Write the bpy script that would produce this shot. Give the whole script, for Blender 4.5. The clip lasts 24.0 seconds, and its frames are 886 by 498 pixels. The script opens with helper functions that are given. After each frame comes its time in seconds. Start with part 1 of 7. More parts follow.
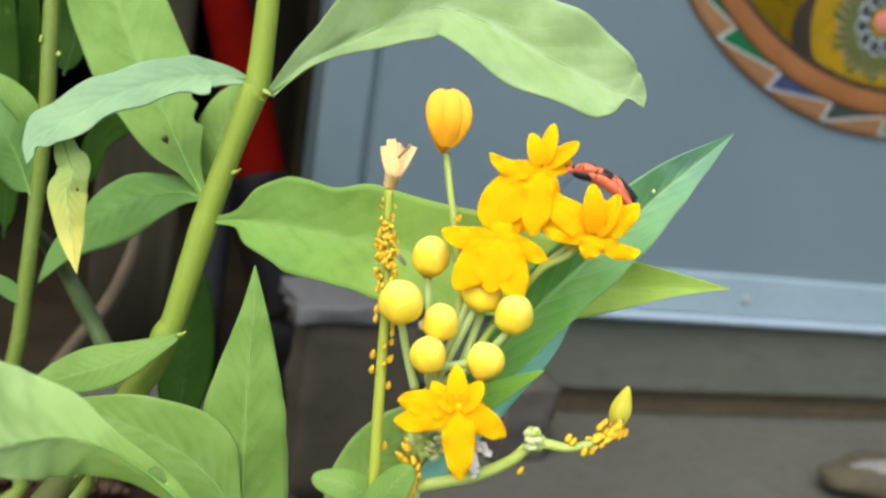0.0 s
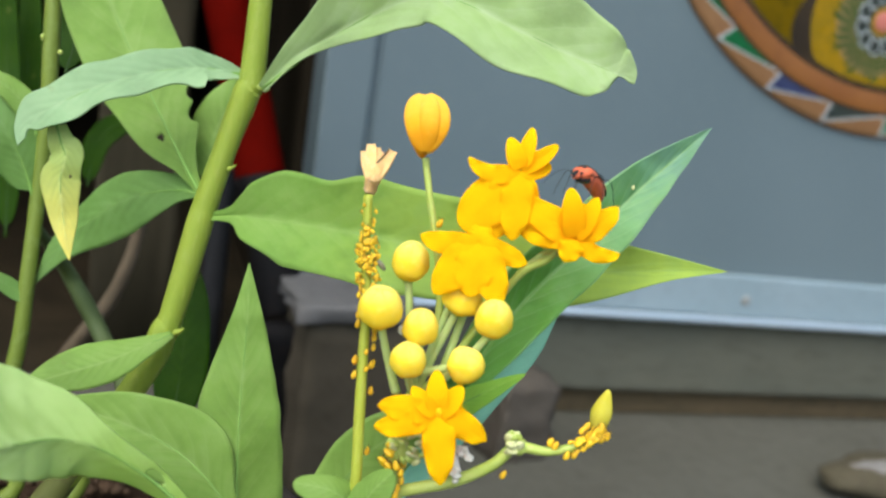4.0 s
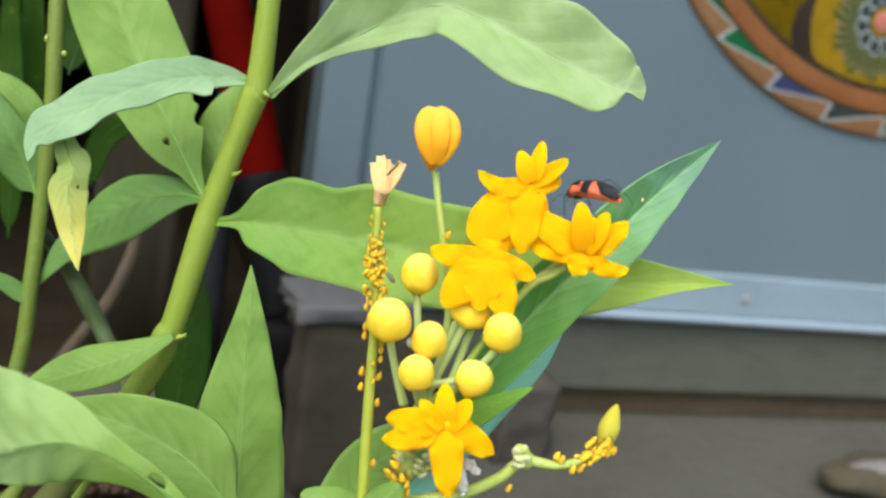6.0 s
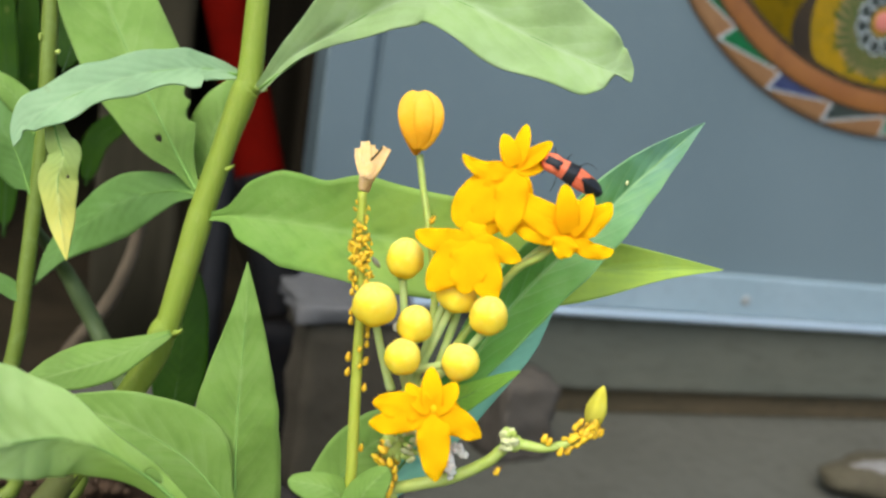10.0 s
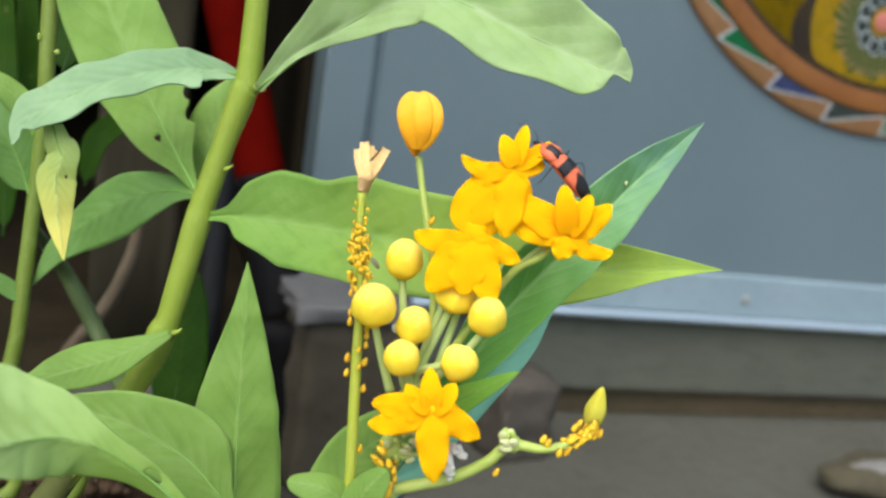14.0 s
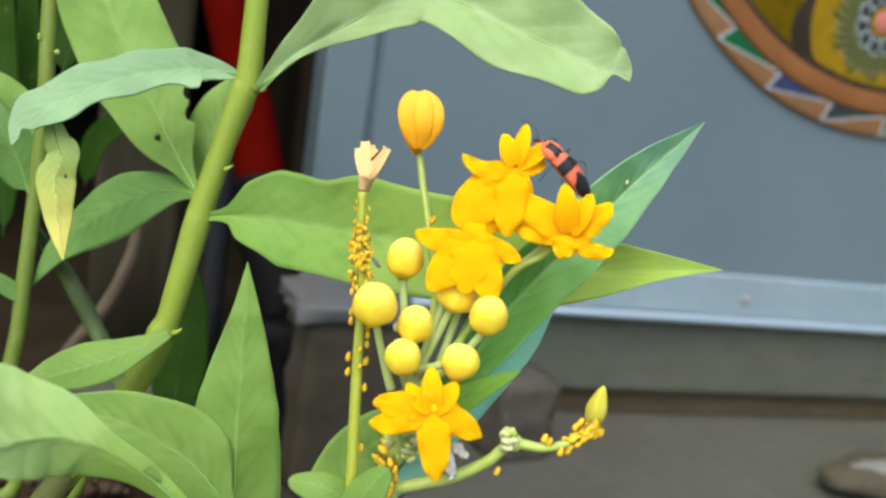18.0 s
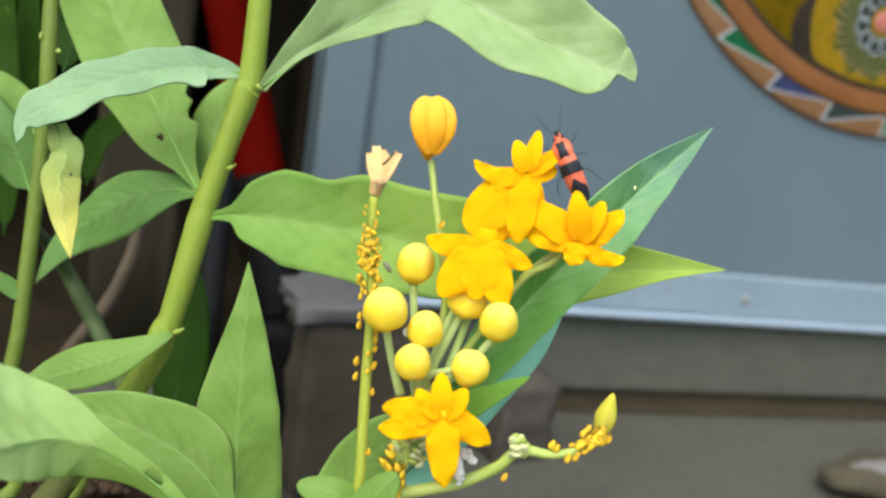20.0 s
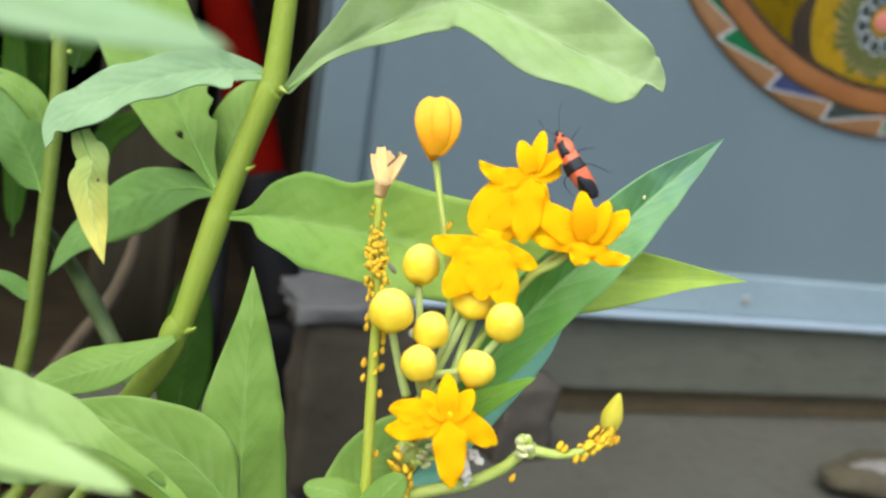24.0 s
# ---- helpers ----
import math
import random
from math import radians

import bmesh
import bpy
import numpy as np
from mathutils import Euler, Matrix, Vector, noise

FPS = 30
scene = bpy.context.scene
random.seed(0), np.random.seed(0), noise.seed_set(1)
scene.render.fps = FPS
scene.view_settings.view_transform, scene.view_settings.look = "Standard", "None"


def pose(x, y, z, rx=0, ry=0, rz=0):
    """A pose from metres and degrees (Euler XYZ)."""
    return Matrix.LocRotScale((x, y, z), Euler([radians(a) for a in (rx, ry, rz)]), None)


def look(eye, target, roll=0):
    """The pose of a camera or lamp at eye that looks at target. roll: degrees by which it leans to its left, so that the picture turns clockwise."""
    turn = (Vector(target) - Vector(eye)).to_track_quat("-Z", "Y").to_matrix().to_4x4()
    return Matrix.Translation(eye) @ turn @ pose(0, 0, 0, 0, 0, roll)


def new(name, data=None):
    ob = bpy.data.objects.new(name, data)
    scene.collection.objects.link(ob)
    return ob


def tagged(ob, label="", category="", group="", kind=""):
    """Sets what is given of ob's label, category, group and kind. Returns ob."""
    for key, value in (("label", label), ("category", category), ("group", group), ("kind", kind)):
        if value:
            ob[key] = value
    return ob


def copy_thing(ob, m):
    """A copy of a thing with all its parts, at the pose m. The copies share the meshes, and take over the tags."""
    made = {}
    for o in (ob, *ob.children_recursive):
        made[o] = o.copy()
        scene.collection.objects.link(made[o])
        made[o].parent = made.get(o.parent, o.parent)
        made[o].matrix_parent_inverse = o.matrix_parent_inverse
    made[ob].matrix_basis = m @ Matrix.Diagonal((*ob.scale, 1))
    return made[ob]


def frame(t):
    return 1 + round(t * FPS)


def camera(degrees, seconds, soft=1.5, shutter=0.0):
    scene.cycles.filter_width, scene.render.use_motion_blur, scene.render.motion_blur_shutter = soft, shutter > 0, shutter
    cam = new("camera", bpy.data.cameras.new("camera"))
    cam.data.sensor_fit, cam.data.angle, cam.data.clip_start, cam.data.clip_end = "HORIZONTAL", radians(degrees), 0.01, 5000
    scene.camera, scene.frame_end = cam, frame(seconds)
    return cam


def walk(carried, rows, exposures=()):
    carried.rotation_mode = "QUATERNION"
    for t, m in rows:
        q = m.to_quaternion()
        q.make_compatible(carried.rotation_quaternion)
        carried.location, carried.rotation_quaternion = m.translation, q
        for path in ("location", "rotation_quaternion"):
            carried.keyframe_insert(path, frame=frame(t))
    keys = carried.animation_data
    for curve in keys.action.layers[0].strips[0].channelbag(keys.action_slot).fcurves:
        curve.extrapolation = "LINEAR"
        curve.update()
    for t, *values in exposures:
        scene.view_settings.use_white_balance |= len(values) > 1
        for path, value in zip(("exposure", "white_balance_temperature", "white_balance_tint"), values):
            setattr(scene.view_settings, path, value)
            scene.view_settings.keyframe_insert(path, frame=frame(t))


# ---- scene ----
cam = camera(50, 24.0, 2.4)
cam.data.dof.use_dof = True
cam.data.dof.focus_distance = 0.185
cam.data.dof.aperture_fstop = 17
STAND = look((0, 0, 0.237), (0, 0.970296, -0.004922), 9.0)
walk(cam, [(0, STAND), (24.0, STAND)], exposures=[(0, 1.1, 6000, 8), (0.5, 0.88, 6000, 8), (1.0, 1.0, 6000, 8), (2.5, 1.02, 6000, 8), (6.0, 1.04, 6000, 8), (8.0, 1.0, 6000, 8), (14.0, 1.0, 6000, 8), (17.0, 1.03, 6000, 8), (21.0, 1.07, 6000, 8), (23.0, 0.98, 6000, 8), (24.0, 1.08, 6000, 8)])

# ---- world and sun: a bright, hazy sky ----
world = bpy.data.worlds.new("sky")
scene.world = world
world.use_nodes = True
sky = world.node_tree.nodes.new("ShaderNodeTexSky")
sky.sky_type, sky.sun_disc = "NISHITA", False
sky.sun_elevation, sky.sun_rotation = radians(58), radians(205)
sky.air_density, sky.dust_density, sky.ozone_density = 1.0, 4.0, 1.0
background = world.node_tree.nodes["Background"]
background.inputs["Strength"].default_value = 0.13
world.node_tree.links.new(sky.outputs["Color"], background.inputs["Color"])
sun = new("sun", bpy.data.lights.new("sun", "SUN"))
sun.data.energy, sun.data.angle, sun.data.color = 1.3, radians(60), (1.0, 0.97, 0.92)
sun.matrix_world = look((-0.5, -1.6, 2.4), (0, 0.2, 0.2))


# ---- materials ----
def nodes_of(name):
    m = bpy.data.materials.new(name)
    m.use_nodes = True
    nt = m.node_tree
    return m, nt, nt.nodes["Principled BSDF"]


def math_node(nt, op, a, b=None, clamp=False):
    n = nt.nodes.new("ShaderNodeMath")
    n.operation, n.use_clamp = op, clamp
    for i, v in enumerate((a, b)):
        if v is None:
            continue
        if isinstance(v, (int, float)):
            n.inputs[i].default_value = v
        else:
            nt.links.new(v, n.inputs[i])
    return n.outputs[0]


def mix_node(nt, fac, a, b, blend="MIX"):
    n = nt.nodes.new("ShaderNodeMix")
    n.data_type, n.blend_type = "RGBA", blend
    for i, v in ((0, fac), (6, a), (7, b)):
        if isinstance(v, (int, float)):
            n.inputs[i].default_value = v
        elif isinstance(v, tuple):
            n.inputs[i].default_value = (*v, 1)
        else:
            nt.links.new(v, n.inputs[i])
    return n.outputs[2]


def noise_node(nt, scale, detail=4.0, rough=0.55, stretch=None):
    co = nt.nodes.new("ShaderNodeTexCoord").outputs["Object"]
    if stretch:
        mp = nt.nodes.new("ShaderNodeMapping")
        mp.inputs["Scale"].default_value = stretch
        nt.links.new(co, mp.inputs["Vector"])
        co = mp.outputs["Vector"]
    n = nt.nodes.new("ShaderNodeTexNoise")
    n.inputs["Scale"].default_value, n.inputs["Detail"].default_value, n.inputs["Roughness"].default_value = scale, detail, rough
    nt.links.new(co, n.inputs["Vector"])
    return n.outputs["Fac"]


def spread(nt, v, lo, hi):
    n = nt.nodes.new("ShaderNodeMapRange")
    n.inputs["From Min"].default_value, n.inputs["From Max"].default_value = lo, hi
    nt.links.new(v, n.inputs["Value"])
    return n.outputs[0]


def bump_to(nt, bsdf, height, strength, distance):
    b = nt.nodes.new("ShaderNodeBump")
    b.inputs["Strength"].default_value, b.inputs["Distance"].default_value = strength, distance
    nt.links.new(height, b.inputs["Height"])
    nt.links.new(b.outputs[0], bsdf.inputs["Normal"])


def surface(name, a, b, stain, rough=0.6, big=6.0, fine=90.0, relief=0.3, depth=0.001, metal=0.0, amount=0.5, stretch=None, glow=0.0, vary=0.0, spec=0.3):
    """Two colours in broad patches, stains in fine ones, relief from both."""
    m, nt, bsdf = nodes_of(name)
    n1, n2 = noise_node(nt, big, 5, 0.6, stretch), noise_node(nt, fine, 5, 0.6, stretch)
    col = mix_node(nt, spread(nt, n1, 0.35, 0.65), a, b)
    col = mix_node(nt, math_node(nt, "MULTIPLY", spread(nt, n2, 0.5, 0.75), amount), col, stain)
    if vary:
        info = nt.nodes.new("ShaderNodeObjectInfo")
        v = math_node(nt, "MULTIPLY_ADD", info.outputs["Random"], 2 * vary)
        nt.nodes[-1].inputs[2].default_value = 1 - vary
        hsv = nt.nodes.new("ShaderNodeHueSaturation")
        nt.links.new(v, hsv.inputs["Value"])
        nt.links.new(col, hsv.inputs["Color"])
        col = hsv.outputs[0]
    nt.links.new(col, bsdf.inputs["Base Color"])
    nt.links.new(math_node(nt, "MULTIPLY_ADD", n2, 0.25), bsdf.inputs["Roughness"])
    nt.nodes[-1].inputs[2].default_value = rough - 0.12
    bsdf.inputs["Metallic"].default_value = metal
    bsdf.inputs["Specular IOR Level"].default_value = spec
    bump_to(nt, bsdf, n2, relief, depth)
    if glow:
        bsdf.inputs["Subsurface Weight"].default_value = glow
        bsdf.inputs["Subsurface Radius"].default_value = (1.0, 0.7, 0.2)
        bsdf.inputs["Subsurface Scale"].default_value = 0.002
    return m


def leaf_surface(name, a, b, vein, ribs=13.0, seep=0.35, rough=0.5, vein_amount=0.4, tip=None, spec=0.22, relief=0.4, quilting=0.1):
    """Blade colour in soft patches, side veins that sweep towards the tip, light passing through."""
    m, nt, bsdf = nodes_of(name)
    uv = nt.nodes.new("ShaderNodeUVMap")
    sep = nt.nodes.new("ShaderNodeSeparateXYZ")
    nt.links.new(uv.outputs[0], sep.inputs[0])
    u, v = sep.outputs[0], sep.outputs[1]
    across = math_node(nt, "ABSOLUTE", math_node(nt, "SUBTRACT", v, 0.5))
    patches = noise_node(nt, 60, 4, 0.6)
    wob = math_node(nt, "MULTIPLY", noise_node(nt, 150, 2, 0.5), 0.5)
    run = math_node(nt, "ADD", math_node(nt, "SUBTRACT", math_node(nt, "MULTIPLY", u, ribs), math_node(nt, "MULTIPLY", across, 5.0)), wob)
    line = math_node(nt, "PINGPONG", run, 0.5)
    thin = math_node(nt, "SUBTRACT", 1.0, math_node(nt, "MULTIPLY", line, 11.0), True)
    fade = math_node(nt, "SUBTRACT", 1.0, math_node(nt, "MULTIPLY", across, 1.7), True)
    mid = math_node(nt, "SUBTRACT", 1.0, math_node(nt, "MULTIPLY", across, 26.0), True)
    veins = math_node(nt, "MAXIMUM", math_node(nt, "MULTIPLY", math_node(nt, "MULTIPLY", thin, fade), 0.55), mid, True)
    grooves = veins
    quilt = math_node(nt, "MULTIPLY", math_node(nt, "SINE", math_node(nt, "MULTIPLY", run, 6.2832)), math_node(nt, "MULTIPLY", fade, fade))
    margin = math_node(nt, "MULTIPLY", math_node(nt, "SUBTRACT", across, 0.475, True), 28.0, True)
    veins = math_node(nt, "MAXIMUM", veins, margin, True)
    col = mix_node(nt, spread(nt, patches, 0.3, 0.7), a, b)
    if tip:
        col = mix_node(nt, spread(nt, math_node(nt, "ADD", u, math_node(nt, "MULTIPLY", patches, 0.2)), 0.45, 0.95), col, tip)
    if quilting:
        # Mottle; also paints quilting shade, dark in the hollows, pale on the ridges.
        bands = math_node(nt, "ADD", math_node(nt, "MULTIPLY", quilt, 0.09), noise_node(nt, 95, 3, 0.55))
        col = mix_node(nt, math_node(nt, "MULTIPLY", spread(nt, bands, 0.52, 0.32), 0.5), col, tuple(0.68 * x for x in a))
        col = mix_node(nt, math_node(nt, "MULTIPLY", spread(nt, bands, 0.5, 0.68), 0.45), col, tuple(0.5 * x + 0.5 * y for x, y in zip(b, vein)))
        col = mix_node(nt, math_node(nt, "MULTIPLY", spread(nt, noise_node(nt, 35, 3, 0.6), 0.55, 0.35), 0.2), col, tuple(0.7 * x for x in a))
    fine = noise_node(nt, 900, 3, 0.6)
    col = mix_node(nt, math_node(nt, "MULTIPLY", spread(nt, fine, 0.5, 0.8), 0.12), col, vein)
    col = mix_node(nt, math_node(nt, "MULTIPLY", veins, vein_amount), col, vein)
    if quilting:
        specks = math_node(nt, "MULTIPLY", spread(nt, noise_node(nt, 240, 2, 0.5), 0.7, 0.78), 0.3)
        col = mix_node(nt, specks, col, (0.16, 0.15, 0.04))
    nt.links.new(col, bsdf.inputs["Base Color"])
    bsdf.inputs["Roughness"].default_value = rough
    bsdf.inputs["Specular IOR Level"].default_value = spec
    soft = math_node(nt, "ADD", math_node(nt, "ADD", math_node(nt, "MULTIPLY", grooves, -0.1), math_node(nt, "MULTIPLY", quilt, quilting)), math_node(nt, "ADD", math_node(nt, "MULTIPLY", noise_node(nt, 260, 3, 0.5), 0.7), math_node(nt, "MULTIPLY", noise_node(nt, 110, 2, 0.5), 1.4)))
    bump_to(nt, bsdf, soft, relief, 0.0009)
    glow = nt.nodes.new("ShaderNodeBsdfTranslucent")
    nt.links.new(mix_node(nt, 0.5, col, vein), glow.inputs["Color"])
    blend = nt.nodes.new("ShaderNodeMixShader")
    blend.inputs[0].default_value = seep
    nt.links.new(bsdf.outputs[0], blend.inputs[1])
    nt.links.new(glow.outputs[0], blend.inputs[2])
    nt.links.new(blend.outputs[0], nt.nodes["Material Output"].inputs["Surface"])
    return m


LEAF = leaf_surface("leaf_green", (0.203, 0.356, 0.056), (0.26, 0.416, 0.085), (0.379, 0.51, 0.176), rough=0.6)
LEAF_LONG = leaf_surface("leaf_green_lime_tip", (0.168, 0.325, 0.0456), (0.225, 0.385, 0.0684), (0.315, 0.459, 0.127), tip=(0.44, 0.59, 0.085), rough=0.6)
LEAF_PALE = leaf_surface("leaf_pale", (0.304, 0.448, 0.142), (0.371, 0.51, 0.219), (0.462, 0.554, 0.33), seep=0.3, rough=0.6)
LEAF_GREY = leaf_surface("leaf_grey_green", (0.262, 0.418, 0.2), (0.315, 0.464, 0.235), (0.393, 0.505, 0.28), seep=0.25, vein_amount=0.2, rough=0.6)
LEAF_BLUE = leaf_surface("leaf_blue_green", (0.13, 0.345, 0.036), (0.175, 0.41, 0.068), (0.31, 0.5, 0.2), seep=0.25, tip=(0.15, 0.3, 0.2), quilting=0.06, vein_amount=0.8, spec=0.4, rough=0.48)
LEAF_TEAL = leaf_surface("leaf_teal", (0.253, 0.589, 0.374), (0.325, 0.649, 0.444), (0.435, 0.722, 0.506), seep=0.2, vein_amount=0.2, quilting=0.07)
LEAF_DEEP = leaf_surface("leaf_deep_green", (0.15, 0.3, 0.058), (0.2, 0.36, 0.09), (0.275, 0.42, 0.165), vein_amount=0.25)
# Leaf green with deep shade put into the colour.
LEAF_SHADED = leaf_surface("leaf_shaded_green", (0.016, 0.05, 0.0015), (0.024, 0.062, 0.0025), (0.033, 0.066, 0.005), vein_amount=0.25, spec=0.06, seep=0.2)
# The paler tip paints in the sheen on the leaf's far end.
LEAF_LIME = leaf_surface("leaf_lime_lit_tip", (0.35, 0.55, 0.085), (0.42, 0.615, 0.14), (0.5, 0.67, 0.26), seep=0.4, tip=(0.52, 0.7, 0.27), vein_amount=0.25, quilting=0.05, spec=0.45, rough=0.42)
LEAF_FRESH = leaf_surface("leaf_fresh_green", (0.26, 0.52, 0.052), (0.32, 0.58, 0.075), (0.42, 0.62, 0.15), seep=0.35, rough=0.6)
LEAF_YELLOW = leaf_surface("leaf_yellowing", (0.4, 0.53, 0.12), (0.48, 0.6, 0.18), (0.62, 0.69, 0.3), seep=0.4, tip=(0.82, 0.71, 0.14))
MIDRIB = surface("midrib", (0.177, 0.331, 0.0602), (0.203, 0.361, 0.0752), (0.224, 0.361, 0.1), 0.6, 40, 300, 0.2, 0.0003)
# Midrib to match, darkened for the same shade.
MIDRIB_SHADED = surface("midrib_shaded", (0.019, 0.0494, 0.0057), (0.0266, 0.061, 0.0076), (0.0304, 0.061, 0.0114), 0.6, 40, 300, 0.2, 0.0003)
STEM = surface("stem_green", (0.219, 0.298, 0.0223), (0.275, 0.351, 0.0372), (0.33, 0.384, 0.0745), 0.5, 30, 500, 0.3, 0.0003, stretch=(3, 3, 0.6), glow=0.15)
STEM_TALL = surface("stem_tall_green", (0.19, 0.262, 0.024), (0.24, 0.31, 0.038), (0.29, 0.34, 0.075), 0.55, 30, 400, 0.4, 0.0004, stretch=(3, 3, 0.6), glow=0.15, spec=0.2)
STEM_YELLOW = surface("stem_yellow_green", (0.3, 0.35, 0.03), (0.36, 0.405, 0.045), (0.42, 0.44, 0.09), 0.5, 30, 500, 0.3, 0.0003, stretch=(3, 3, 0.6), glow=0.15)
STEM_PALE = surface("stem_pale_green", (0.34, 0.435, 0.0724), (0.412, 0.492, 0.112), (0.492, 0.534, 0.193), 0.5, 40, 600, 0.3, 0.0003, glow=0.15)
STALK = surface("flower_stalk_green", (0.42, 0.54, 0.15), (0.49, 0.6, 0.21), (0.55, 0.63, 0.3), 0.6, 60, 700, 0.3, 0.0003, glow=0.2, spec=0.15)
STEM_BASE_SHADED = surface("stem_shaded_base", (0.07, 0.082, 0.016), (0.09, 0.1, 0.022), (0.07, 0.05, 0.026), 0.75, 40, 400, 0.4, 0.0004)
# Stem green darkened in the colour for a shaded side stem.
STEM_SHADED = surface("stem_shaded_green", (0.07, 0.105, 0.03), (0.09, 0.125, 0.04), (0.1, 0.14, 0.06), 0.6, 30, 400, 0.3, 0.0003)
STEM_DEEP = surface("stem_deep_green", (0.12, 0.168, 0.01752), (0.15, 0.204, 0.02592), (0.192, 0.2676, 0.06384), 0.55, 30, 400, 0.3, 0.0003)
PETAL = leaf_surface("petal_orange", (0.985, 0.52, 0), (0.985, 0.57, 0), (0.985, 0.51, 0), ribs=3.0, seep=0.42, rough=0.9, vein_amount=0.06, tip=(0.99, 0.64, 0), spec=0.0, relief=0.12, quilting=0.0)
HOOD = surface("hood_orange", (0.98, 0.54, 0.0), (0.985, 0.62, 0.0), (0.985, 0.66, 0.003), 0.65, 80, 600, 0.2, 0.0003, glow=0.3, spec=0.12)
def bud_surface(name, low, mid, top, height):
    """Waxy petals, orange at the foot; a paler sunlit crown is painted into the colour."""
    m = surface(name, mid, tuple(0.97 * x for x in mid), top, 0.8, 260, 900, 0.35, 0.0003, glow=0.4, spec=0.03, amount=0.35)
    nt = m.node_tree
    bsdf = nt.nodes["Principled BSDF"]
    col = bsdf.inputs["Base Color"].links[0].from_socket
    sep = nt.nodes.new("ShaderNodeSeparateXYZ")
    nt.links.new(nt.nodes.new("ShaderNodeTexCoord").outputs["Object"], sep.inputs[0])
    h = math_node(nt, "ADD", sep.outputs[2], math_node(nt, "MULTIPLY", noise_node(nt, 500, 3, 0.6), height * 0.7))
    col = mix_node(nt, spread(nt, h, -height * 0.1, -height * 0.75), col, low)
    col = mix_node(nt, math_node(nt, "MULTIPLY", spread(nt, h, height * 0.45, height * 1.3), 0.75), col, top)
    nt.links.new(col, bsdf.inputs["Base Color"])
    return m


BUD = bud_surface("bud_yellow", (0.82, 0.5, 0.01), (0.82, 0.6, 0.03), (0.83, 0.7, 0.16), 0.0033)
BUD_SEAM = surface("bud_seam", (0.93, 0.66, 0.02), (0.94, 0.7, 0.03), (0.94, 0.74, 0.06), 0.5, 120, 900, 0.2, 0.0003)
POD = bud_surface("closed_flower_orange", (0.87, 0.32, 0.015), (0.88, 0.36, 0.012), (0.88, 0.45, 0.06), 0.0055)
BUD_GREEN = surface("bud_greenish", (0.5, 0.45, 0.035), (0.56, 0.5, 0.055), (0.5, 0.47, 0.09), 0.6, 120, 900, 0.3, 0.0003, glow=0.2, spec=0.1)
WITHER = surface("withered_petal", (0.72, 0.46, 0.17), (0.747, 0.474, 0.209), (0.763, 0.581, 0.338), 0.75, 300, 1200, 0.5, 0.0004, glow=0.25)
CHAFF = surface("dry_pale_tuft", (0.5, 0.53, 0.22), (0.57, 0.58, 0.3), (0.4, 0.45, 0.14), 0.8, 300, 1500, 0.6, 0.0005)
CHAFF_WHITE = surface("dry_white_tuft", (0.66, 0.66, 0.55), (0.74, 0.73, 0.63), (0.5, 0.48, 0.36), 0.8, 300, 1500, 0.6, 0.0005)
APHID = surface("aphid_yellow", (0.72, 0.4, 0.008), (0.78, 0.48, 0.016), (0.6, 0.27, 0.006), 0.45, 600, 2500, 0.2, 0.0002, glow=0.3, vary=0.16)
APHID_LEG = surface("aphid_leg", (0.0912, 0.0456, 0.0076), (0.122, 0.0608, 0.0076), (0.038, 0.0228, 0.0076), 0.5, 600, 2500)
BUG_RED = surface("bug_orange_red", (0.62, 0.13, 0.05), (0.67, 0.175, 0.08), (0.522, 0.07, 0.023), 0.5, 400, 2500, 0.3, 0.0002)
BUG_BLACK = surface("bug_black", (0.00912, 0.0106, 0.0122), (0.0152, 0.0167, 0.019), (0.0304, 0.0342, 0.038), 0.5, 400, 2500, 0.3, 0.0002)
PAINT = surface("grey_door_paint", (0.103, 0.139, 0.147), (0.117, 0.155, 0.163), (0.135, 0.169, 0.174), 0.55, 5, 120, 0.12, 0.0006, amount=0.25)
PAINT_RAIL = surface("pale_rail_paint", (0.205, 0.27, 0.29), (0.24, 0.305, 0.325), (0.17, 0.2, 0.2), 0.42, 12, 160, 0.15, 0.0006, amount=0.35)
ALUMINIUM = surface("bare_aluminium", (0.43, 0.52, 0.56), (0.48, 0.56, 0.6), (0.342, 0.365, 0.38), 0.35, 25, 220, 0.12, 0.0004, 0.55, stretch=(0.3, 1, 1))
SCREW = surface("dull_screw", (0.24, 0.245, 0.225), (0.29, 0.295, 0.27), (0.1, 0.08, 0.055), 0.6, 200, 700, 0.3, 0.0003, 0.2)
WEATHERED = surface("weathered_board", (0.076, 0.079, 0.0568), (0.095, 0.0951, 0.0669), (0.0532, 0.0499, 0.0334), 0.8, 14, 150, 0.5, 0.0015, stretch=(0.25, 1, 1.4))
DARK_BROWN = surface("dark_brown_strip", (0.0684, 0.0545, 0.0301), (0.097, 0.0725, 0.0402), (0.04, 0.0362, 0.0221), 0.85, 30, 200, 0.5, 0.001, stretch=(0.4, 1, 1), spec=0.06)
CONCRETE = surface("stained_concrete", (0.0646, 0.0629, 0.0455), (0.0821, 0.0806, 0.0602), (0.0456, 0.0419, 0.0288), 0.85, 7, 110, 0.6, 0.002)
EARTH = surface("dry_earth", (0.122, 0.0988, 0.0684), (0.167, 0.137, 0.0912), (0.076, 0.0646, 0.0456), 0.95, 0.8, 20, 0.6, 0.01)
SOIL = surface("dark_soil", (0.0333, 0.0205, 0.0112), (0.0565, 0.0358, 0.0205), (0.0972, 0.0668, 0.0411), 0.95, 60, 260, 0.9, 0.003, vary=0.35, spec=0.06)
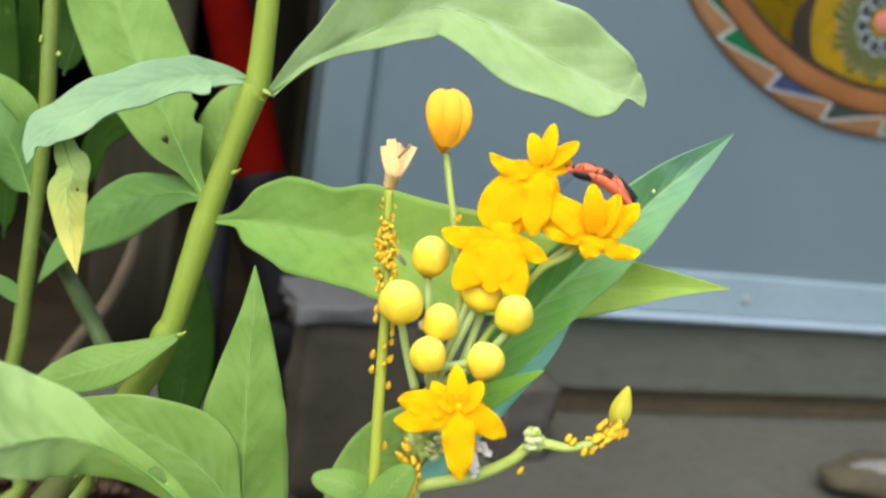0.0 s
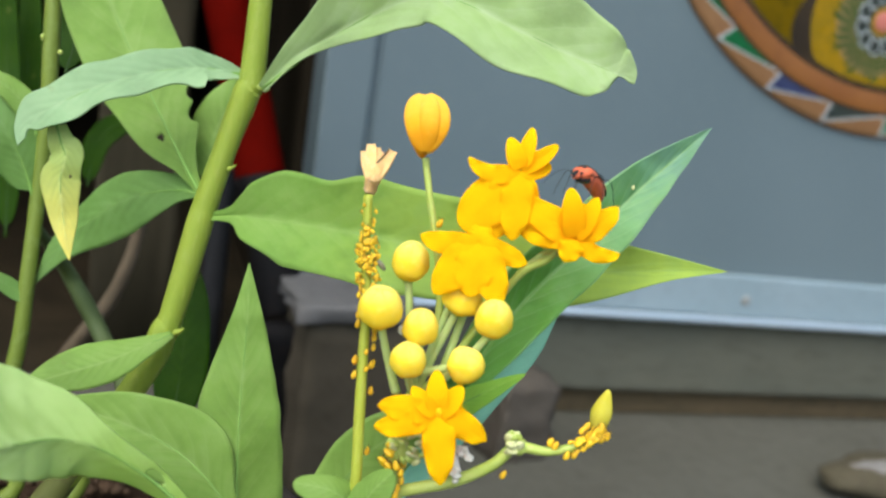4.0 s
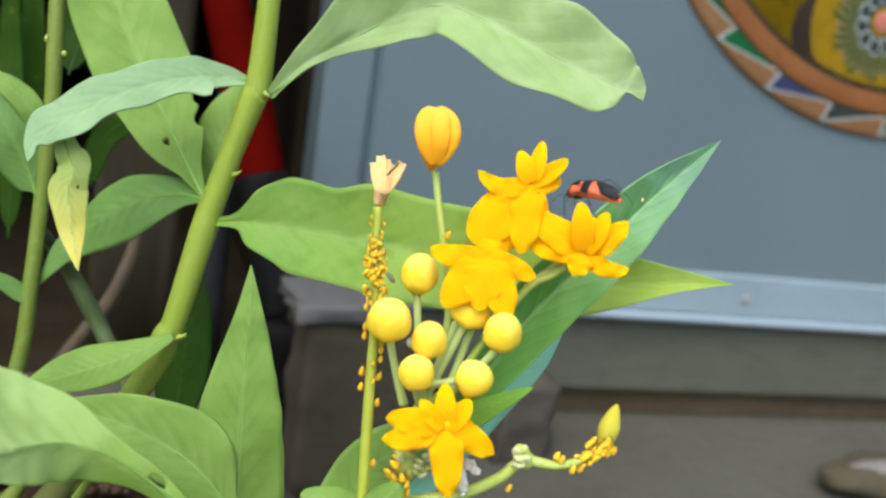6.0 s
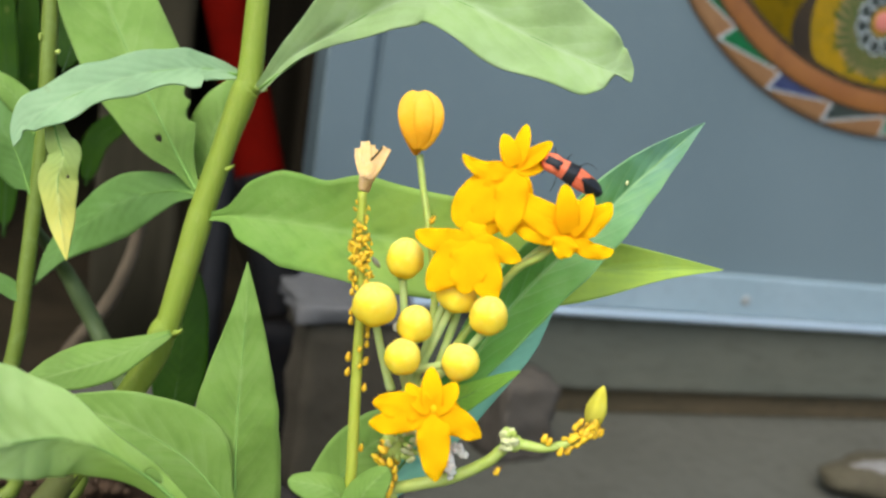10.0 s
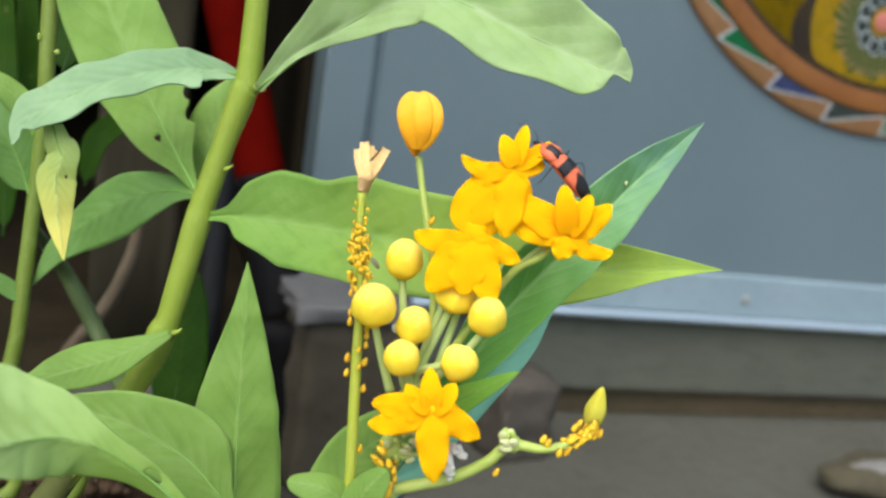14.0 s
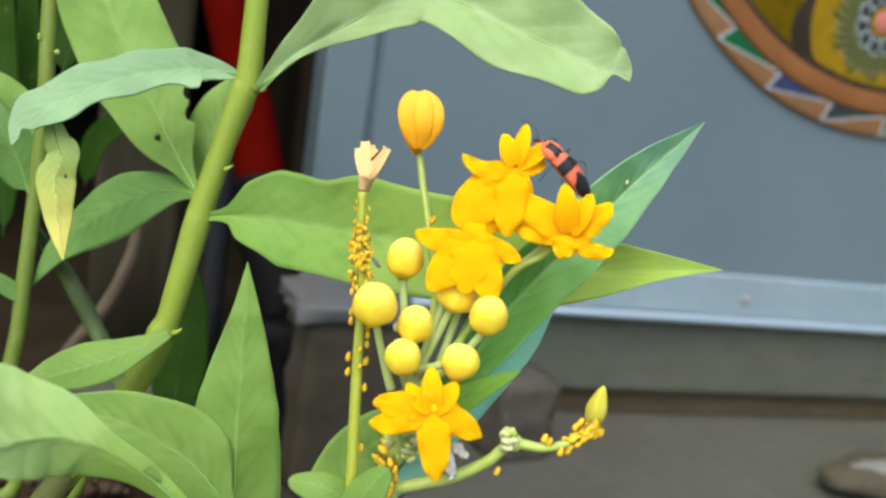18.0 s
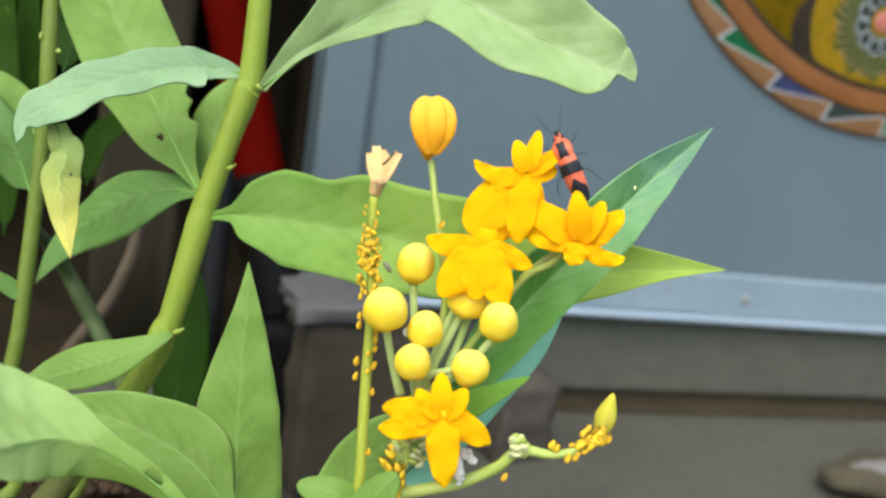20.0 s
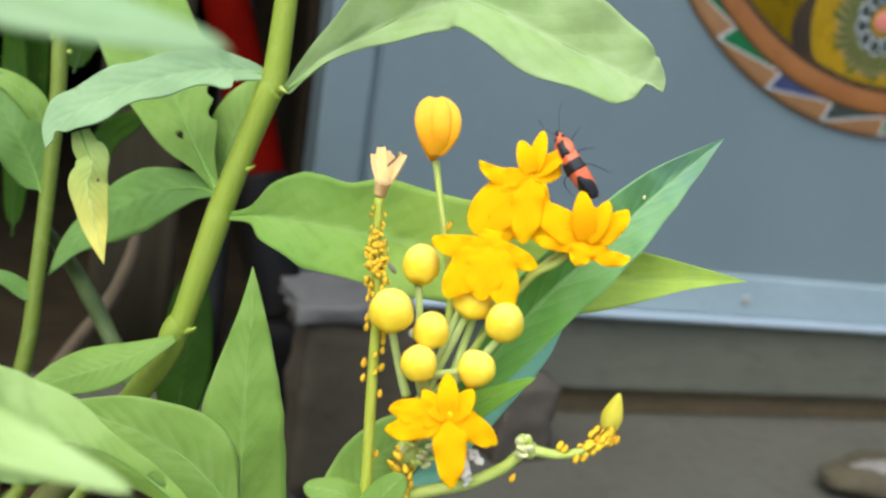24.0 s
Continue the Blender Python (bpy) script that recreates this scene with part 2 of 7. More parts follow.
POT_BROWN = surface("dark_brown_pot", (0.03, 0.024, 0.017), (0.042, 0.034, 0.025), (0.06, 0.052, 0.04), 0.75, 16, 200, 0.4, 0.001)
# Timber with the store's shade put into its near-black colour.
SHADED_WOOD = surface("shaded_wood", (0.0128, 0.0102, 0.00574), (0.0224, 0.0172, 0.00958), (0.0128, 0.00958, 0.00638), 0.85, 12, 110, 0.5, 0.0015, stretch=(2, 2, 0.2), vary=0.3, spec=0.06)
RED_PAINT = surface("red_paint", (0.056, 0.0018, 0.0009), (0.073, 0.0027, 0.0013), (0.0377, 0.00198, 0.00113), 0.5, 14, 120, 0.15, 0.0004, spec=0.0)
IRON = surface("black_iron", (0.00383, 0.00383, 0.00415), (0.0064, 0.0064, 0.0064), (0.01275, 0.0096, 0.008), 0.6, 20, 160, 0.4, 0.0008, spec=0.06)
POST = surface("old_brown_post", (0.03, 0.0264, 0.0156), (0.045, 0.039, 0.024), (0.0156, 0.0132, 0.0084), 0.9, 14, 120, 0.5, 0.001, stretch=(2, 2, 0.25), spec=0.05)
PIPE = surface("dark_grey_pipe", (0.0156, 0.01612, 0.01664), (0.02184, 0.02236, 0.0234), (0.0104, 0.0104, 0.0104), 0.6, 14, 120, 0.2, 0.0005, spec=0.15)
APHID_GREY = surface("aphid_grey_green", (0.16, 0.17, 0.1), (0.2, 0.2, 0.12), (0.1, 0.1, 0.06), 0.6, 600, 2500)
TWIG = surface("dry_twig", (0.0975, 0.075, 0.0465), (0.12, 0.09375, 0.06), (0.05625, 0.04125, 0.0225), 0.85, 30, 260, 0.5, 0.001, stretch=(1, 1, 0.4), spec=0.06)
STONE = surface("pale_stone", (0.0775, 0.0762, 0.0721), (0.109, 0.107, 0.1), (0.0465, 0.0439, 0.0388), 0.85, 18, 130, 0.6, 0.002)
STONE_PALE = surface("pale_top_stone", (0.1368, 0.1296, 0.1152), (0.18, 0.1692, 0.1512), (0.05141, 0.04464, 0.03521), 0.85, 30, 130, 0.6, 0.002)
OCHRE = surface("olive_brown_stone", (0.06502, 0.05738, 0.03442), (0.08415, 0.07268, 0.0459), (0.0459, 0.03825, 0.02295), 0.9, 16, 120, 0.6, 0.002, spec=0.1)
ROCK = surface("rough_brown_rock", (0.07, 0.06, 0.046), (0.083, 0.072, 0.056), (0.058, 0.049, 0.036), 0.9, 22, 120, 0.7, 0.003, spec=0.08)
BRICK = surface("brown_block", (0.0418, 0.0363, 0.0241), (0.0593, 0.0499, 0.0334), (0.0289, 0.0242, 0.016), 0.9, 16, 120, 0.6, 0.002, spec=0.1)
CLAY = surface("glazed_clay", (0.162, 0.06, 0.012), (0.195, 0.078, 0.017), (0.111, 0.0412, 0.0116), 0.35, 22, 160, 0.15, 0.0005)
GLAZE_TAN = surface("glaze_tan", (0.23, 0.145, 0.06), (0.26, 0.17, 0.075), (0.22, 0.14, 0.04), 0.35, 30, 200, 0.15, 0.0005)
CLAY_PALE = surface("glazed_clay_pale", (0.175, 0.0891, 0.034), (0.207, 0.11, 0.0449), (0.142, 0.0677, 0.0245), 0.35, 30, 200, 0.15, 0.0005)
GLAZE_YELLOW = surface("glaze_yellow", (0.25, 0.15, 0.002), (0.2, 0.13, 0.003), (0.1, 0.085, 0.004), 0.3, 70, 260, 0.1, 0.0004, amount=0.8, stretch=(1, 1, 1), spec=0.15)
GLAZE_MOSS = surface("glaze_moss", (0.19, 0.13, 0.004), (0.3, 0.19, 0.004), (0.085, 0.07, 0.006), 0.3, 25, 120, 0.1, 0.0004, amount=0.7, spec=0.15)
GLAZE_BROWN = surface("glaze_brown", (0.02, 0.013, 0.006), (0.032, 0.02, 0.008), (0.012, 0.008, 0.004), 0.3, 30, 200, 0.1, 0.0004)
GLAZE_OLIVE = surface("glaze_olive", (0.035, 0.062, 0.014), (0.045, 0.075, 0.016), (0.09, 0.095, 0.016), 0.3, 60, 300, 0.1, 0.0004, spec=0.15)
GLAZE_GREEN = surface("glaze_green", (0.006, 0.075, 0.02), (0.009, 0.1, 0.03), (0.005, 0.035, 0.012), 0.3, 40, 260, 0.1, 0.0004, spec=0.15)
GLAZE_BLUE = surface("glaze_blue", (0.018, 0.024, 0.065), (0.026, 0.034, 0.085), (0.012, 0.014, 0.03), 0.3, 40, 260, 0.1, 0.0004)
GLAZE_DARK = surface("glaze_dark", (0.018, 0.026, 0.02), (0.028, 0.036, 0.028), (0.01, 0.012, 0.01), 0.3, 40, 260, 0.1, 0.0004)
GLAZE_WHITE = surface("glaze_white", (0.33, 0.37, 0.37), (0.38, 0.42, 0.41), (0.27, 0.29, 0.28), 0.3, 60, 300, 0.1, 0.0004)
GLAZE_PINK = surface("glaze_pink", (0.38, 0.11, 0.085), (0.43, 0.15, 0.11), (0.34, 0.08, 0.065), 0.3, 60, 300, 0.1, 0.0004)


# ---- building helpers ----
def part(name, bm, material, parent=None, label="", origin=None, smooth=True):
    """Links a bmesh, drawn in the world's space, as one mesh with its origin at the given place."""
    o = Vector(origin) if origin is not None else (world_place(parent) if parent else Vector())
    bmesh.ops.translate(bm, verts=bm.verts, vec=-o)
    me = bpy.data.meshes.new(name)
    bm.to_mesh(me)
    bm.free()
    if smooth:
        me.polygons.foreach_set("use_smooth", [True] * len(me.polygons))
    me.materials.append(material)
    ob = new(name, me)
    ob.location = o - world_place(parent) if parent else o
    ob.parent = parent
    return tagged(ob, label)


def world_place(ob):
    p = Vector(ob.location)
    while ob.parent:
        ob = ob.parent
        p += ob.location
    return p


def thing(name, place, label, category, group="", kind=""):
    ob = new(name)
    ob.location = place
    ob.empty_display_size = 0.01
    return tagged(ob, label, category, group, kind)


def curve_point(pts, u):
    """A smooth line through the points."""
    n = len(pts) - 1
    k = min(int(u * n), n - 1)
    s = u * n - k
    p = [Vector(pts[max(0, min(n, k + j))]) for j in (-1, 0, 1, 2)]
    return 0.5 * (2 * p[1] + (p[2] - p[0]) * s + (2 * p[0] - 5 * p[1] + 4 * p[2] - p[3]) * s * s + (3 * p[1] - p[0] - 3 * p[2] + p[3]) * s ** 3)


def value_at(vals, u):
    n = len(vals) - 1
    k = min(int(u * n), n - 1)
    s = u * n - k
    return vals[k] * (1 - s) + vals[k + 1] * s


def tube(pts, radii, rings=20, segs=10, lump=0.0, flat=1.0):
    """A round stem through the points, its radius going through the radii; closed ends."""
    bm = bmesh.new()
    loops = []
    ref = Vector((0.31, -0.9, 0.3))
    for i in range(rings + 1):
        u = i / rings
        c = curve_point(pts, u)
        t = (curve_point(pts, min(1, u + 0.01)) - curve_point(pts, max(0, u - 0.01))).normalized()
        a = t.cross(ref).normalized()
        b = t.cross(a)
        r = value_at(radii, u)
        row = []
        for j in range(segs):
            w = 2 * math.pi * j / segs
            k = r * (1 + lump * noise.noise(Vector((u * 9, math.cos(w) * 2, math.sin(w) * 2))))
            row.append(bm.verts.new(c + a * (math.cos(w) * k) + b * (math.sin(w) * k * flat)))
        loops.append(row)
    for x, y in zip(loops, loops[1:]):
        for j in range(segs):
            bm.faces.new((x[j], x[(j + 1) % segs], y[(j + 1) % segs], y[j]))
    bm.faces.new(loops[0][::-1])
    bm.faces.new(loops[-1])
    bmesh.ops.recalc_face_normals(bm, faces=bm.faces)
    return bm


def blob(place, rx, ry, rz, turn=None, segs=14, rings=10, shape=None, lump=0.0, seed=0.0):
    """A rounded body; shape(height -1..1, angle) scales its girth."""
    bm = bmesh.new()
    m = Matrix.Translation(place) @ (turn.to_4x4() if turn else Matrix())
    rows = []
    for i in range(rings + 1):
        h = -math.cos(math.pi * i / rings)
        g = math.sin(math.pi * i / rings)
        row = []
        for j in range(segs):
            w = 2 * math.pi * j / segs
            k = (shape(h, w) if shape else 1.0) * (1 + lump * noise.noise(Vector((math.cos(w) * g * 1.7 + seed, math.sin(w) * g * 1.7, h * 1.7))))
            row.append(bm.verts.new(m @ Vector((math.cos(w) * g * rx * k, math.sin(w) * g * ry * k, h * rz * (1 + 0.5 * lump * noise.noise(Vector((w, h, seed))))))))
        rows.append(row)
    for x, y in zip(rows, rows[1:]):
        for j in range(segs):
            bm.faces.new((x[j], x[(j + 1) % segs], y[(j + 1) % segs], y[j]))
    bmesh.ops.remove_doubles(bm, verts=bm.verts, dist=min(rx, ry, rz) * 0.002)
    bmesh.ops.recalc_face_normals(bm, faces=bm.faces)
    return bm


def box(lo, hi, bevel=0.0, m=None):
    bm = bmesh.new()
    bmesh.ops.create_cube(bm, size=1)
    for v in bm.verts:
        v.co = Vector([a + (b - a) * (c + 0.5) for a, b, c in zip(lo, hi, v.co)])
    if bevel:
        bmesh.ops.bevel(bm, geom=bm.edges, offset=bevel, segments=2, affect="EDGES", profile=0.5)
    if m:
        bmesh.ops.transform(bm, matrix=m, verts=bm.verts)
    return bm


VIEWER = (0.0, -0.97, 0.24)


def blade(pts, left, right, facing=VIEWER, rise=0.55, fall=0.95, fold=0.0, cup=0.0, wave=0.0, waves=5.0, twist=(0, 0), stalk=0.06,
          bites=(), hole=None, thick=0.0004, n=34, m=6, seed=0.0):
    """A leaf along a smooth line: half widths to both sides, widest where rise and fall put it, folded on its midrib, with wavy
    edges, twist along its length, bites (place, side, length, depth) out of its edges, and a hole (place, across, length, width)."""
    bm = bmesh.new()
    uvl = bm.loops.layers.uv.new("UVMap")
    peak = rise / (rise + fall)
    norm = peak ** rise * (1 - peak) ** fall
    top, low, par = [], [], []
    for i in range(n + 1):
        u = i / n
        c = curve_point(pts, u)
        t = (curve_point(pts, min(1, u + 0.01)) - curve_point(pts, max(0, u - 0.01))).normalized()
        nv = Vector(facing)
        nv = (nv - t * nv.dot(t)).normalized()
        nv = Matrix.Rotation(radians(twist[0] + (twist[1] - twist[0]) * u), 3, t) @ nv
        s = nv.cross(t)
        x = max(0.0, (u - stalk) / (1 - stalk))
        w = (x ** rise * (1 - x) ** fall) / norm if 0 < x < 1 else 0.0
        rt, rl, rp = [], [], []
        for j in range(-m, m + 1):
            v = j / m
            side_w = left if v > 0 else right
            half = side_w * w if isinstance(side_w, float) else smooth_at(side_w, u)
            for at, side, length, depth in bites:
                if (v > 0) == (side > 0) and abs(u - at) < length:
                    half *= 1 - depth * (1 - ((u - at) / length) ** 2)
            half = half * (1 + 0.035 * noise.noise(Vector((u * 14, seed, side_of(v))))) + 0.0004 * (1 - u) + 0.00006
            ripple = wave * math.sin(u * waves * 2 * math.pi + seed + (1.3 if v > 0 else 0)) * v * v * min(1.0, 6 * u, 6 * (1 - u))
            p = c + s * (half * v) + nv * (-fold * abs(v) * half + cup * half * v * v + ripple)
            p = p + nv * ((0.00035 * noise.noise(p * 130 + Vector((seed, 0, 0))) + 0.0006 * noise.noise(p * 62 + Vector((0, seed, 3)))) * min(1.0, 4 * abs(v) + 0.2)) * min(1.0, half / 0.003)
            rt.append(bm.verts.new(p + nv * thick * 0.5))
            rl.append(bm.verts.new(p - nv * thick * 0.5))
            rp.append((u, v * 0.5 + 0.5))
        top.append(rt)
        low.append(rl)
        par.append(rp)
    gone = set()
    if hole:
        for i in range(n):
            for j in range(2 * m):
                u, v = (i + 0.5) / n, ((j + 0.5) / m) - 1
                if ((u - hole[0]) / hole[2]) ** 2 + ((v - hole[1]) / hole[3]) ** 2 < 1:
                    gone.add((i, j))
    def quad(vs, ks):
        f = bm.faces.new(vs)
        for loop, k in zip(f.loops, ks):
            loop[uvl].uv = k
    for i in range(n):
        for j in range(2 * m):
            if (i, j) in gone:
                continue
            ij = ((i, j), (i, j + 1), (i + 1, j + 1), (i + 1, j))
            ks = [par[a][b] for a, b in ij]
            quad([top[a][b] for a, b in ij], ks)
            quad([low[a][b] for a, b in ij[::-1]], ks[::-1])
            for (da, db), (e, f) in (((-1, 0), (0, 3)), ((1, 0), (2, 3)), ((0, -1), (0, 1)), ((0, 1), (1, 2))):
                a, b = i + da, j + db
                if not (0 <= a < n and 0 <= b < 2 * m) or (a, b) in gone:
                    p, q = (ij[0], ij[3]) if (da, db) == (0, -1) else (ij[1], ij[2]) if (da, db) == (0, 1) else (ij[0], ij[1]) if da == -1 else (ij[3], ij[2])
                    quad([top[p[0]][p[1]], top[q[0]][q[1]], low[q[0]][q[1]], low[p[0]][p[1]]], [par[p[0]][p[1]], par[q[0]][q[1]]] * 2)
    bmesh.ops.recalc_face_normals(bm, faces=bm.faces)
    return bm


def smooth_at(vals, u):
    return max(0.0, curve_point([(x, 0, 0) for x in vals], u)[0])


def side_of(v):
    return 1.7 if v > 0 else -2.3


def leaf(parent, material, pts, left, right, label="", rib=0.0006, facing=VIEWER, root=None, **shape):
    """A leaf with its midrib, hung at the foot of its stalk (or at the root given)."""
    root = root or pts[0]
    ob = part("leaf", blade(pts, left, right, facing, **shape), material, parent, label, root)
    lift = Vector(facing).normalized() * 0.0001
    line = [curve_point(pts, u) + lift for u in (0, 0.15, 0.3, 0.45, 0.6, 0.75, 0.9)]
    part("midrib", tube(line, (rib * 1.0, rib * 0.45, rib * 0.3, rib * 0.22, rib * 0.1), 22, 7), MIDRIB_SHADED if material == LEAF_SHADED else MIDRIB, ob, origin=root)
    return ob

# ---- the setting: floor, door, wall ----
W = pose(0, 0, 0, 0, 0, 18)
FACE = 0.5075


def flat_sheet(size, steps, hole=None):
    bm = bmesh.new()
    bmesh.ops.create_grid(bm, x_segments=steps, y_segments=steps, size=size)
    return bm


ground = part("ground", flat_sheet(400, 40), EARTH)
ground.location.z = -0.012
tagged(ground, "bare dry earth reaching to the horizon", "ground", kind="structure")
pavement = part("pavement", box((-1.6, -1.5, -0.05), (2.2, FACE + 0.045, 0.0), 0.004, W), CONCRETE, smooth=False)
tagged(pavement, "stained grey-brown concrete patio floor", "pavement", kind="structure")

door = thing("door_1", (0, 0, 0), "grey painted flush door with a pale metal kick rail", "door", kind="structure")


def on_wall(name, lo, hi, material, parent, label="", bevel=0.0015):
    return part(name, box(lo, hi, bevel, W), material, parent, label, smooth=False)


on_wall("panel", (0.1135, FACE, 0.100), (0.92, FACE + 0.035, 2.05), PAINT, door)
on_wall("stile", (0.084, FACE - 0.004, 0.069), (0.1098, FACE + 0.035, 2.05), PAINT, door, "grey painted door stile")
on_wall("groove", (0.1098, FACE + 0.0012, 0.104), (0.1135, FACE + 0.03, 2.05), PAINT, door, "shallow groove beside the stile", 0.0)
rail = on_wall("rail", (0.1122, FACE - 0.006, 0.076), (0.92, FACE - 0.0005, 0.103), PAINT_RAIL, door, "pale blue-grey metal kick rail")
on_wall("lip", (0.1122, FACE - 0.011, 0.0712), (0.92, FACE - 0.0005, 0.0757), ALUMINIUM, door, "bright aluminium drip lip", 0.0018)
for s in (0.13, 0.2505, 0.3704, 0.492, 0.612, 0.733, 0.853):
    c = W @ Vector((s, FACE - 0.0062, 0.0872))
    part("screw", blob(c, 0.0034, 0.0014, 0.0034, W.to_3x3(), 12, 8), SCREW, rail, "dull tan screw head")
threshold = thing("threshold", (0, 0, 0), "weathered grey timber threshold above a dark brown strip", "threshold", kind="structure")
on_wall("board", (0.085, FACE - 0.001, 0.019), (1.0, FACE + 0.05, 0.0706), WEATHERED, threshold, bevel=0.003)
# Darker brown strip, set back under the board.
on_wall("strip", (0.085, FACE + 0.008, 0.0), (1.0, FACE + 0.05, 0.0185), DARK_BROWN, threshold, "dark brown strip under the board")
lintel = part("wall_above", box((0.03, FACE + 0.002, 2.055), (1.0, FACE + 0.12, 2.7), 0.003, W), CONCRETE, smooth=False)
tagged(lintel, "grey rendered wall over the door", "wall", kind="structure")
side = part("wall_right", box((0.925, FACE - 0.01, 0.0), (2.2, FACE + 0.12, 2.7), 0.003, W), CONCRETE, smooth=False)
tagged(side, "grey rendered wall beside the door", "wall", kind="structure")
# open store beside the door: added box behind a low opening, keeps out light
IN, DEEP, TOP = -0.42, FACE + 1.7, 0.78
shed = thing("wall_left", (0, 0, 0), "timber walls of an open store, shade put into their colour", "wall", kind="structure")
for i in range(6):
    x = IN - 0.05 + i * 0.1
    part("plank", box((x, DEEP + 0.004 * (i % 2), -0.01), (x + 0.0985, DEEP + 0.03, TOP + 0.02), 0.0, W), SHADED_WOOD, shed, smooth=False)
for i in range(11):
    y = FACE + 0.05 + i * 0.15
    part("plank", box((IN - 0.03, y, 0.0), (IN - 0.001 - 0.003 * (i % 2), y + 0.149 + (0.04 if i == 10 else 0), TOP + 0.001), 0.002, W), SHADED_WOOD, shed, smooth=False)
    part("plank", box((0.0806, y, 0.0), (0.11, y + 0.149 + (0.04 if i == 10 else 0), TOP + 0.001), 0.002, W), SHADED_WOOD, shed, smooth=False)
# Unseen ceiling, then front walls, added to block the sky from the store.
lid = part("ceiling", box((IN - 0.05, FACE + 0.0485, TOP + 0.002), (0.13, DEEP - 0.002, TOP + 0.03), 0.0, W), SHADED_WOOD, smooth=False)
tagged(lid, "added unseen ceiling that shades the open store", "ceiling", kind="structure")
floor = part("floor", box((IN - 0.05, FACE + 0.047, -0.04), (0.13, DEEP + 0.06, -0.002), 0.0, W), SHADED_WOOD, smooth=False)
tagged(floor, "floor of the open store, shade put into its colour", "floor", kind="structure")
front = part("wall_front", box((-1.6, FACE, TOP - 0.01), (0.0795, FACE + 0.048, 2.7), 0.003, W), WEATHERED, smooth=False)
tagged(front, "added unseen wall that shades the opening from above", "wall", kind="structure")
flank = part("wall_side", box((-1.6, FACE, 0.0), (IN, FACE + 0.048, TOP - 0.012), 0.003, W), WEATHERED, smooth=False)
tagged(flank, "added unseen wall that shades the opening from the side", "wall", kind="structure")
roof = part("porch_roof", box((-1.7, FACE - 0.12, 2.705), (2.3, FACE + 0.5, 2.76), 0.004, W), SHADED_WOOD, smooth=False)
tagged(roof, "dark timber eaves over the door", "roof", kind="structure")

# Dark bumpy bed, added to darken the floor before the store.
bm = bmesh.new()
bmesh.ops.create_grid(bm, x_segments=90, y_segments=50, size=0.5)
for v in bm.verts:
    x, y = v.co.x, v.co.y
    edge = min(1.0, 8 * (0.5 - abs(x)), 8 * (0.5 - abs(y)))
    v.co = W @ Vector((-0.31 + 0.72 * x, 0.40 + 0.19 * y, 0.002 + edge * (0.006 + 0.005 * noise.noise(v.co * 30) + 0.004 * noise.noise(v.co * 90))))
bed = part("soil_bed", bm, SOIL)
tagged(bed, "dark soil strip added to darken the floor before the open store", "soil", kind="structure")

# ---- painted plate on the door ----
PLATE = W @ Matrix.Translation((0.4381, FACE, 0.4085)) @ pose(0, 0, 0, 90, 0, 0) @ Matrix.Diagonal((1, 1, 0.14, 1))


def lathe(profile, segs, m):
    bm = bmesh.new()
    rows = [[bm.verts.new(m @ Vector((r * math.cos(2 * math.pi * j / segs), r * math.sin(2 * math.pi * j / segs), h))) for j in range(segs)] for r, h in profile]
    for x, y in zip(rows, rows[1:]):
        for j in range(segs):
            bm.faces.new((x[j], x[(j + 1) % segs], y[(j + 1) % segs], y[j]))
    bmesh.ops.remove_doubles(bm, verts=bm.verts, dist=1e-6)
    bmesh.ops.recalc_face_normals(bm, faces=bm.faces)
    return bm


def slab(outline, height, thick, m):
    """A thin raised patch of glaze with this outline, at a height that may follow the plate."""
    bm = bmesh.new()
    up = [bm.verts.new(m @ Vector((x, y, height(x, y) + thick))) for x, y in outline]
    dn = [bm.verts.new(m @ Vector((x, y, height(x, y) - 0.0005))) for x, y in outline]
    bm.faces.new(up)
    bm.faces.new(dn[::-1])
    for i in range(len(up)):
        k = (i + 1) % len(up)
        bm.faces.new((up[i], dn[i], dn[k], up[k]))
    bmesh.ops.recalc_face_normals(bm, faces=bm.faces)
    return bm


def rim_height(x, y):
    r = math.hypot(x, y)
    return 0.0182 + 0.004 * (r - 0.196) / 0.012


def disc(cx, cy, r, n=48, inside=0.1805, stretch=1.0, turn=0.0):
    pts = []
    for i in range(n):
        p, q = r * stretch * math.cos(2 * math.pi * i / n), r * math.sin(2 * math.pi * i / n)
        x, y = cx + p * math.cos(turn) - q * math.sin(turn), cy + p * math.sin(turn) + q * math.cos(turn)
        k = math.hypot(x, y)
        if k > inside:
            x, y = x * inside / k, y * inside / k
        pts.append((x, y))
    return pts


def polar(a, r):
    return (r * math.cos(a), r * math.sin(a))


plate = thing("ceramic_plate", PLATE.translation, "hand-painted glazed clay plate hanging on the grey door", "plate")
part("body", lathe([(0, 0.012), (0.09, 0.0118), (0.181, 0.0122), (0.1955, 0.0176), (0.2052, 0.0218), (0.2072, 0.0195), (0.2084, 0.0120), (0.2088, 0.0),
                    (0.15, 0.0), (0.09, 0.0), (0, 0.0)], 160, PLATE), CLAY_PALE, plate, "terracotta-coloured glazed clay")
part("field", lathe([(0, 0.0125), (0.1815, 0.0125), (0.1815, 0.0119), (0, 0.0119)], 128, PLATE), GLAZE_MOSS, plate, "olive and mustard painted field")
part("ring", lathe([(0.1795, 0.0125), (0.182, 0.0152), (0.1855, 0.018), (0.1893, 0.0194), (0.1928, 0.0188), (0.1936, 0.0172), (0.1795, 0.0118)], 160, PLATE),
     CLAY, plate, "burnt orange raised ring")
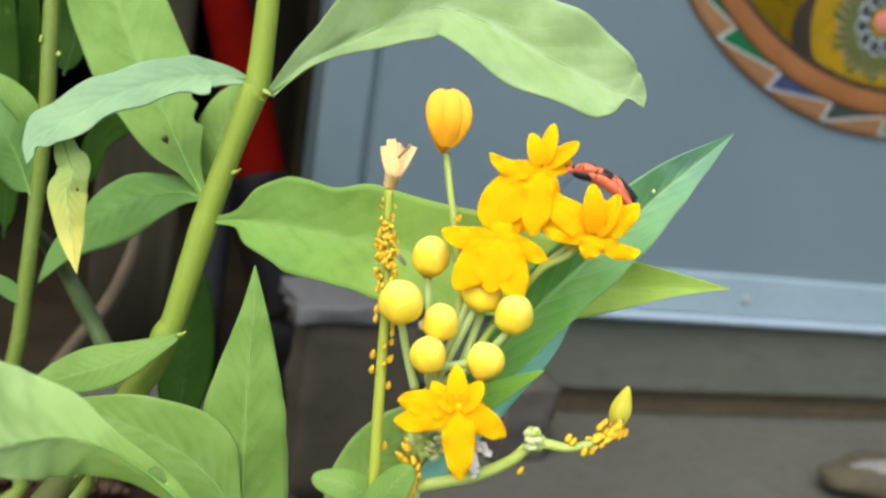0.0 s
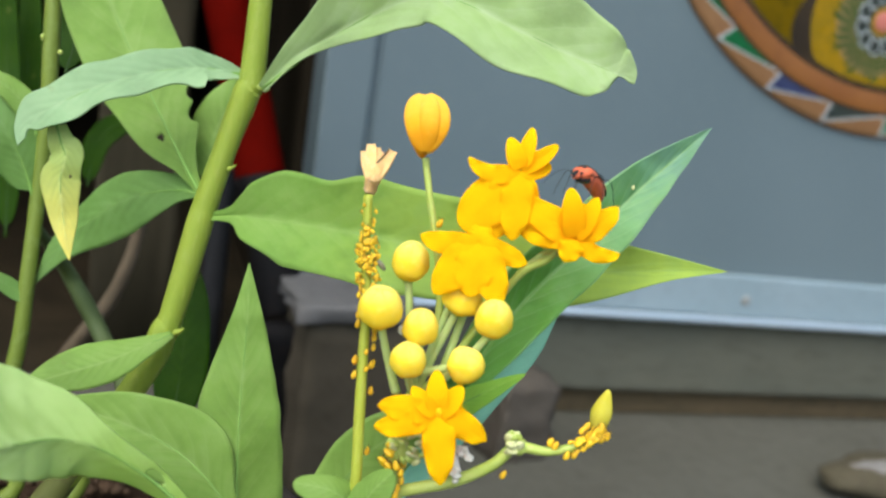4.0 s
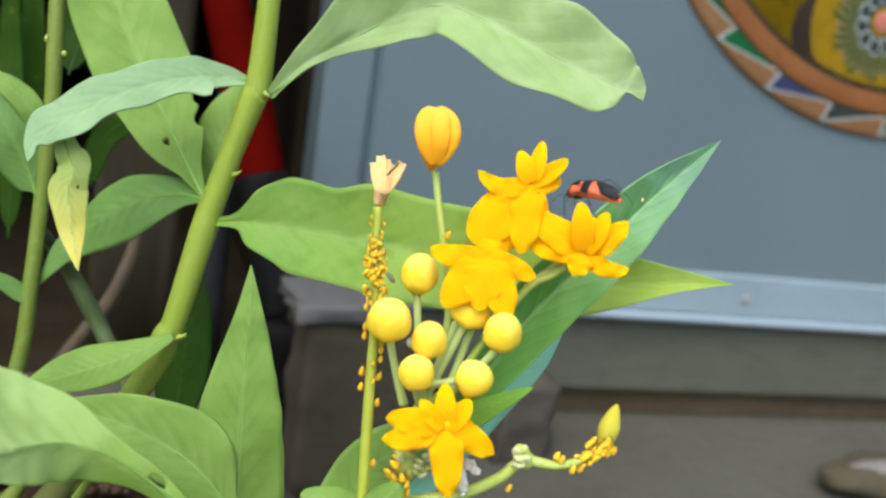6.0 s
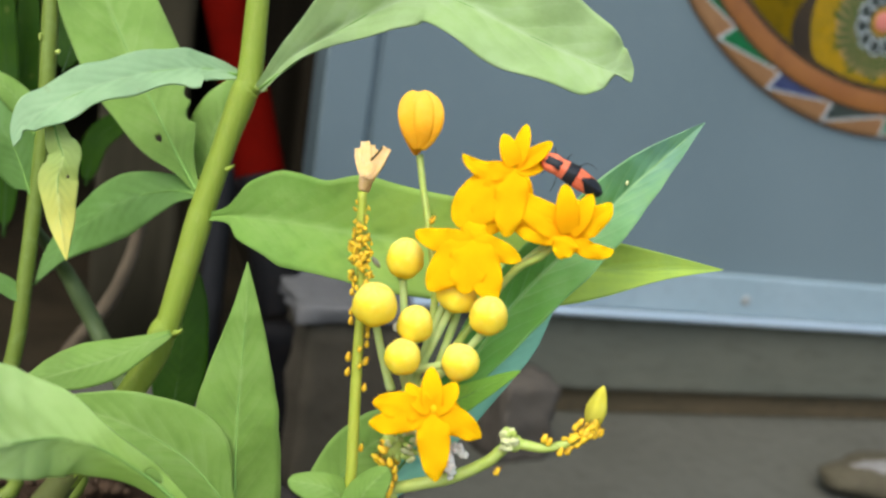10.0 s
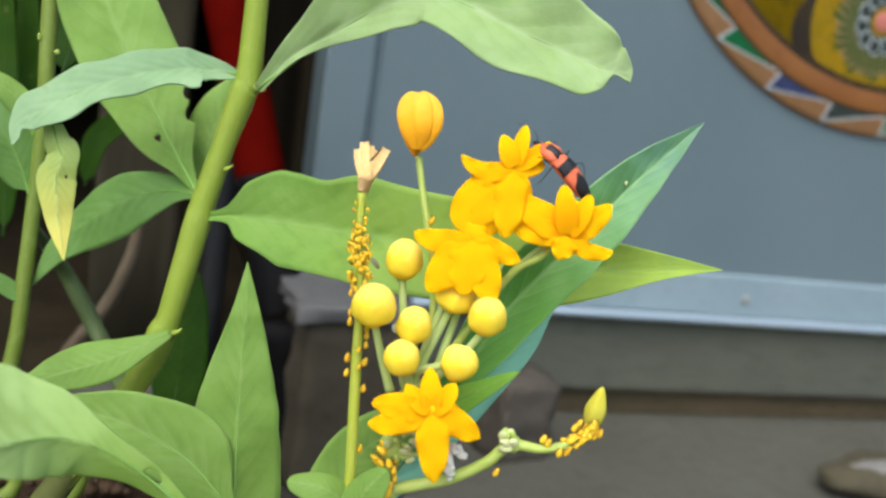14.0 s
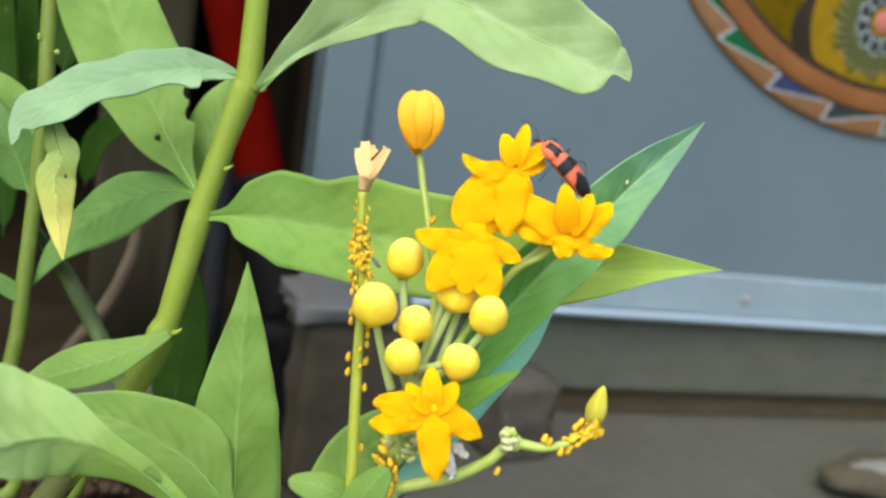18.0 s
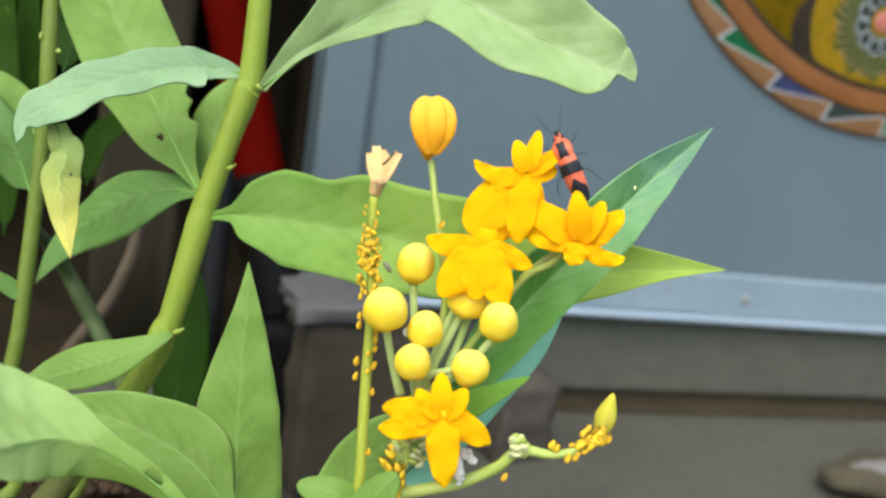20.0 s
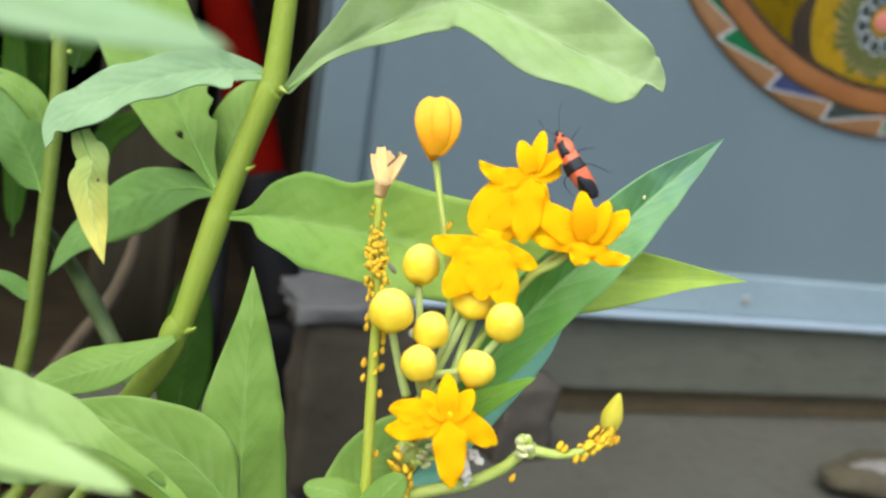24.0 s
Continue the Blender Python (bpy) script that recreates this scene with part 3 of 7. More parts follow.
part("ring_line", lathe([(0.1922, 0.0186), (0.1930, 0.0192), (0.1940, 0.0190), (0.1946, 0.0178)], 160, PLATE), GLAZE_BROWN, plate, "thin dark line outside the ring")
part("ring_line", lathe([(0.1775, 0.0126), (0.1785, 0.0138), (0.1802, 0.0138), (0.1810, 0.0126)], 160, PLATE), GLAZE_BROWN, plate, "thin dark line inside the ring")

# notched rim: coloured wedges with white edges, clay showing between them
WEDGES = 28
glazes = (GLAZE_GREEN, GLAZE_BLUE, GLAZE_DARK)
for i in range(WEDGES):
    d = radians(360 / WEDGES)
    a0 = radians(232.7) + i * d
    arc = [polar(a0 + d * (0.02 + 0.93 * k / 6), 0.1938) for k in range(7)]
    wedge = [polar(a0 - d * 0.02, 0.2066), polar(a0 + d * 0.0, 0.198)] + arc
    part("glaze_wedge", slab(wedge, rim_height, 0.0006, PLATE), glazes[i % 3], plate, smooth=False)
    ends = ((polar(a0 + d * 0.03, 0.1942), polar(a0 - d * 0.04, 0.2072), 0.0007), (polar(a0 - d * 0.04, 0.2070), polar(a0 + d * 0.97, 0.1944), 0.00045))
    for p, q, w in ends:
        nx, ny = q[1] - p[1], p[0] - q[0]
        k = w / math.hypot(nx, ny)
        line = [(p[0] + nx * k, p[1] + ny * k), (q[0] + nx * k, q[1] + ny * k), (q[0] - nx * k, q[1] - ny * k), (p[0] - nx * k, p[1] - ny * k)]
        part("white_line", slab(line, rim_height, 0.0009, PLATE), GLAZE_WHITE, plate, smooth=False)

# six painted flowers round the middle, each in a dark crescent
for k in range(6):
    a = radians(263.8 + 60 * k)
    cx, cy = polar(a, 0.1388)
    ox, oy = polar(a - radians(68), 0.0385)
    part("crescent", slab(disc(cx + ox, cy + oy, 0.0265), lambda x, y: 0.0127, 0.0004, PLATE), GLAZE_BROWN, plate, "dark brown painted crescent", smooth=False)
    part("painted_flower", slab(disc(cx, cy, 0.0515, inside=0.1765), lambda x, y: 0.0132, 0.0005, PLATE), GLAZE_YELLOW, plate, "mustard yellow painted flower", smooth=False)
    part("pale_disc", slab(disc(cx, cy, 0.0335, inside=0.1765), lambda x, y: 0.0137, 0.0004, PLATE), GLAZE_TAN, plate, smooth=False)
    for j in range(34 if k == 0 else 0):
        b = 2 * math.pi * j / 34
        e = 0.069
        quad = [(cx + r * math.cos(b + s * e + (0.036 - r) * 14), cy + r * math.sin(b + s * e + (0.036 - r) * 14)) for r, s in ((0.015, -1), (0.022, -1.05), (0.028, -1.1), (0.0325 + 0.0022 * (j % 3), -0.75), (0.0325 + 0.0022 * (j % 3), 0.75), (0.028, 1.1), (0.022, 1.05), (0.015, 1))]
        part("green_stroke", slab(quad, lambda x, y: 0.0141, 0.0005, PLATE), GLAZE_OLIVE, plate, smooth=False)
    part("dark_eye", slab(disc(cx, cy, 0.0195, 36), lambda x, y: 0.0144, 0.0006, PLATE), GLAZE_DARK, plate, smooth=False)
    for j in range(11 if k == 0 else 0):
        b = 2 * math.pi * j / 11
        c = (cx + 0.0155 * math.cos(b), cy + 0.0155 * math.sin(b))
        ring = [PLATE @ Vector((c[0] + 0.0042 * math.cos(w), c[1] + 0.0050 * math.sin(w), 0.0154)) for w in [2 * math.pi * q / 10 for q in range(10)]]
        part("white_curl", tube(ring, (0.00048, 0.00048), 20, 6), GLAZE_WHITE, plate)
    part("centre", slab(disc(cx, cy, 0.0092, 28), lambda x, y: 0.0150, 0.0008, PLATE), GLAZE_YELLOW, plate, smooth=False)
    part("pink_dot", blob(PLATE @ Vector((cx, cy, 0.0160)), 0.0066, 0.0066, 0.0012, PLATE.to_3x3().normalized(), 20, 8), GLAZE_PINK, plate)

# ---- things on the floor behind the plants ----
B = Matrix.Translation((-0.04731, 0.42250, 0.05080)) @ pose(0, 0, 0, 0, 0, 24)
block = thing("stone_block", (B.translation.x, B.translation.y, 0), "brown masonry block, its lit top made as a pale cap", "stone")


def rough_box(lo, hi, m, seed, amount):
    bm = box(lo, hi)
    bmesh.ops.subdivide_edges(bm, edges=bm.edges, cuts=7, use_grid_fill=True)
    mid = (Vector(lo) + Vector(hi)) / 2
    for v in bm.verts:
        d = (v.co - mid)
        v.co += d.normalized() * amount * (noise.noise(v.co * 45 + Vector((seed, 0, 0))) - 0.2 + 0.9 * noise.noise(v.co * 120))
    bmesh.ops.transform(bm, matrix=m, verts=bm.verts)
    return bm


HB = Matrix.Translation((B.translation.x, B.translation.y, 0)) @ pose(0, 0, 0, 0, 0, 24)
part("foot", rough_box((-0.0135, -0.012, 0.0), (0.045, 0.045, 0.0925), HB, 3.0, 0.003), BRICK, block)
# Paler cap carries the block's lit top face in its colour.
part("cap", rough_box((-0.0185, -0.014, 0.0925), (0.040, 0.043, 0.1), HB, 8.0, 0.004), STONE, block, "pale stone cap, the lit top put into its colour")
rock_at = Vector((0.05684, 0.50160, 0.00000))
rock = part("stone", rough_box((-0.02, -0.012, -0.003), (0.016, 0.02, 0.047), Matrix.Translation((rock_at.x, rock_at.y, 0)) @ pose(0, 0, 0, 0, 3, 30), 14.0, 0.0035), ROCK)
tagged(rock, "rough brown stone standing on the concrete floor", "stone")
pebble_at = Vector((0.28822, 0.52798, 0.00000))
pebble = part("stone", blob(pebble_at + Vector((0, 0, 0.011)), 0.052, 0.02, 0.0125, pose(0, 0, 0, 0, 0, 20).to_3x3(), 28, 16, lump=0.22, seed=4.0), OCHRE)
tagged(pebble, "olive-brown stone with a pale top lying on the concrete", "stone")
# Paler flattened patch on top of the stone.
part("pale_top", blob(pebble_at + Vector((-0.004, -0.004, 0.0195)), 0.031, 0.010, 0.0032, pose(0, 0, 0, 0, 0, 20).to_3x3(), 24, 12, lump=0.25, seed=9.0), STONE_PALE, pebble, "pale patch on top")

tool = thing("garden_tool", (-0.08762, 0.45412, 0.11560), "long-handled garden tool with a red painted shaft", "tool")
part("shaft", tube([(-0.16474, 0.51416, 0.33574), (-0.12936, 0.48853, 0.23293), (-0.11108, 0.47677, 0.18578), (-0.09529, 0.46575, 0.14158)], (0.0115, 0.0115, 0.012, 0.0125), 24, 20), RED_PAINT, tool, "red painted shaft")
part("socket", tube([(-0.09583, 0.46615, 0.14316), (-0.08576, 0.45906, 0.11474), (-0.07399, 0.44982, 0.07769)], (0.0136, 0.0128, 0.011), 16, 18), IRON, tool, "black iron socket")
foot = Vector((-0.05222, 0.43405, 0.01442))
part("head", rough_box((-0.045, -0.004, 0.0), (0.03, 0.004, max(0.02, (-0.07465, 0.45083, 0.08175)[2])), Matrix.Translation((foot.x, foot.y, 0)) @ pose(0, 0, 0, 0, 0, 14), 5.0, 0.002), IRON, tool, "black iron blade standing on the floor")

AT_POST = W @ Vector((-0.0053, 0.5600, 0))
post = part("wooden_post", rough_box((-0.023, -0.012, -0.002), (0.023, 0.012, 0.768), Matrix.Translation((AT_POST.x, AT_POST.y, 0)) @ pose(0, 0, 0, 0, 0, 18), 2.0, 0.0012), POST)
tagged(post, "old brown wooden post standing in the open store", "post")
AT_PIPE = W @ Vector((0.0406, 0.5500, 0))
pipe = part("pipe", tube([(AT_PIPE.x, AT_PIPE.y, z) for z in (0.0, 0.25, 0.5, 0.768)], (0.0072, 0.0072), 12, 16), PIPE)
tagged(pipe, "dark grey upright pipe in the open store", "pipe")

twig = part("dead_stem", tube([(-0.18903, 0.34334, 0.00400), (-0.15813, 0.33498, 0.05213), (-0.12724, 0.32662, 0.10026), (-0.11629, 0.32366, 0.11731), (-0.10964, 0.32258, 0.13364), (-0.10692, 0.32320, 0.14853), (-0.10619, 0.32640, 0.16136)], (0.0034, 0.003, 0.0026, 0.0026, 0.0024, 0.002, 0.0012), 40, 12, 0.12), TWIG)
tagged(twig, "dry grey-brown bent stem rising from the soil strip", "dead stem")

# ---- pot and soil ----
POT = Vector((-0.118, 0.163, 0))
pot = part("flower_pot", lathe([(0, 0.0), (0.085, 0.0), (0.088, 0.003), (0.112, 0.078), (0.118, 0.079), (0.119, 0.098), (0.116, 0.1), (0.111, 0.098), (0.108, 0.08), (0.085, 0.012), (0, 0.012)], 96, Matrix.Translation(POT)), POT_BROWN)
tagged(pot, "round dark brown flower pot full of soil", "pot")
bm = bmesh.new()
bmesh.ops.create_circle(bm, cap_ends=True, cap_tris=True, segments=64, radius=0.1085)
bmesh.ops.subdivide_edges(bm, edges=bm.edges, cuts=12, use_grid_fill=True)
for v in bm.verts:
    v.co.z = 0.006 * noise.noise(v.co * 40) + 0.003 * noise.noise(v.co * 130)
    v.co += POT + Vector((0, 0, 0.0885))
soil = part("soil", bm, SOIL)
tagged(soil, "dark crumbly potting soil in the pot", "soil", kind="stuff")
rng = random.Random(5)
bm = bmesh.new()
for i in range(900):
    a, r = rng.uniform(0, 6.283), 0.104 * math.sqrt(rng.random())
    c = POT + Vector((r * math.cos(a), r * math.sin(a), 0.0905))
    k = rng.uniform(0.0006, 0.0028)
    g = bmesh.ops.create_icosphere(bm, subdivisions=1, radius=k)
    for v in g["verts"]:
        v.co = Vector((v.co.x * rng.uniform(0.7, 1.3), v.co.y * rng.uniform(0.7, 1.3), v.co.z * 0.8)) + c
crumbs = part("soil_crumbs", bm, SOIL)
tagged(crumbs, "loose brown soil crumbs and bark bits", "soil", kind="stuff")

# ---- main milkweed stem and its leaves ----
ROOT = Vector((-0.0944, 0.1800, 0.09))
tall = thing("milkweed_plant", ROOT, "tall green milkweed stem with broad pale leaves", "plant", "milkweed plants in the pot")
main_line = [ROOT, (-0.06384, 0.19557, 0.14506), (-0.05921, 0.19883, 0.15816), (-0.05793, 0.19981, 0.16207), (-0.05500, 0.20373, 0.18194), (-0.05430, 0.20499, 0.18698), (-0.05153, 0.20733, 0.20049), (-0.04883, 0.20932, 0.21264), (-0.04809, 0.21011, 0.21581), (-0.04874, 0.21332, 0.23279), (-0.04976, 0.21707, 0.25197)]
part("stem", tube(main_line, (0.0031, 0.0029, 0.0031, 0.0027, 0.0030, 0.0028, 0.0026, 0.0030, 0.0028, 0.0025, 0.0024), 80, 16, 0.04), STEM_TALL, tall)
# Lower stem overlaid in darker olive, painting in the leaf's shade.
base_line = [Vector(ROOT), Vector(ROOT) * 0.7 + Vector((-0.06384, 0.19557, 0.14506)) * 0.3, Vector(ROOT) * 0.45 + Vector((-0.06384, 0.19557, 0.14506)) * 0.55, Vector(ROOT) * 0.3 + Vector((-0.06384, 0.19557, 0.14506)) * 0.7]
part("stem_base", tube(base_line, (0.0036, 0.0034, 0.0033, 0.0029), 20, 14, 0.06), STEM_BASE_SHADED, tall, "olive-brown stem base, darkened for the leaf shade over it")
part("leaf_scar", tube([(-0.04654, 0.20829, 0.21469), (-0.04437, 0.20783, 0.21408), (-0.04357, 0.20795, 0.21456)], (0.0007, 0.0004, 0.0002), 8, 8), STEM_PALE, tall, "pale dried leaf scar")
part("leaf_scar", tube([(-0.05025, 0.20565, 0.19585), (-0.04926, 0.20549, 0.19642), (-0.04849, 0.20567, 0.19715)], (0.0008, 0.0003, 0.0001), 8, 8), STEM, tall)
part("leaf_scar", tube([(-0.05682, 0.19798, 0.15885), (-0.05524, 0.19762, 0.15951), (-0.05449, 0.19784, 0.16036)], (0.0012, 0.0005, 0.0002), 8, 8), STEM, tall)
# arching leaf at the top, with a torn tip
leaf_top = leaf(tall, LEAF_PALE, [(-0.04509, 0.20766, 0.21422), (-0.03880, 0.20545, 0.22190), (-0.03134, 0.20270, 0.22741), (-0.02367, 0.19989, 0.23268), (-0.01665, 0.19688, 0.23712), (-0.01000, 0.19441, 0.23963), (-0.00170, 0.19095, 0.23814), (0.00576, 0.18775, 0.23564), (0.01199, 0.18556, 0.23387), (0.01766, 0.18384, 0.23237), (0.02206, 0.18288, 0.23140), (0.02426, 0.18245, 0.23092), (0.02579, 0.18215, 0.23054), (0.02656, 0.18200, 0.23035), (0.02777, 0.18171, 0.23003), (0.02891, 0.18160, 0.22958), (0.02973, 0.18150, 0.22919)],
                 (0.00062, 0.00250, 0.00600, 0.00980, 0.01080, 0.00980, 0.00950, 0.00960, 0.00950, 0.00860, 0.00720, 0.00600, 0.00490, 0.00420, 0.00310, 0.00190, 0.00000),
                 (0.00049, 0.00097, 0.00166, 0.00406, 0.00568, 0.00671, 0.00814, 0.00912, 0.00860, 0.00769, 0.00702, 0.00616, 0.00424, 0.00042, 0.00032, 0.00021, 0.00000), "pale green arching leaf with a bitten tip", 0.0004, facing=(0.1, -0.93, 0.35), fold=-0.36, wave=0.0007, waves=6.0,
                stalk=0.0, n=120, m=10)
# leaf that hangs over to the other side, ragged
leaf_curl = leaf(tall, LEAF_GREY, [(-0.05017, 0.21022, 0.21622), (-0.05337, 0.20831, 0.21682), (-0.05666, 0.20674, 0.21676), (-0.05902, 0.20516, 0.21660), (-0.06158, 0.20402, 0.21615), (-0.06462, 0.20229, 0.21541), (-0.06832, 0.19994, 0.21426), (-0.07206, 0.19801, 0.21273), (-0.07593, 0.19603, 0.21098), (-0.07965, 0.19447, 0.20888), (-0.08301, 0.19226, 0.20622), (-0.08610, 0.19060, 0.20369), (-0.08818, 0.18938, 0.20084), (-0.08899, 0.18801, 0.19741)],
                 (0.00062, 0.00185, 0.00293, 0.00558, 0.00435, 0.00419, 0.00475, 0.00483, 0.00467, 0.00488, 0.00519, 0.00344, 0.00160, 0.00000),
                 (0.00062, 0.00172, 0.00306, 0.00388, 0.00447, 0.00479, 0.00463, 0.00483, 0.00503, 0.00477, 0.00462, 0.00459, 0.00252, 0.00000), "grey-green drooping leaf with nibbled edges", 0.0004, root=(-0.04939, 0.21019, 0.21609), facing=(0.0, -0.8, 0.6), fold=-0.2, wave=0.0004,
                 bites=((0.925, 1, 0.03, 0.75), (0.20, 1, 0.02, 0.25)), stalk=0.0, n=90, m=10)
leaf_hang = leaf(tall, LEAF_YELLOW, [(-0.08333, 0.19324, 0.20186), (-0.08212, 0.19249, 0.19884), (-0.08076, 0.19202, 0.19698), (-0.08046, 0.19085, 0.19436), (-0.08091, 0.19010, 0.19132), (-0.07986, 0.18868, 0.18769), (-0.07886, 0.18769, 0.18375), (-0.07738, 0.18581, 0.18033), (-0.07559, 0.18378, 0.17632)],
                 (0.00140, 0.00233, 0.00303, 0.00302, 0.00372, 0.00313, 0.00255, 0.00138, 0.00000),
                 (0.00140, 0.00233, 0.00291, 0.00291, 0.00372, 0.00325, 0.00255, 0.00150, 0.00000), "yellowing hanging leaf tip", 0.0003, root=(-0.08352, 0.19372, 0.20378), facing=(0.25, -0.95, 0.1), fold=0.35, stalk=0.0, n=60, m=8)
part("speck", blob((-0.07841, 0.18934, 0.19244), 0.0003, 0.0002, 0.0004, None, 8, 6), DARK_BROWN, leaf_hang, "dark speck on the leaf", (-0.08352, 0.19372, 0.20378))
# broad leaves behind the stem
leaf(tall, LEAF, [(-0.05629, 0.20667, 0.18957), (-0.06079, 0.21070, 0.19336), (-0.06622, 0.21521, 0.19905), (-0.07226, 0.21991, 0.20549), (-0.07819, 0.22381, 0.21286), (-0.08482, 0.22805, 0.22159), (-0.09177, 0.23265, 0.23178), (-0.09837, 0.23642, 0.24279), (-0.10430, 0.23919, 0.25387)],
     (0.00040, 0.00185, 0.00634, 0.00898, 0.01109, 0.01136, 0.01056, 0.00726, 0.00000), (0.00040, 0.00211, 0.00607, 0.00924, 0.01083, 0.01109, 0.01056, 0.00726, 0.00000), "broad light green leaf rising behind the stem", 0.0007, facing=(0.1, -0.95, 0.2), fold=0.12, wave=0.0006, stalk=0.0, seed=2.0,
     hole=(0.27, 0.3, 0.014, 0.09), bites=((0.30, -1, 0.035, 0.3), (0.36, -1, 0.03, 0.18)), n=110, m=20)
leaf(tall, LEAF_DEEP, [(-0.05657, 0.20650, 0.18891), (-0.06407, 0.21234, 0.18753), (-0.07603, 0.21727, 0.18251), (-0.08562, 0.22049, 0.17473), (-0.09311, 0.22137, 0.16589), (-0.09841, 0.22110, 0.15652)],
     (0.00038, 0.00363, 0.00799, 0.00654, 0.00276, 0.00000), (0.00038, 0.00363, 0.00666, 0.00545, 0.00331, 0.00000), "green leaf bending down behind the stem", 0.0005, facing=(0.0, -0.85, 0.5), fold=0.1, stalk=0.0, seed=4.0)
leaf(tall, LEAF, [(-0.05520, 0.21682, 0.18895), (-0.05846, 0.22052, 0.19555), (-0.05773, 0.22452, 0.20330), (-0.05405, 0.22849, 0.21097), (-0.05110, 0.23095, 0.21670)], (0.00053, 0.00453, 0.00591, 0.00407, 0.00000), (0.00053, 0.00400, 0.00591, 0.00407, 0.00000), "", 0.0003, seed=1.0, stalk=0.0)
# long leaf reaching out behind the flowers
leaf_mid = leaf(tall, LEAF_LONG, [(-0.05343, 0.20444, 0.18477), (-0.04711, 0.20183, 0.18673), (-0.04283, 0.20044, 0.18734), (-0.03760, 0.19902, 0.18786), (-0.03253, 0.19809, 0.18825), (-0.02552, 0.19614, 0.18870), (-0.01873, 0.19516, 0.18890), (-0.01134, 0.19383, 0.18893), (-0.00107, 0.19211, 0.18905), (0.01079, 0.19011, 0.18929), (0.02236, 0.18816, 0.18976), (0.03366, 0.18752, 0.19131), (0.04473, 0.18703, 0.19350), (0.05659, 0.18746, 0.19521)],
                (0.00038, 0.00148, 0.00590, 0.00939, 0.00995, 0.00889, 0.01124, 0.01069, 0.01036, 0.00979, 0.00785, 0.00551, 0.00285, 0.00000),
                (0.00038, 0.00148, 0.00516, 0.00756, 0.00971, 0.01033, 0.01100, 0.01164, 0.01095, 0.01003, 0.00831, 0.00528, 0.00217, 0.00000), "long green leaf reaching out behind the flowers", 0.0003, facing=(0.0, -0.9, 0.42), fold=-0.42, wave=0.0009, waves=4.0, stalk=0.0, seed=3.0, n=80, m=8)
# ---- slender stem at the side ----
ROOT2 = Vector((-0.1050, 0.2025, 0.09))
thin = thing("milkweed_plant", ROOT2, "slender milkweed stem with narrow dark leaves", "plant", "milkweed plants in the pot")
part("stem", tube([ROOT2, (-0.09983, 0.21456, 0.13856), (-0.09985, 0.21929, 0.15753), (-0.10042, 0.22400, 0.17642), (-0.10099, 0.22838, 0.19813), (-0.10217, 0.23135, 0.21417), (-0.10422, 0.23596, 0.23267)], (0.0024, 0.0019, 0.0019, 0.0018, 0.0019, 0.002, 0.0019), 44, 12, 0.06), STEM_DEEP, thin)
part("leaf_scar", blob((-0.10361, 0.22975, 0.21601), 0.0004, 0.0004, 0.0009, lump=0.4), STEM_PALE, thin, "pale dried scar")
part("leaf_scar", blob((-0.09888, 0.22903, 0.21314), 0.0006, 0.0005, 0.0006, lump=0.4), STEM_PALE, thin, "pale dried scar")
leaf(thin, LEAF_DEEP, [(-0.10140, 0.22348, 0.17849), (-0.10398, 0.22325, 0.18583), (-0.10786, 0.22210, 0.19361), (-0.11429, 0.22214, 0.20202), (-0.12061, 0.22117, 0.20640)], 0.00642, 0.00642, "dark green leaf in the shade", 0.0005, facing=(0.3, -0.9, 0.3), rise=0.45, fall=0.6, fold=0.2)
leaf(thin, LEAF, [(-0.10212, 0.22599, 0.19268), (-0.10498, 0.22554, 0.19915), (-0.11021, 0.22465, 0.20382), (-0.11775, 0.22331, 0.20673)], 0.00268, 0.00321, "", 0.0004, facing=(0.2, -0.7, 0.6), rise=0.5, fall=0.7)
leaf(thin, LEAF_DEEP, [(-0.09905, 0.21735, 0.15388), (-0.10198, 0.21688, 0.15614), (-0.10665, 0.21551, 0.15892), (-0.11389, 0.21364, 0.15967)], 0.00187, 0.00187, "", 0.0004, facing=(0.2, -0.7, 0.6))
part("stem", tube([(-0.10155, 0.22651, 0.16995), (-0.10255, 0.24725, 0.15393), (-0.09775, 0.24995, 0.14409), (-0.09042, 0.24753, 0.13438), (-0.07607, 0.23023, 0.12699)], (0.0012, 0.002, 0.0024, 0.0024, 0.0024), 26, 10, 0.05), STEM_SHADED, thin, "grey-green side stem, darkened in its colour for shade")
leaf(thin, LEAF_SHADED, [(-0.10410, 0.24483, 0.20625), (-0.10491, 0.25243, 0.21605), (-0.10778, 0.25451, 0.22438), (-0.11257, 0.25724, 0.23533)], 0.00446, 0.00387, "", 0.0004)

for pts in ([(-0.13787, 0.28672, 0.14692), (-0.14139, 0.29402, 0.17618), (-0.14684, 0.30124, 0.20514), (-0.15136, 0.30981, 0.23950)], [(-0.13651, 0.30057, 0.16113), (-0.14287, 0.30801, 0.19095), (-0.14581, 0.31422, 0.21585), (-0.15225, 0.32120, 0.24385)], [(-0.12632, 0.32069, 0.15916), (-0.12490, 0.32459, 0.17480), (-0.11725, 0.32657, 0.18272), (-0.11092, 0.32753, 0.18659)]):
    leaf(thin, LEAF_SHADED, pts, 0.0042, 0.0042, "narrow leaf in deep shade, darkened in its colour", 0.0003, rise=0.5, fall=0.8)

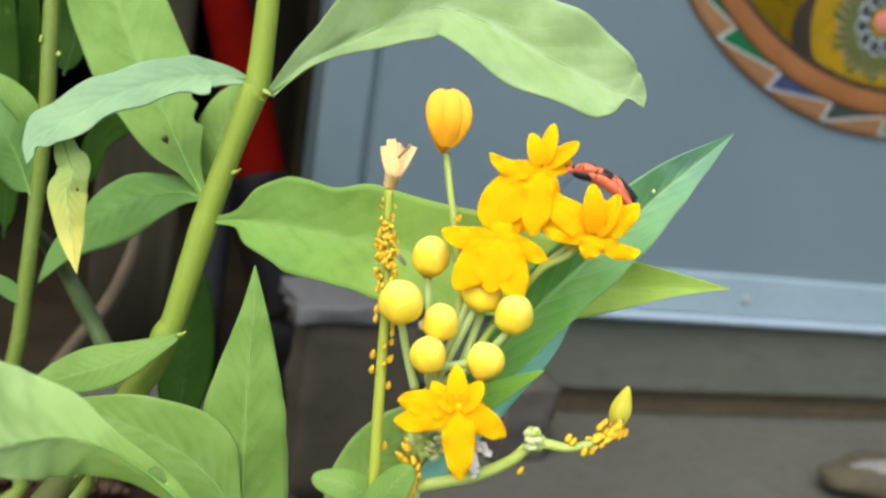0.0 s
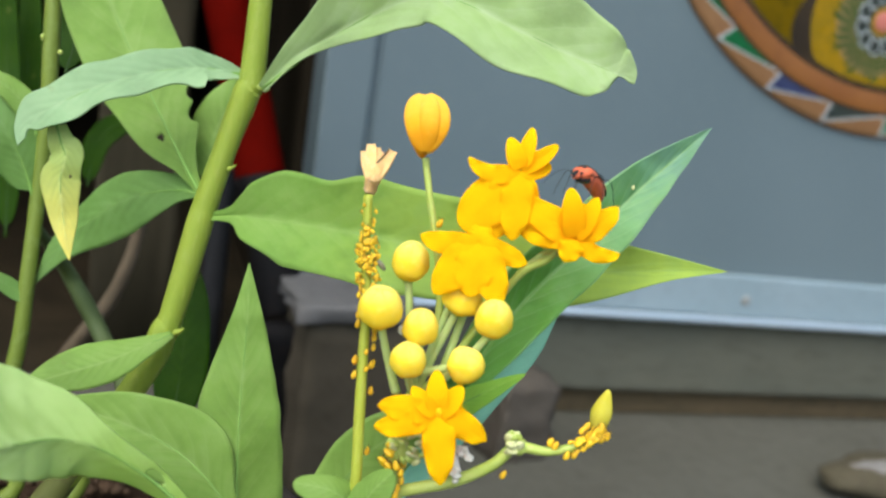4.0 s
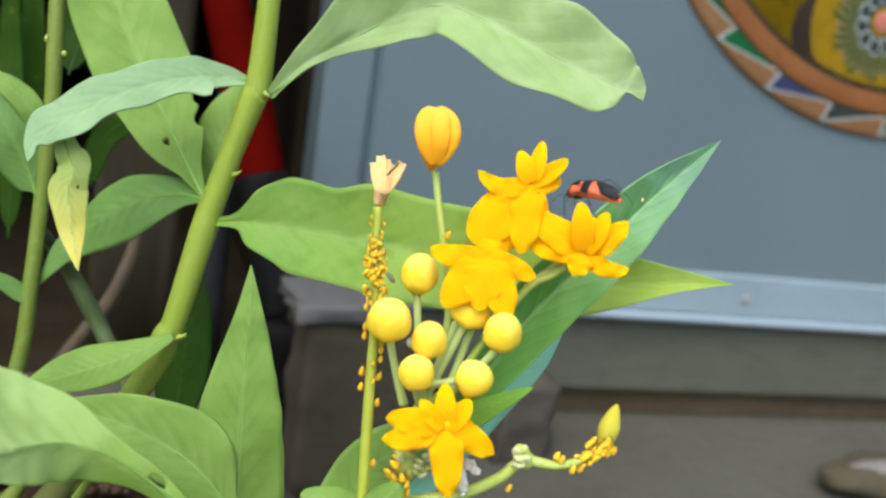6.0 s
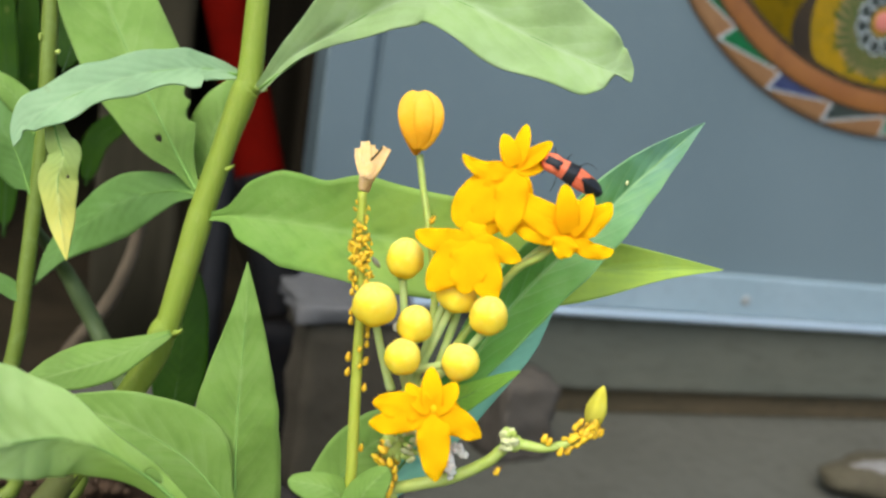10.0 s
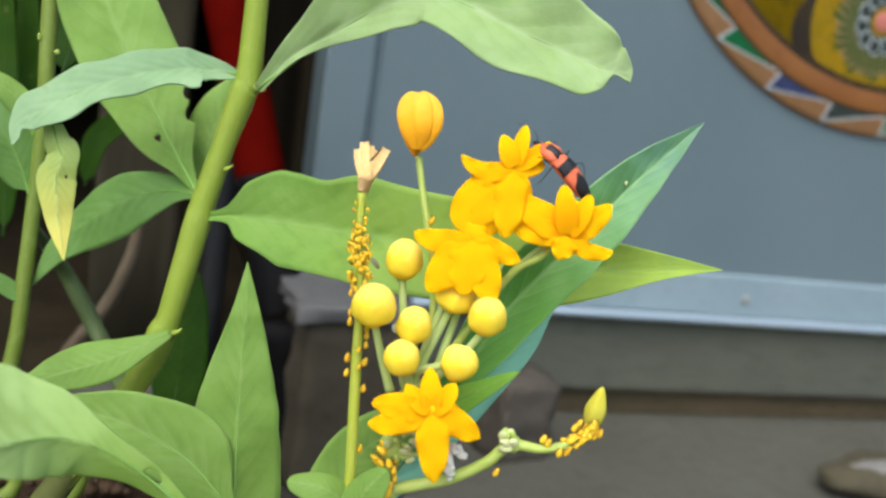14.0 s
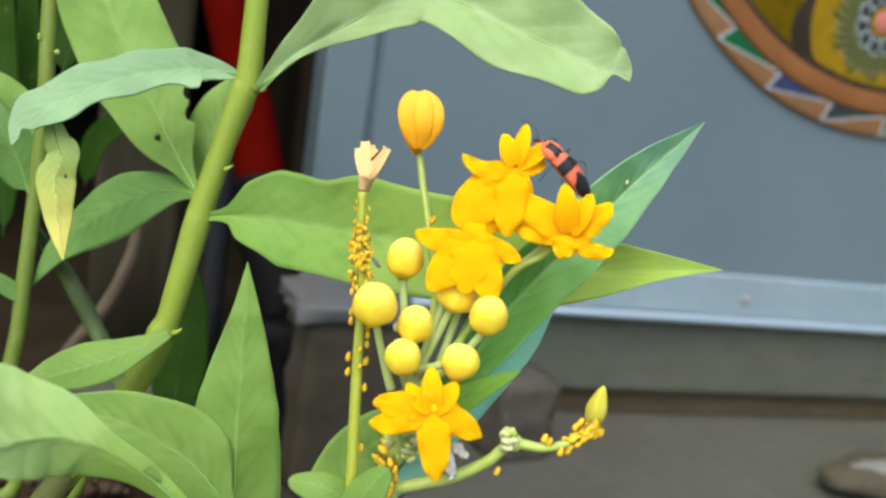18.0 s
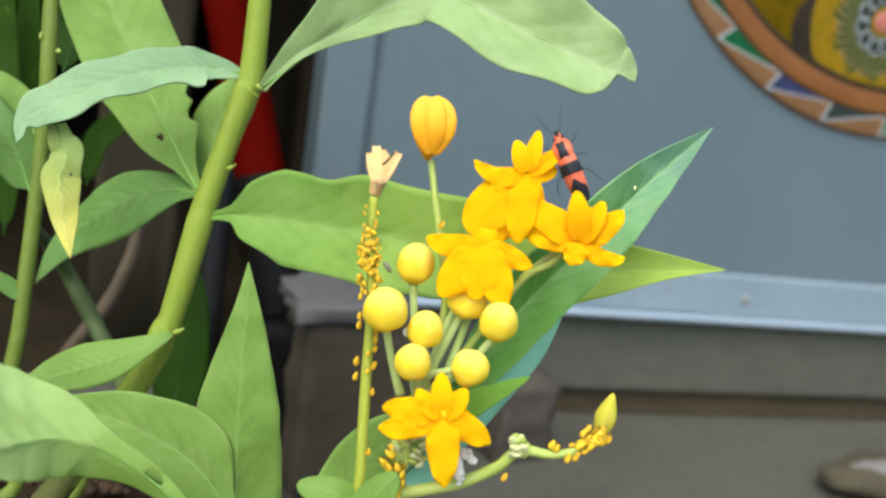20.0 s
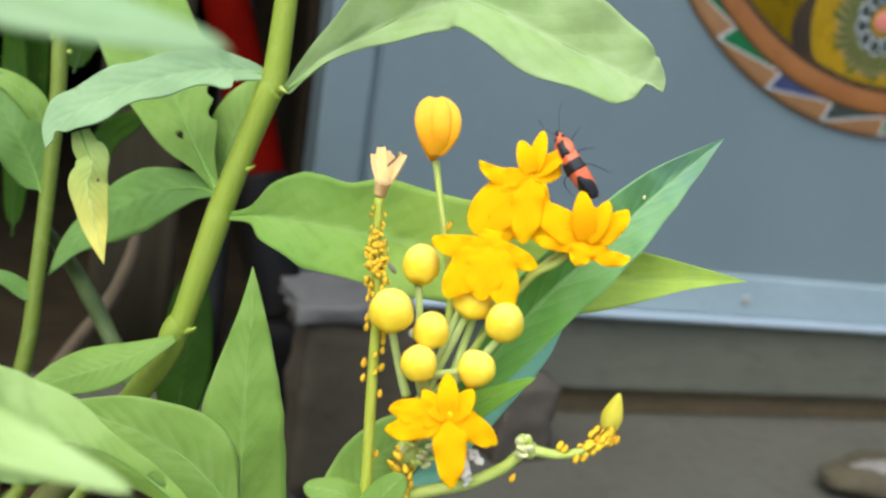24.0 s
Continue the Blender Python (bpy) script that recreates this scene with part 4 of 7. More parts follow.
# ---- low shoots in front ----
ROOT3 = Vector((-0.06, 0.165, 0.09))
low = thing("milkweed_plant", ROOT3, "low milkweed shoot with broad upright leaves", "plant", "milkweed plants in the pot")
part("stem", tube([ROOT3, (-0.03360, 0.16207, 0.12233), (-0.03367, 0.16423, 0.13097), (-0.03402, 0.16673, 0.13689)], (0.003, 0.0028, 0.0025, 0.002), 20, 12, 0.06), STEM, low)
leaf(low, LEAF, [(-0.03045, 0.16470, 0.12874), (-0.03237, 0.16553, 0.14031), (-0.03339, 0.16633, 0.15179), (-0.03409, 0.16775, 0.16164), (-0.03469, 0.16984, 0.17001), (-0.03534, 0.17166, 0.17731), (-0.03660, 0.17458, 0.18490)],
               (0.00800, 0.00900, 0.00870, 0.00690, 0.00450, 0.00226, 0.00000), (0.00671, 0.00834, 0.00790, 0.00649, 0.00433, 0.00227, 0.00000), "upright pointed green leaf", 0.0006, facing=(0.15, -0.97, 0.15), fold=0.12, stalk=0.0, wave=0.0003, seed=1.4, n=44)
leaf(low, LEAF, [(-0.02981, 0.16415, 0.13479), (-0.03441, 0.16353, 0.14057), (-0.04179, 0.16332, 0.14801), (-0.05254, 0.16258, 0.15331), (-0.06159, 0.16299, 0.15493), (-0.06802, 0.16331, 0.15623)],
     (0.00109, 0.00346, 0.00589, 0.00582, 0.00402, 0.00000), (0.00088, 0.00238, 0.00835, 0.00635, 0.00318, 0.00000), "broad pale green leaf lying low", 0.0005, facing=(0.0, -0.9, 0.4), fold=-0.1, stalk=0.0, seed=2.4, n=50, m=8)
leaf(low, LEAF, [(-0.05601, 0.19516, 0.15996), (-0.06045, 0.18960, 0.15832), (-0.06526, 0.18496, 0.15627), (-0.07030, 0.18146, 0.15461), (-0.07557, 0.17893, 0.15272), (-0.08172, 0.17620, 0.15006)],
     (0.00035, 0.00236, 0.00400, 0.00400, 0.00283, 0.00000), (0.00035, 0.00212, 0.00424, 0.00471, 0.00330, 0.00000), "green leaf drooping from the stem", 0.0002, facing=(0.0, -0.85, 0.5), fold=0.1, stalk=0.0, seed=5.2)
leaf(low, LEAF_SHADED, [(-0.05908, 0.21206, 0.12855), (-0.05946, 0.21628, 0.13721), (-0.06012, 0.22053, 0.14598), (-0.06151, 0.22549, 0.15759), (-0.06223, 0.22947, 0.16531)], 0.00643, 0.00643, "green leaf in deep shade, darkened in its colour", 0.0004, rise=0.5, fall=0.7)
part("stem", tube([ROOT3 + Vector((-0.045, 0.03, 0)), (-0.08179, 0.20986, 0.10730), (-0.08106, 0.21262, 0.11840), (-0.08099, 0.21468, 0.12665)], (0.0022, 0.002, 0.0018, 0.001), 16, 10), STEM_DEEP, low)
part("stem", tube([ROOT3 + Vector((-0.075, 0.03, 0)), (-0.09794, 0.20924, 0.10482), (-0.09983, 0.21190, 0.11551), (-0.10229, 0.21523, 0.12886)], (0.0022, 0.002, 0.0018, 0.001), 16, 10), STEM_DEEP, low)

ROOT4 = Vector((-0.075, 0.125, 0.09))
fore = thing("milkweed_plant", ROOT4, "low milkweed shoot with a bright leaf with a hole", "plant", "milkweed plants in the pot")
part("stem", tube([ROOT4, (-0.02317, 0.13853, 0.13125), (-0.02589, 0.14123, 0.14205), (-0.02852, 0.14229, 0.14632)], (0.0028, 0.0025, 0.0022, 0.0015), 18, 12), STEM, fore)
leaf(fore, LEAF_LIME, [(-0.03363, 0.14088, 0.14892), (-0.03719, 0.13987, 0.15316), (-0.04079, 0.13864, 0.15649), (-0.04405, 0.13732, 0.15944), (-0.04732, 0.13586, 0.16189), (-0.05040, 0.13428, 0.16379), (-0.05413, 0.13249, 0.16487), (-0.05732, 0.12949, 0.16527), (-0.05993, 0.12643, 0.16537), (-0.06335, 0.12334, 0.16538), (-0.06871, 0.12120, 0.16507)],
                 (0.00047, 0.00135, 0.00215, 0.00350, 0.00540, 0.00640, 0.00660, 0.00590, 0.00466, 0.00293, 0.00000),
                 (0.00047, 0.00111, 0.00183, 0.00217, 0.00250, 0.00387, 0.00712, 0.01072, 0.01399, 0.01222, 0.00000), "bright lime green leaf with a small hole", 0.0006, facing=(-0.05, -0.96, 0.26), fold=0.3, stalk=0.0, n=130, m=16,
                 hole=(0.21, -0.35, 0.04, 0.4), seed=6.0)

ROOT5 = Vector((-0.095, 0.085, 0.09))
near = thing("milkweed_plant", ROOT5, "near milkweed stem with leaves tossed by the wind", "plant", "milkweed plants in the pot")
part("stem", tube([ROOT5, (-0.085, 0.072, 0.15), (-0.06289, 0.07059, 0.21011), (-0.06351, 0.06937, 0.22589)], (0.0028, 0.0026, 0.0022, 0.0015), 30, 12, 0.05), STEM, near)
near_top = leaf(near, LEAF_GREY, [(-0.06303, 0.06929, 0.22555), (-0.05112, 0.06862, 0.22701), (-0.03974, 0.06764, 0.22720), (-0.03064, 0.06749, 0.22661), (-0.02230, 0.06727, 0.22570), (-0.01229, 0.06802, 0.22459)],
                0.00324, 0.00267, "pale leaf close by, tossed by the wind", 0.0003, facing=(0.0, -0.85, 0.5), rise=0.5, fall=0.7, fold=0.1, stalk=0.05)
near_low = leaf(near, LEAF_LIME, [(-0.06439, 0.07186, 0.20281), (-0.05495, 0.07297, 0.19896), (-0.04571, 0.07361, 0.19741), (-0.03822, 0.07429, 0.19600), (-0.03095, 0.07483, 0.19403), (-0.02372, 0.07532, 0.19188)],
                0.00302, 0.00244, "bright leaf close by, tossed by the wind", 0.0003, facing=(0.0, -0.8, 0.6), rise=0.5, fall=0.85, fold=0.15, stalk=0.05)

# ---- flowering stalk ----
ROOT6 = Vector((-0.03, 0.15, 0.09))
bloom = thing("milkweed_plant", ROOT6, "flowering milkweed stalk with yellow buds and orange flowers", "plant", "milkweed plants in the pot")
part("stem", tube([ROOT6, (-0.00152, 0.14716, 0.13694), (-0.00237, 0.15029, 0.14949), (-0.00306, 0.15197, 0.15622), (-0.00380, 0.15340, 0.16196), (-0.00334, 0.15605, 0.16846), (-0.00200, 0.15802, 0.17221)], (0.0019, 0.0017, 0.0015, 0.0014, 0.0013, 0.0012, 0.0008), 40, 12, 0.05), STEM_PALE, bloom)
aphid_line = [(-0.00993, 0.14814, 0.14498), (-0.00966, 0.14966, 0.15520), (-0.01061, 0.15202, 0.16470), (-0.01172, 0.15463, 0.17513), (-0.01273, 0.15723, 0.18558), (-0.01426, 0.15958, 0.19499), (-0.01548, 0.16189, 0.20425)]
part("stem", tube([(-0.00324, 0.14725, 0.13313)] + aphid_line, (0.0011, 0.0011, 0.001, 0.001, 0.00095, 0.00085, 0.00085, 0.0008), 40, 12, 0.05), STEM_YELLOW, bloom)
bent_line = [(-0.00318, 0.15153, 0.15444), (0.00215, 0.15107, 0.15672), (0.00777, 0.15066, 0.15923), (0.01327, 0.15063, 0.16324), (0.01666, 0.15056, 0.16708), (0.02209, 0.14968, 0.16769), (0.02704, 0.15015, 0.16959), (0.02990, 0.15085, 0.17240), (0.03001, 0.15128, 0.17412)]
part("stem", tube(bent_line, (0.0011, 0.0011, 0.0011, 0.001, 0.001, 0.0008, 0.0007, 0.00065, 0.0006), 50, 12, 0.06), STEM_PALE, bloom, "bent side stem")


def bud_shape(h, w):
    low = max(0.0, -h)
    return (1 + (0.018 + 0.05 * low) * math.cos(5 * w)) * (1.0 + 0.07 * math.sin(math.pi * min(1.0, low * 1.15)) - 0.03 * max(0.0, h))


def turned(axis, roll=0.0):
    return Vector(axis).to_track_quat("Z", "Y").to_matrix() @ Matrix.Rotation(roll, 3, "Z")


def bud(place, rx, rz, axis, foot, roll):
    """A round flower bud with five seams, on its own thin stalk."""
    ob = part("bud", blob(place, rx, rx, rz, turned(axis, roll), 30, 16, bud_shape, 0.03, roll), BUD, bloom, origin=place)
    t = turned(axis, roll)
    for k in range(5):
        a = math.pi / 5 + 2 * math.pi * k / 5
        seam = [Vector(place) + t @ Vector((math.cos(a) * math.sin(s) * rx * 0.962, math.sin(a) * math.sin(s) * rx * 0.962, -math.cos(s) * rz)) for s in (2.2, 2.5, 2.8, 3.05)]
        part("seam", tube(seam, (0.00003, 0.00008, 0.00009), 8, 5), BUD_SEAM, ob, origin=place)
    low_end = Vector(place) - Vector(axis).normalized() * rz * 0.97
    part("calyx", blob(low_end, 0.0012, 0.0012, 0.0008, t, 10, 6, lambda h, w: 1 + 0.25 * math.cos(5 * w)), STEM_PALE, ob, origin=place)
    mid = (low_end + Vector(foot)) / 2 - Vector(axis).normalized() * 0.0012
    part("flower_stalk", tube([low_end, mid, foot], (0.0007, 0.0007, 0.0009), 14, 10), STALK, ob, origin=place)


HUB = (-0.00221, 0.15772, 0.17099)
bud((-0.00635, 0.16039, 0.19412), 0.00324, 0.00373, (0.0, -0.25, 1), HUB, 0.3)
bud((-0.00999, 0.15256, 0.18750), 0.00373, 0.00383, (-0.1, -0.45, 1), (-0.00538, 0.15671, 0.17109), 1.1)
bud((-0.00283, 0.15392, 0.18469), 0.00304, 0.00334, (0.05, -0.3, 1), HUB, 2.0)
bud((-0.00400, 0.15062, 0.17973), 0.00304, 0.00314, (-0.05, -0.5, 1), HUB, 0.7)
bud((0.00586, 0.15170, 0.17995), 0.00314, 0.00324, (0.75, -0.5, 0.45), (-0.00118, 0.15585, 0.17590), 1.6)
bud((0.00925, 0.15378, 0.18828), 0.00324, 0.00353, (0.05, -0.35, 1), (0.00174, 0.15742, 0.17395), 2.4)
bud((0.00357, 0.15779, 0.18987), 0.00353, 0.00314, (0.25, -0.2, 1), HUB, 0.1)
part("bud_scale", blob((-0.00582, 0.15416, 0.18359), 0.0007, 0.0006, 0.0009, lump=0.3), CHAFF_WHITE, bloom, "tiny dry white scale")

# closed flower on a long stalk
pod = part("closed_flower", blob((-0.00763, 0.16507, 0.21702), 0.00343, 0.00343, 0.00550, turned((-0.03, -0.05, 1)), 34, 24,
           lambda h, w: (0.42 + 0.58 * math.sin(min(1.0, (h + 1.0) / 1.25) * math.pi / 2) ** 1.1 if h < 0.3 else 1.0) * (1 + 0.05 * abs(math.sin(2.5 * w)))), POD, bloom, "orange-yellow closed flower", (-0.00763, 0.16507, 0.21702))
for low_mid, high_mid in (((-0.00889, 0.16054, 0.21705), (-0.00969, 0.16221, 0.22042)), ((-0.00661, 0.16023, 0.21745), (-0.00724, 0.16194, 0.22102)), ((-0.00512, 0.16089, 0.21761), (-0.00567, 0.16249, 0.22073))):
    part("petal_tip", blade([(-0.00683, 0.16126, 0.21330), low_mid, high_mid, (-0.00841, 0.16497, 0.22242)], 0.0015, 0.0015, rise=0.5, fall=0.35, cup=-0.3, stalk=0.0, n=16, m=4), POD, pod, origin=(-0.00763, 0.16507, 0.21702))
part("flower_stalk", tube([(-0.00670, 0.16381, 0.21196), (-0.00504, 0.16233, 0.20605), (-0.00318, 0.16133, 0.19995), (-0.00034, 0.16106, 0.18855), (-0.00036, 0.15956, 0.17838), HUB], (0.00065, 0.0006, 0.0006, 0.0007, 0.0008, 0.0008), 30, 9), STEM_PALE, pod, origin=(-0.00763, 0.16507, 0.21702))

# withered flower at the end of the aphid stem
dry = part("withered_flower", tube([(-0.01601, 0.16930, 0.20299), (-0.01584, 0.17001, 0.20500), (-0.01559, 0.17099, 0.20771), (-0.01547, 0.17178, 0.21003)], (0.0009, 0.0014, 0.0019, 0.0018), 14, 16, 0.3), WITHER, bloom, "withered tan flower", (-0.01536, 0.16170, 0.20350))
DRY = (-0.01507, 0.16248, 0.20663)
for tip, w in (((-0.01796, 0.17059, 0.21022), 0.00072), ((-0.01694, 0.17093, 0.21158), 0.00082), ((-0.01573, 0.17082, 0.21116), 0.00072), ((-0.01443, 0.17057, 0.21016), 0.00072), ((-0.01290, 0.17078, 0.21099), 0.00082), ((-0.01742, 0.17041, 0.20950), 0.00082), ((-0.01343, 0.17031, 0.20910), 0.00082), ((-0.01530, 0.17064, 0.21043), 0.00082)):
    half_way = (Vector(DRY) + Vector(tip)) / 2 + Vector((0, -0.0012, 0))
    part("dry_petal", blade([DRY, half_way, tip], w, w, rise=0.4, fall=0.25, cup=0.5, wave=0.0005, stalk=0.0, n=10, m=3, seed=w * 5000), WITHER, dry, origin=(-0.01536, 0.16170, 0.20350))
part("stamen", tube([(-0.01472, 0.16130, 0.21016), (-0.01359, 0.16066, 0.21172), (-0.01298, 0.16092, 0.21276)], (0.0002, 0.00015), 6, 5), DARK_BROWN, dry, "dark shrivelled thread", (-0.01536, 0.16170, 0.20350))


def flower(centre, petals, hoods, stalk_foot, set_back=0.0012):
    """An open milkweed flower: bent-back petals (tip, half width, belly, sag, how far out it is widest), a column, and a crown of hoods with a horn."""
    ob = part("flower", blob(Vector(centre) + Vector((0, set_back, 0)), 0.0014, 0.0012, 0.0018, turned((0, -0.6, 0.8)), 16, 10, lambda h, w: 1 + 0.08 * math.cos(5 * w)), HOOD, bloom, "orange-yellow open flower", centre)
    c = Vector(centre)
    for tip, width, belly, sag, swell in petals:
        t = Vector(tip)
        path = [c + (t - c) * k + Vector((0, -0.6 * belly * b, 0.2 * belly * b - sag * g)) for k, b, g in ((0.0, -0.5, 0.0), (0.25, 0.7, 0.6), (0.5, 1.0, 1.0), (0.8, 0.55, 0.7), (1.0, 0.0, 0.0))]
        part("petal", blade(path, width, width, rise=0.52 + 0.5 * swell, fall=1.02 - 0.4 * swell, cup=-0.05, fold=0.03, wave=0.00045, waves=2.5, stalk=0.0, n=24, m=6, thick=0.0003, seed=width * 900), PETAL, ob, origin=centre)
    for tip, width in hoods:
        t = Vector(tip)
        d = t - c
        part("hood", blade([c + d * 0.05, c + d * 0.4 + Vector((0, -0.0009, 0)), c + d * 0.75 + Vector((0, -0.0009, 0)), t], width, width, rise=0.5, fall=0.8, cup=0.15, stalk=0.0,
                            n=16, m=5, thick=0.0004, seed=width * 700), PETAL, ob, origin=centre)
    f = Vector(stalk_foot)
    part("flower_stalk", tube([c + Vector((0, 0.001, 0)), (c + f) / 2 + Vector((0, 0.003, 0.0)), f], (0.0007, 0.0007, 0.0008), 14, 10), STALK, ob, origin=centre)
    return ob


flower((0.00238, 0.14582, 0.17287), (((-0.00771, 0.14719, 0.17219), 0.00207, 0.0014, -0.00019, 0.5), ((-0.00781, 0.14608, 0.16896), 0.00188, 0.0012, 0.00066, 0.5), ((0.01101, 0.14646, 0.16923), 0.00217, 0.0012, -0.00038, 0.3), ((0.00459, 0.14350, 0.16150), 0.00253, 0.0014, 0.00000, 0.2), ((0.00682, 0.14896, 0.17307), 0.00171, 0.0006, 0.00000, 0),),
       (((0.00106, 0.14896, 0.17928), 0.00160), ((-0.00251, 0.14815, 0.17604), 0.00141), ((0.00557, 0.14849, 0.17738), 0.00160),), (0.00139, 0.15673, 0.16291), 0.0012)
flower((0.00466, 0.15680, 0.20037), (((-0.00527, 0.15672, 0.20006), 0.00182, 0.0010, 0.00105, 0.5), ((-0.00152, 0.15363, 0.19099), 0.00295, 0.0014, 0.00000, 0.4), ((0.00973, 0.15355, 0.19066), 0.00276, 0.0014, 0.00000, 0.4), ((0.01337, 0.15718, 0.19778), 0.00164, 0.0010, 0.00019, 0.4), ((0.00440, 0.15334, 0.19145), 0.00323, 0.0016, 0.00000, 0.4), ((0.00516, 0.15942, 0.20265), 0.00213, 0.0006, 0.00000, 0),),
       (), HUB, 0.004)
flower((0.00976, 0.16091, 0.21275), (((0.00062, 0.16066, 0.21378), 0.00144, 0.0010, 0.00183, 0.3), ((0.00152, 0.15914, 0.20151), 0.00388, 0.0014, -0.00019, 0.8), ((0.00579, 0.15912, 0.20060), 0.00349, 0.0014, 0.00000, 0.6), ((0.01010, 0.15822, 0.20111), 0.00260, 0.0014, 0.00000, 0.4), ((0.01381, 0.16044, 0.20342), 0.00185, 0.0010, 0.00000, 0.3),),
       (((0.00722, 0.16371, 0.21776), 0.00136), ((0.01094, 0.16626, 0.21972), 0.00118), ((0.01580, 0.16690, 0.21731), 0.00119), ((0.01506, 0.16582, 0.21382), 0.00154),), (0.00205, 0.15867, 0.17481), 0.003)
flower((0.02056, 0.15798, 0.20307), (((0.01011, 0.16071, 0.20779), 0.00252, 0.0012, -0.00019, 0.3), ((0.01133, 0.15967, 0.20279), 0.00204, 0.0010, 0.00000, 0.5), ((0.02717, 0.16009, 0.20946), 0.00193, 0.0012, 0.00077, 0.5), ((0.02871, 0.15819, 0.20184), 0.00125, 0.0010, 0.00135, 0.4), ((0.01948, 0.15652, 0.19926), 0.00192, 0.0010, 0.00000, 0.2),),
       (((0.01846, 0.15879, 0.21166), 0.00172), ((0.02333, 0.15914, 0.21061), 0.00153), ((0.02161, 0.16167, 0.20875), 0.00136),), (0.01271, 0.16244, 0.19409), 0.003)
part("flower_stalk", tube([(0.01965, 0.16077, 0.20186), (0.01686, 0.16087, 0.19810), (0.01262, 0.16128, 0.19440), (0.00671, 0.15986, 0.18374), (0.00205, 0.15867, 0.17481), HUB], (0.0007, 0.0007, 0.0007, 0.0008), 24, 9), STEM_PALE, bloom)

# bud and dry joint on the bent stem
part("bud", blob((0.03006, 0.15166, 0.17564), 0.0018, 0.0018, 0.0043, turned((0.06, -0.1, 1)), 20, 14, lambda h, w: (1 - 0.45 * max(0, h)) * (1 + 0.06 * math.cos(5 * w))), BUD_GREEN, bloom, "greenish yellow pointed bud", (0.03006, 0.15166, 0.17564))
rng = random.Random(11)
joint = part("joint", blob((0.01682, 0.15061, 0.16729), 0.0019, 0.0016, 0.0015, lump=0.3), STEM_PALE, bloom, "pale knobbly stem joint", (0.01682, 0.15061, 0.16729))
for k in range(14):
    q = Vector((0.01671, 0.14992, 0.16782)) + Vector((rng.uniform(-0.0017, 0.0019), rng.uniform(-0.0008, 0.0006), rng.uniform(-0.0012, 0.0015)))
    part("tuft", blob(q, 0.0008, 0.0006, 0.0011, turned((rng.uniform(-1, 1), -0.3, rng.uniform(0, 1))), 8, 6, lump=0.4, seed=k), CHAFF if k % 3 else STEM_PALE, joint, origin=(0.01682, 0.15061, 0.16729))
knot = part("joint", blob((-0.00336, 0.15245, 0.16228), 0.0022, 0.0018, 0.0032, lump=0.3), STEM_PALE, bloom, "pale scarred stem joint", (-0.00336, 0.15245, 0.16228))
for k in range(26):
    q = Vector((-0.00277, 0.15096, 0.16332)) + Vector((rng.uniform(-0.0018, 0.0036), rng.uniform(-0.001, 0.001), rng.uniform(-0.0028, 0.0028)))
    part("tuft", blob(q, 0.0005, 0.0005, 0.001, turned((rng.uniform(-1, 1), -0.3, rng.uniform(0, 1))), 8, 6, lump=0.4, seed=k), CHAFF if k % 2 else STEM_PALE, knot, origin=(-0.00336, 0.15245, 0.16228))
rng = random.Random(31)
for k, pts in enumerate(([(0.00545, 0.15013, 0.16536), (0.00619, 0.14975, 0.16385), (0.00682, 0.14905, 0.16185), (0.00760, 0.14874, 0.16064)], [(0.00629, 0.14942, 0.16457), (0.00700, 0.14892, 0.16259), (0.00658, 0.14853, 0.16100)], [(0.00646, 0.14989, 0.16522), (0.00769, 0.14961, 0.16493), (0.00899, 0.14933, 0.16422)], [(0.00682, 0.14995, 0.16546), (0.00830, 0.14973, 0.16540)])):
    thread = part("dry_thread", tube(pts, (0.0005, 0.0006, 0.0008), 12, 8, 0.5), CHAFF_WHITE, bloom, "white dried flower remains", pts[0])
    for q in range(5):
        c = curve_point(pts, 0.35 + 0.65 * q / 4) + Vector((rng.uniform(-0.0005, 0.0005), -0.0004, rng.uniform(-0.0005, 0.0005)))
        part("tuft", blob(c, 0.0005, 0.0004, 0.0006, turned((rng.uniform(-1, 1), -0.3, rng.uniform(0, 1))), 8, 6, lump=0.5, seed=q + 7 * k), CHAFF_WHITE, thread, origin=pts[0])

# leaves of the flowering stalk
leaf_right = leaf(bloom, LEAF_BLUE, [(0.00433, 0.16399, 0.16722), (0.00837, 0.16727, 0.17419), (0.01295, 0.17102, 0.18303), (0.01775, 0.17371, 0.18966), (0.02303, 0.17618, 0.19627), (0.02871, 0.17866, 0.20334), (0.03331, 0.18088, 0.20933), (0.03744, 0.18259, 0.21414), (0.04186, 0.18415, 0.21916), (0.04622, 0.18541, 0.22421)],
                  (0.00188, 0.00465, 0.00532, 0.00621, 0.00624, 0.00583, 0.00498, 0.00391, 0.00207, 0.00000), (0.00157, 0.00317, 0.00532, 0.00567, 0.00591, 0.00540, 0.00444, 0.00326, 0.00174, 0.00000), "long blue-green pointed leaf", 0.0005, root=(0.00323, 0.16438, 0.16880), facing=(0.2, -0.8, 0.5), fold=-0.62, wave=0.0004, waves=7.0, stalk=0.0, seed=0.8, n=70, m=10)
part("egg", blob((0.03291, 0.17988, 0.21110), 0.0003, 0.00025, 0.0005, None, 10, 8), CHAFF, leaf_right, "tiny pale egg on the leaf", (0.00323, 0.16438, 0.16880))
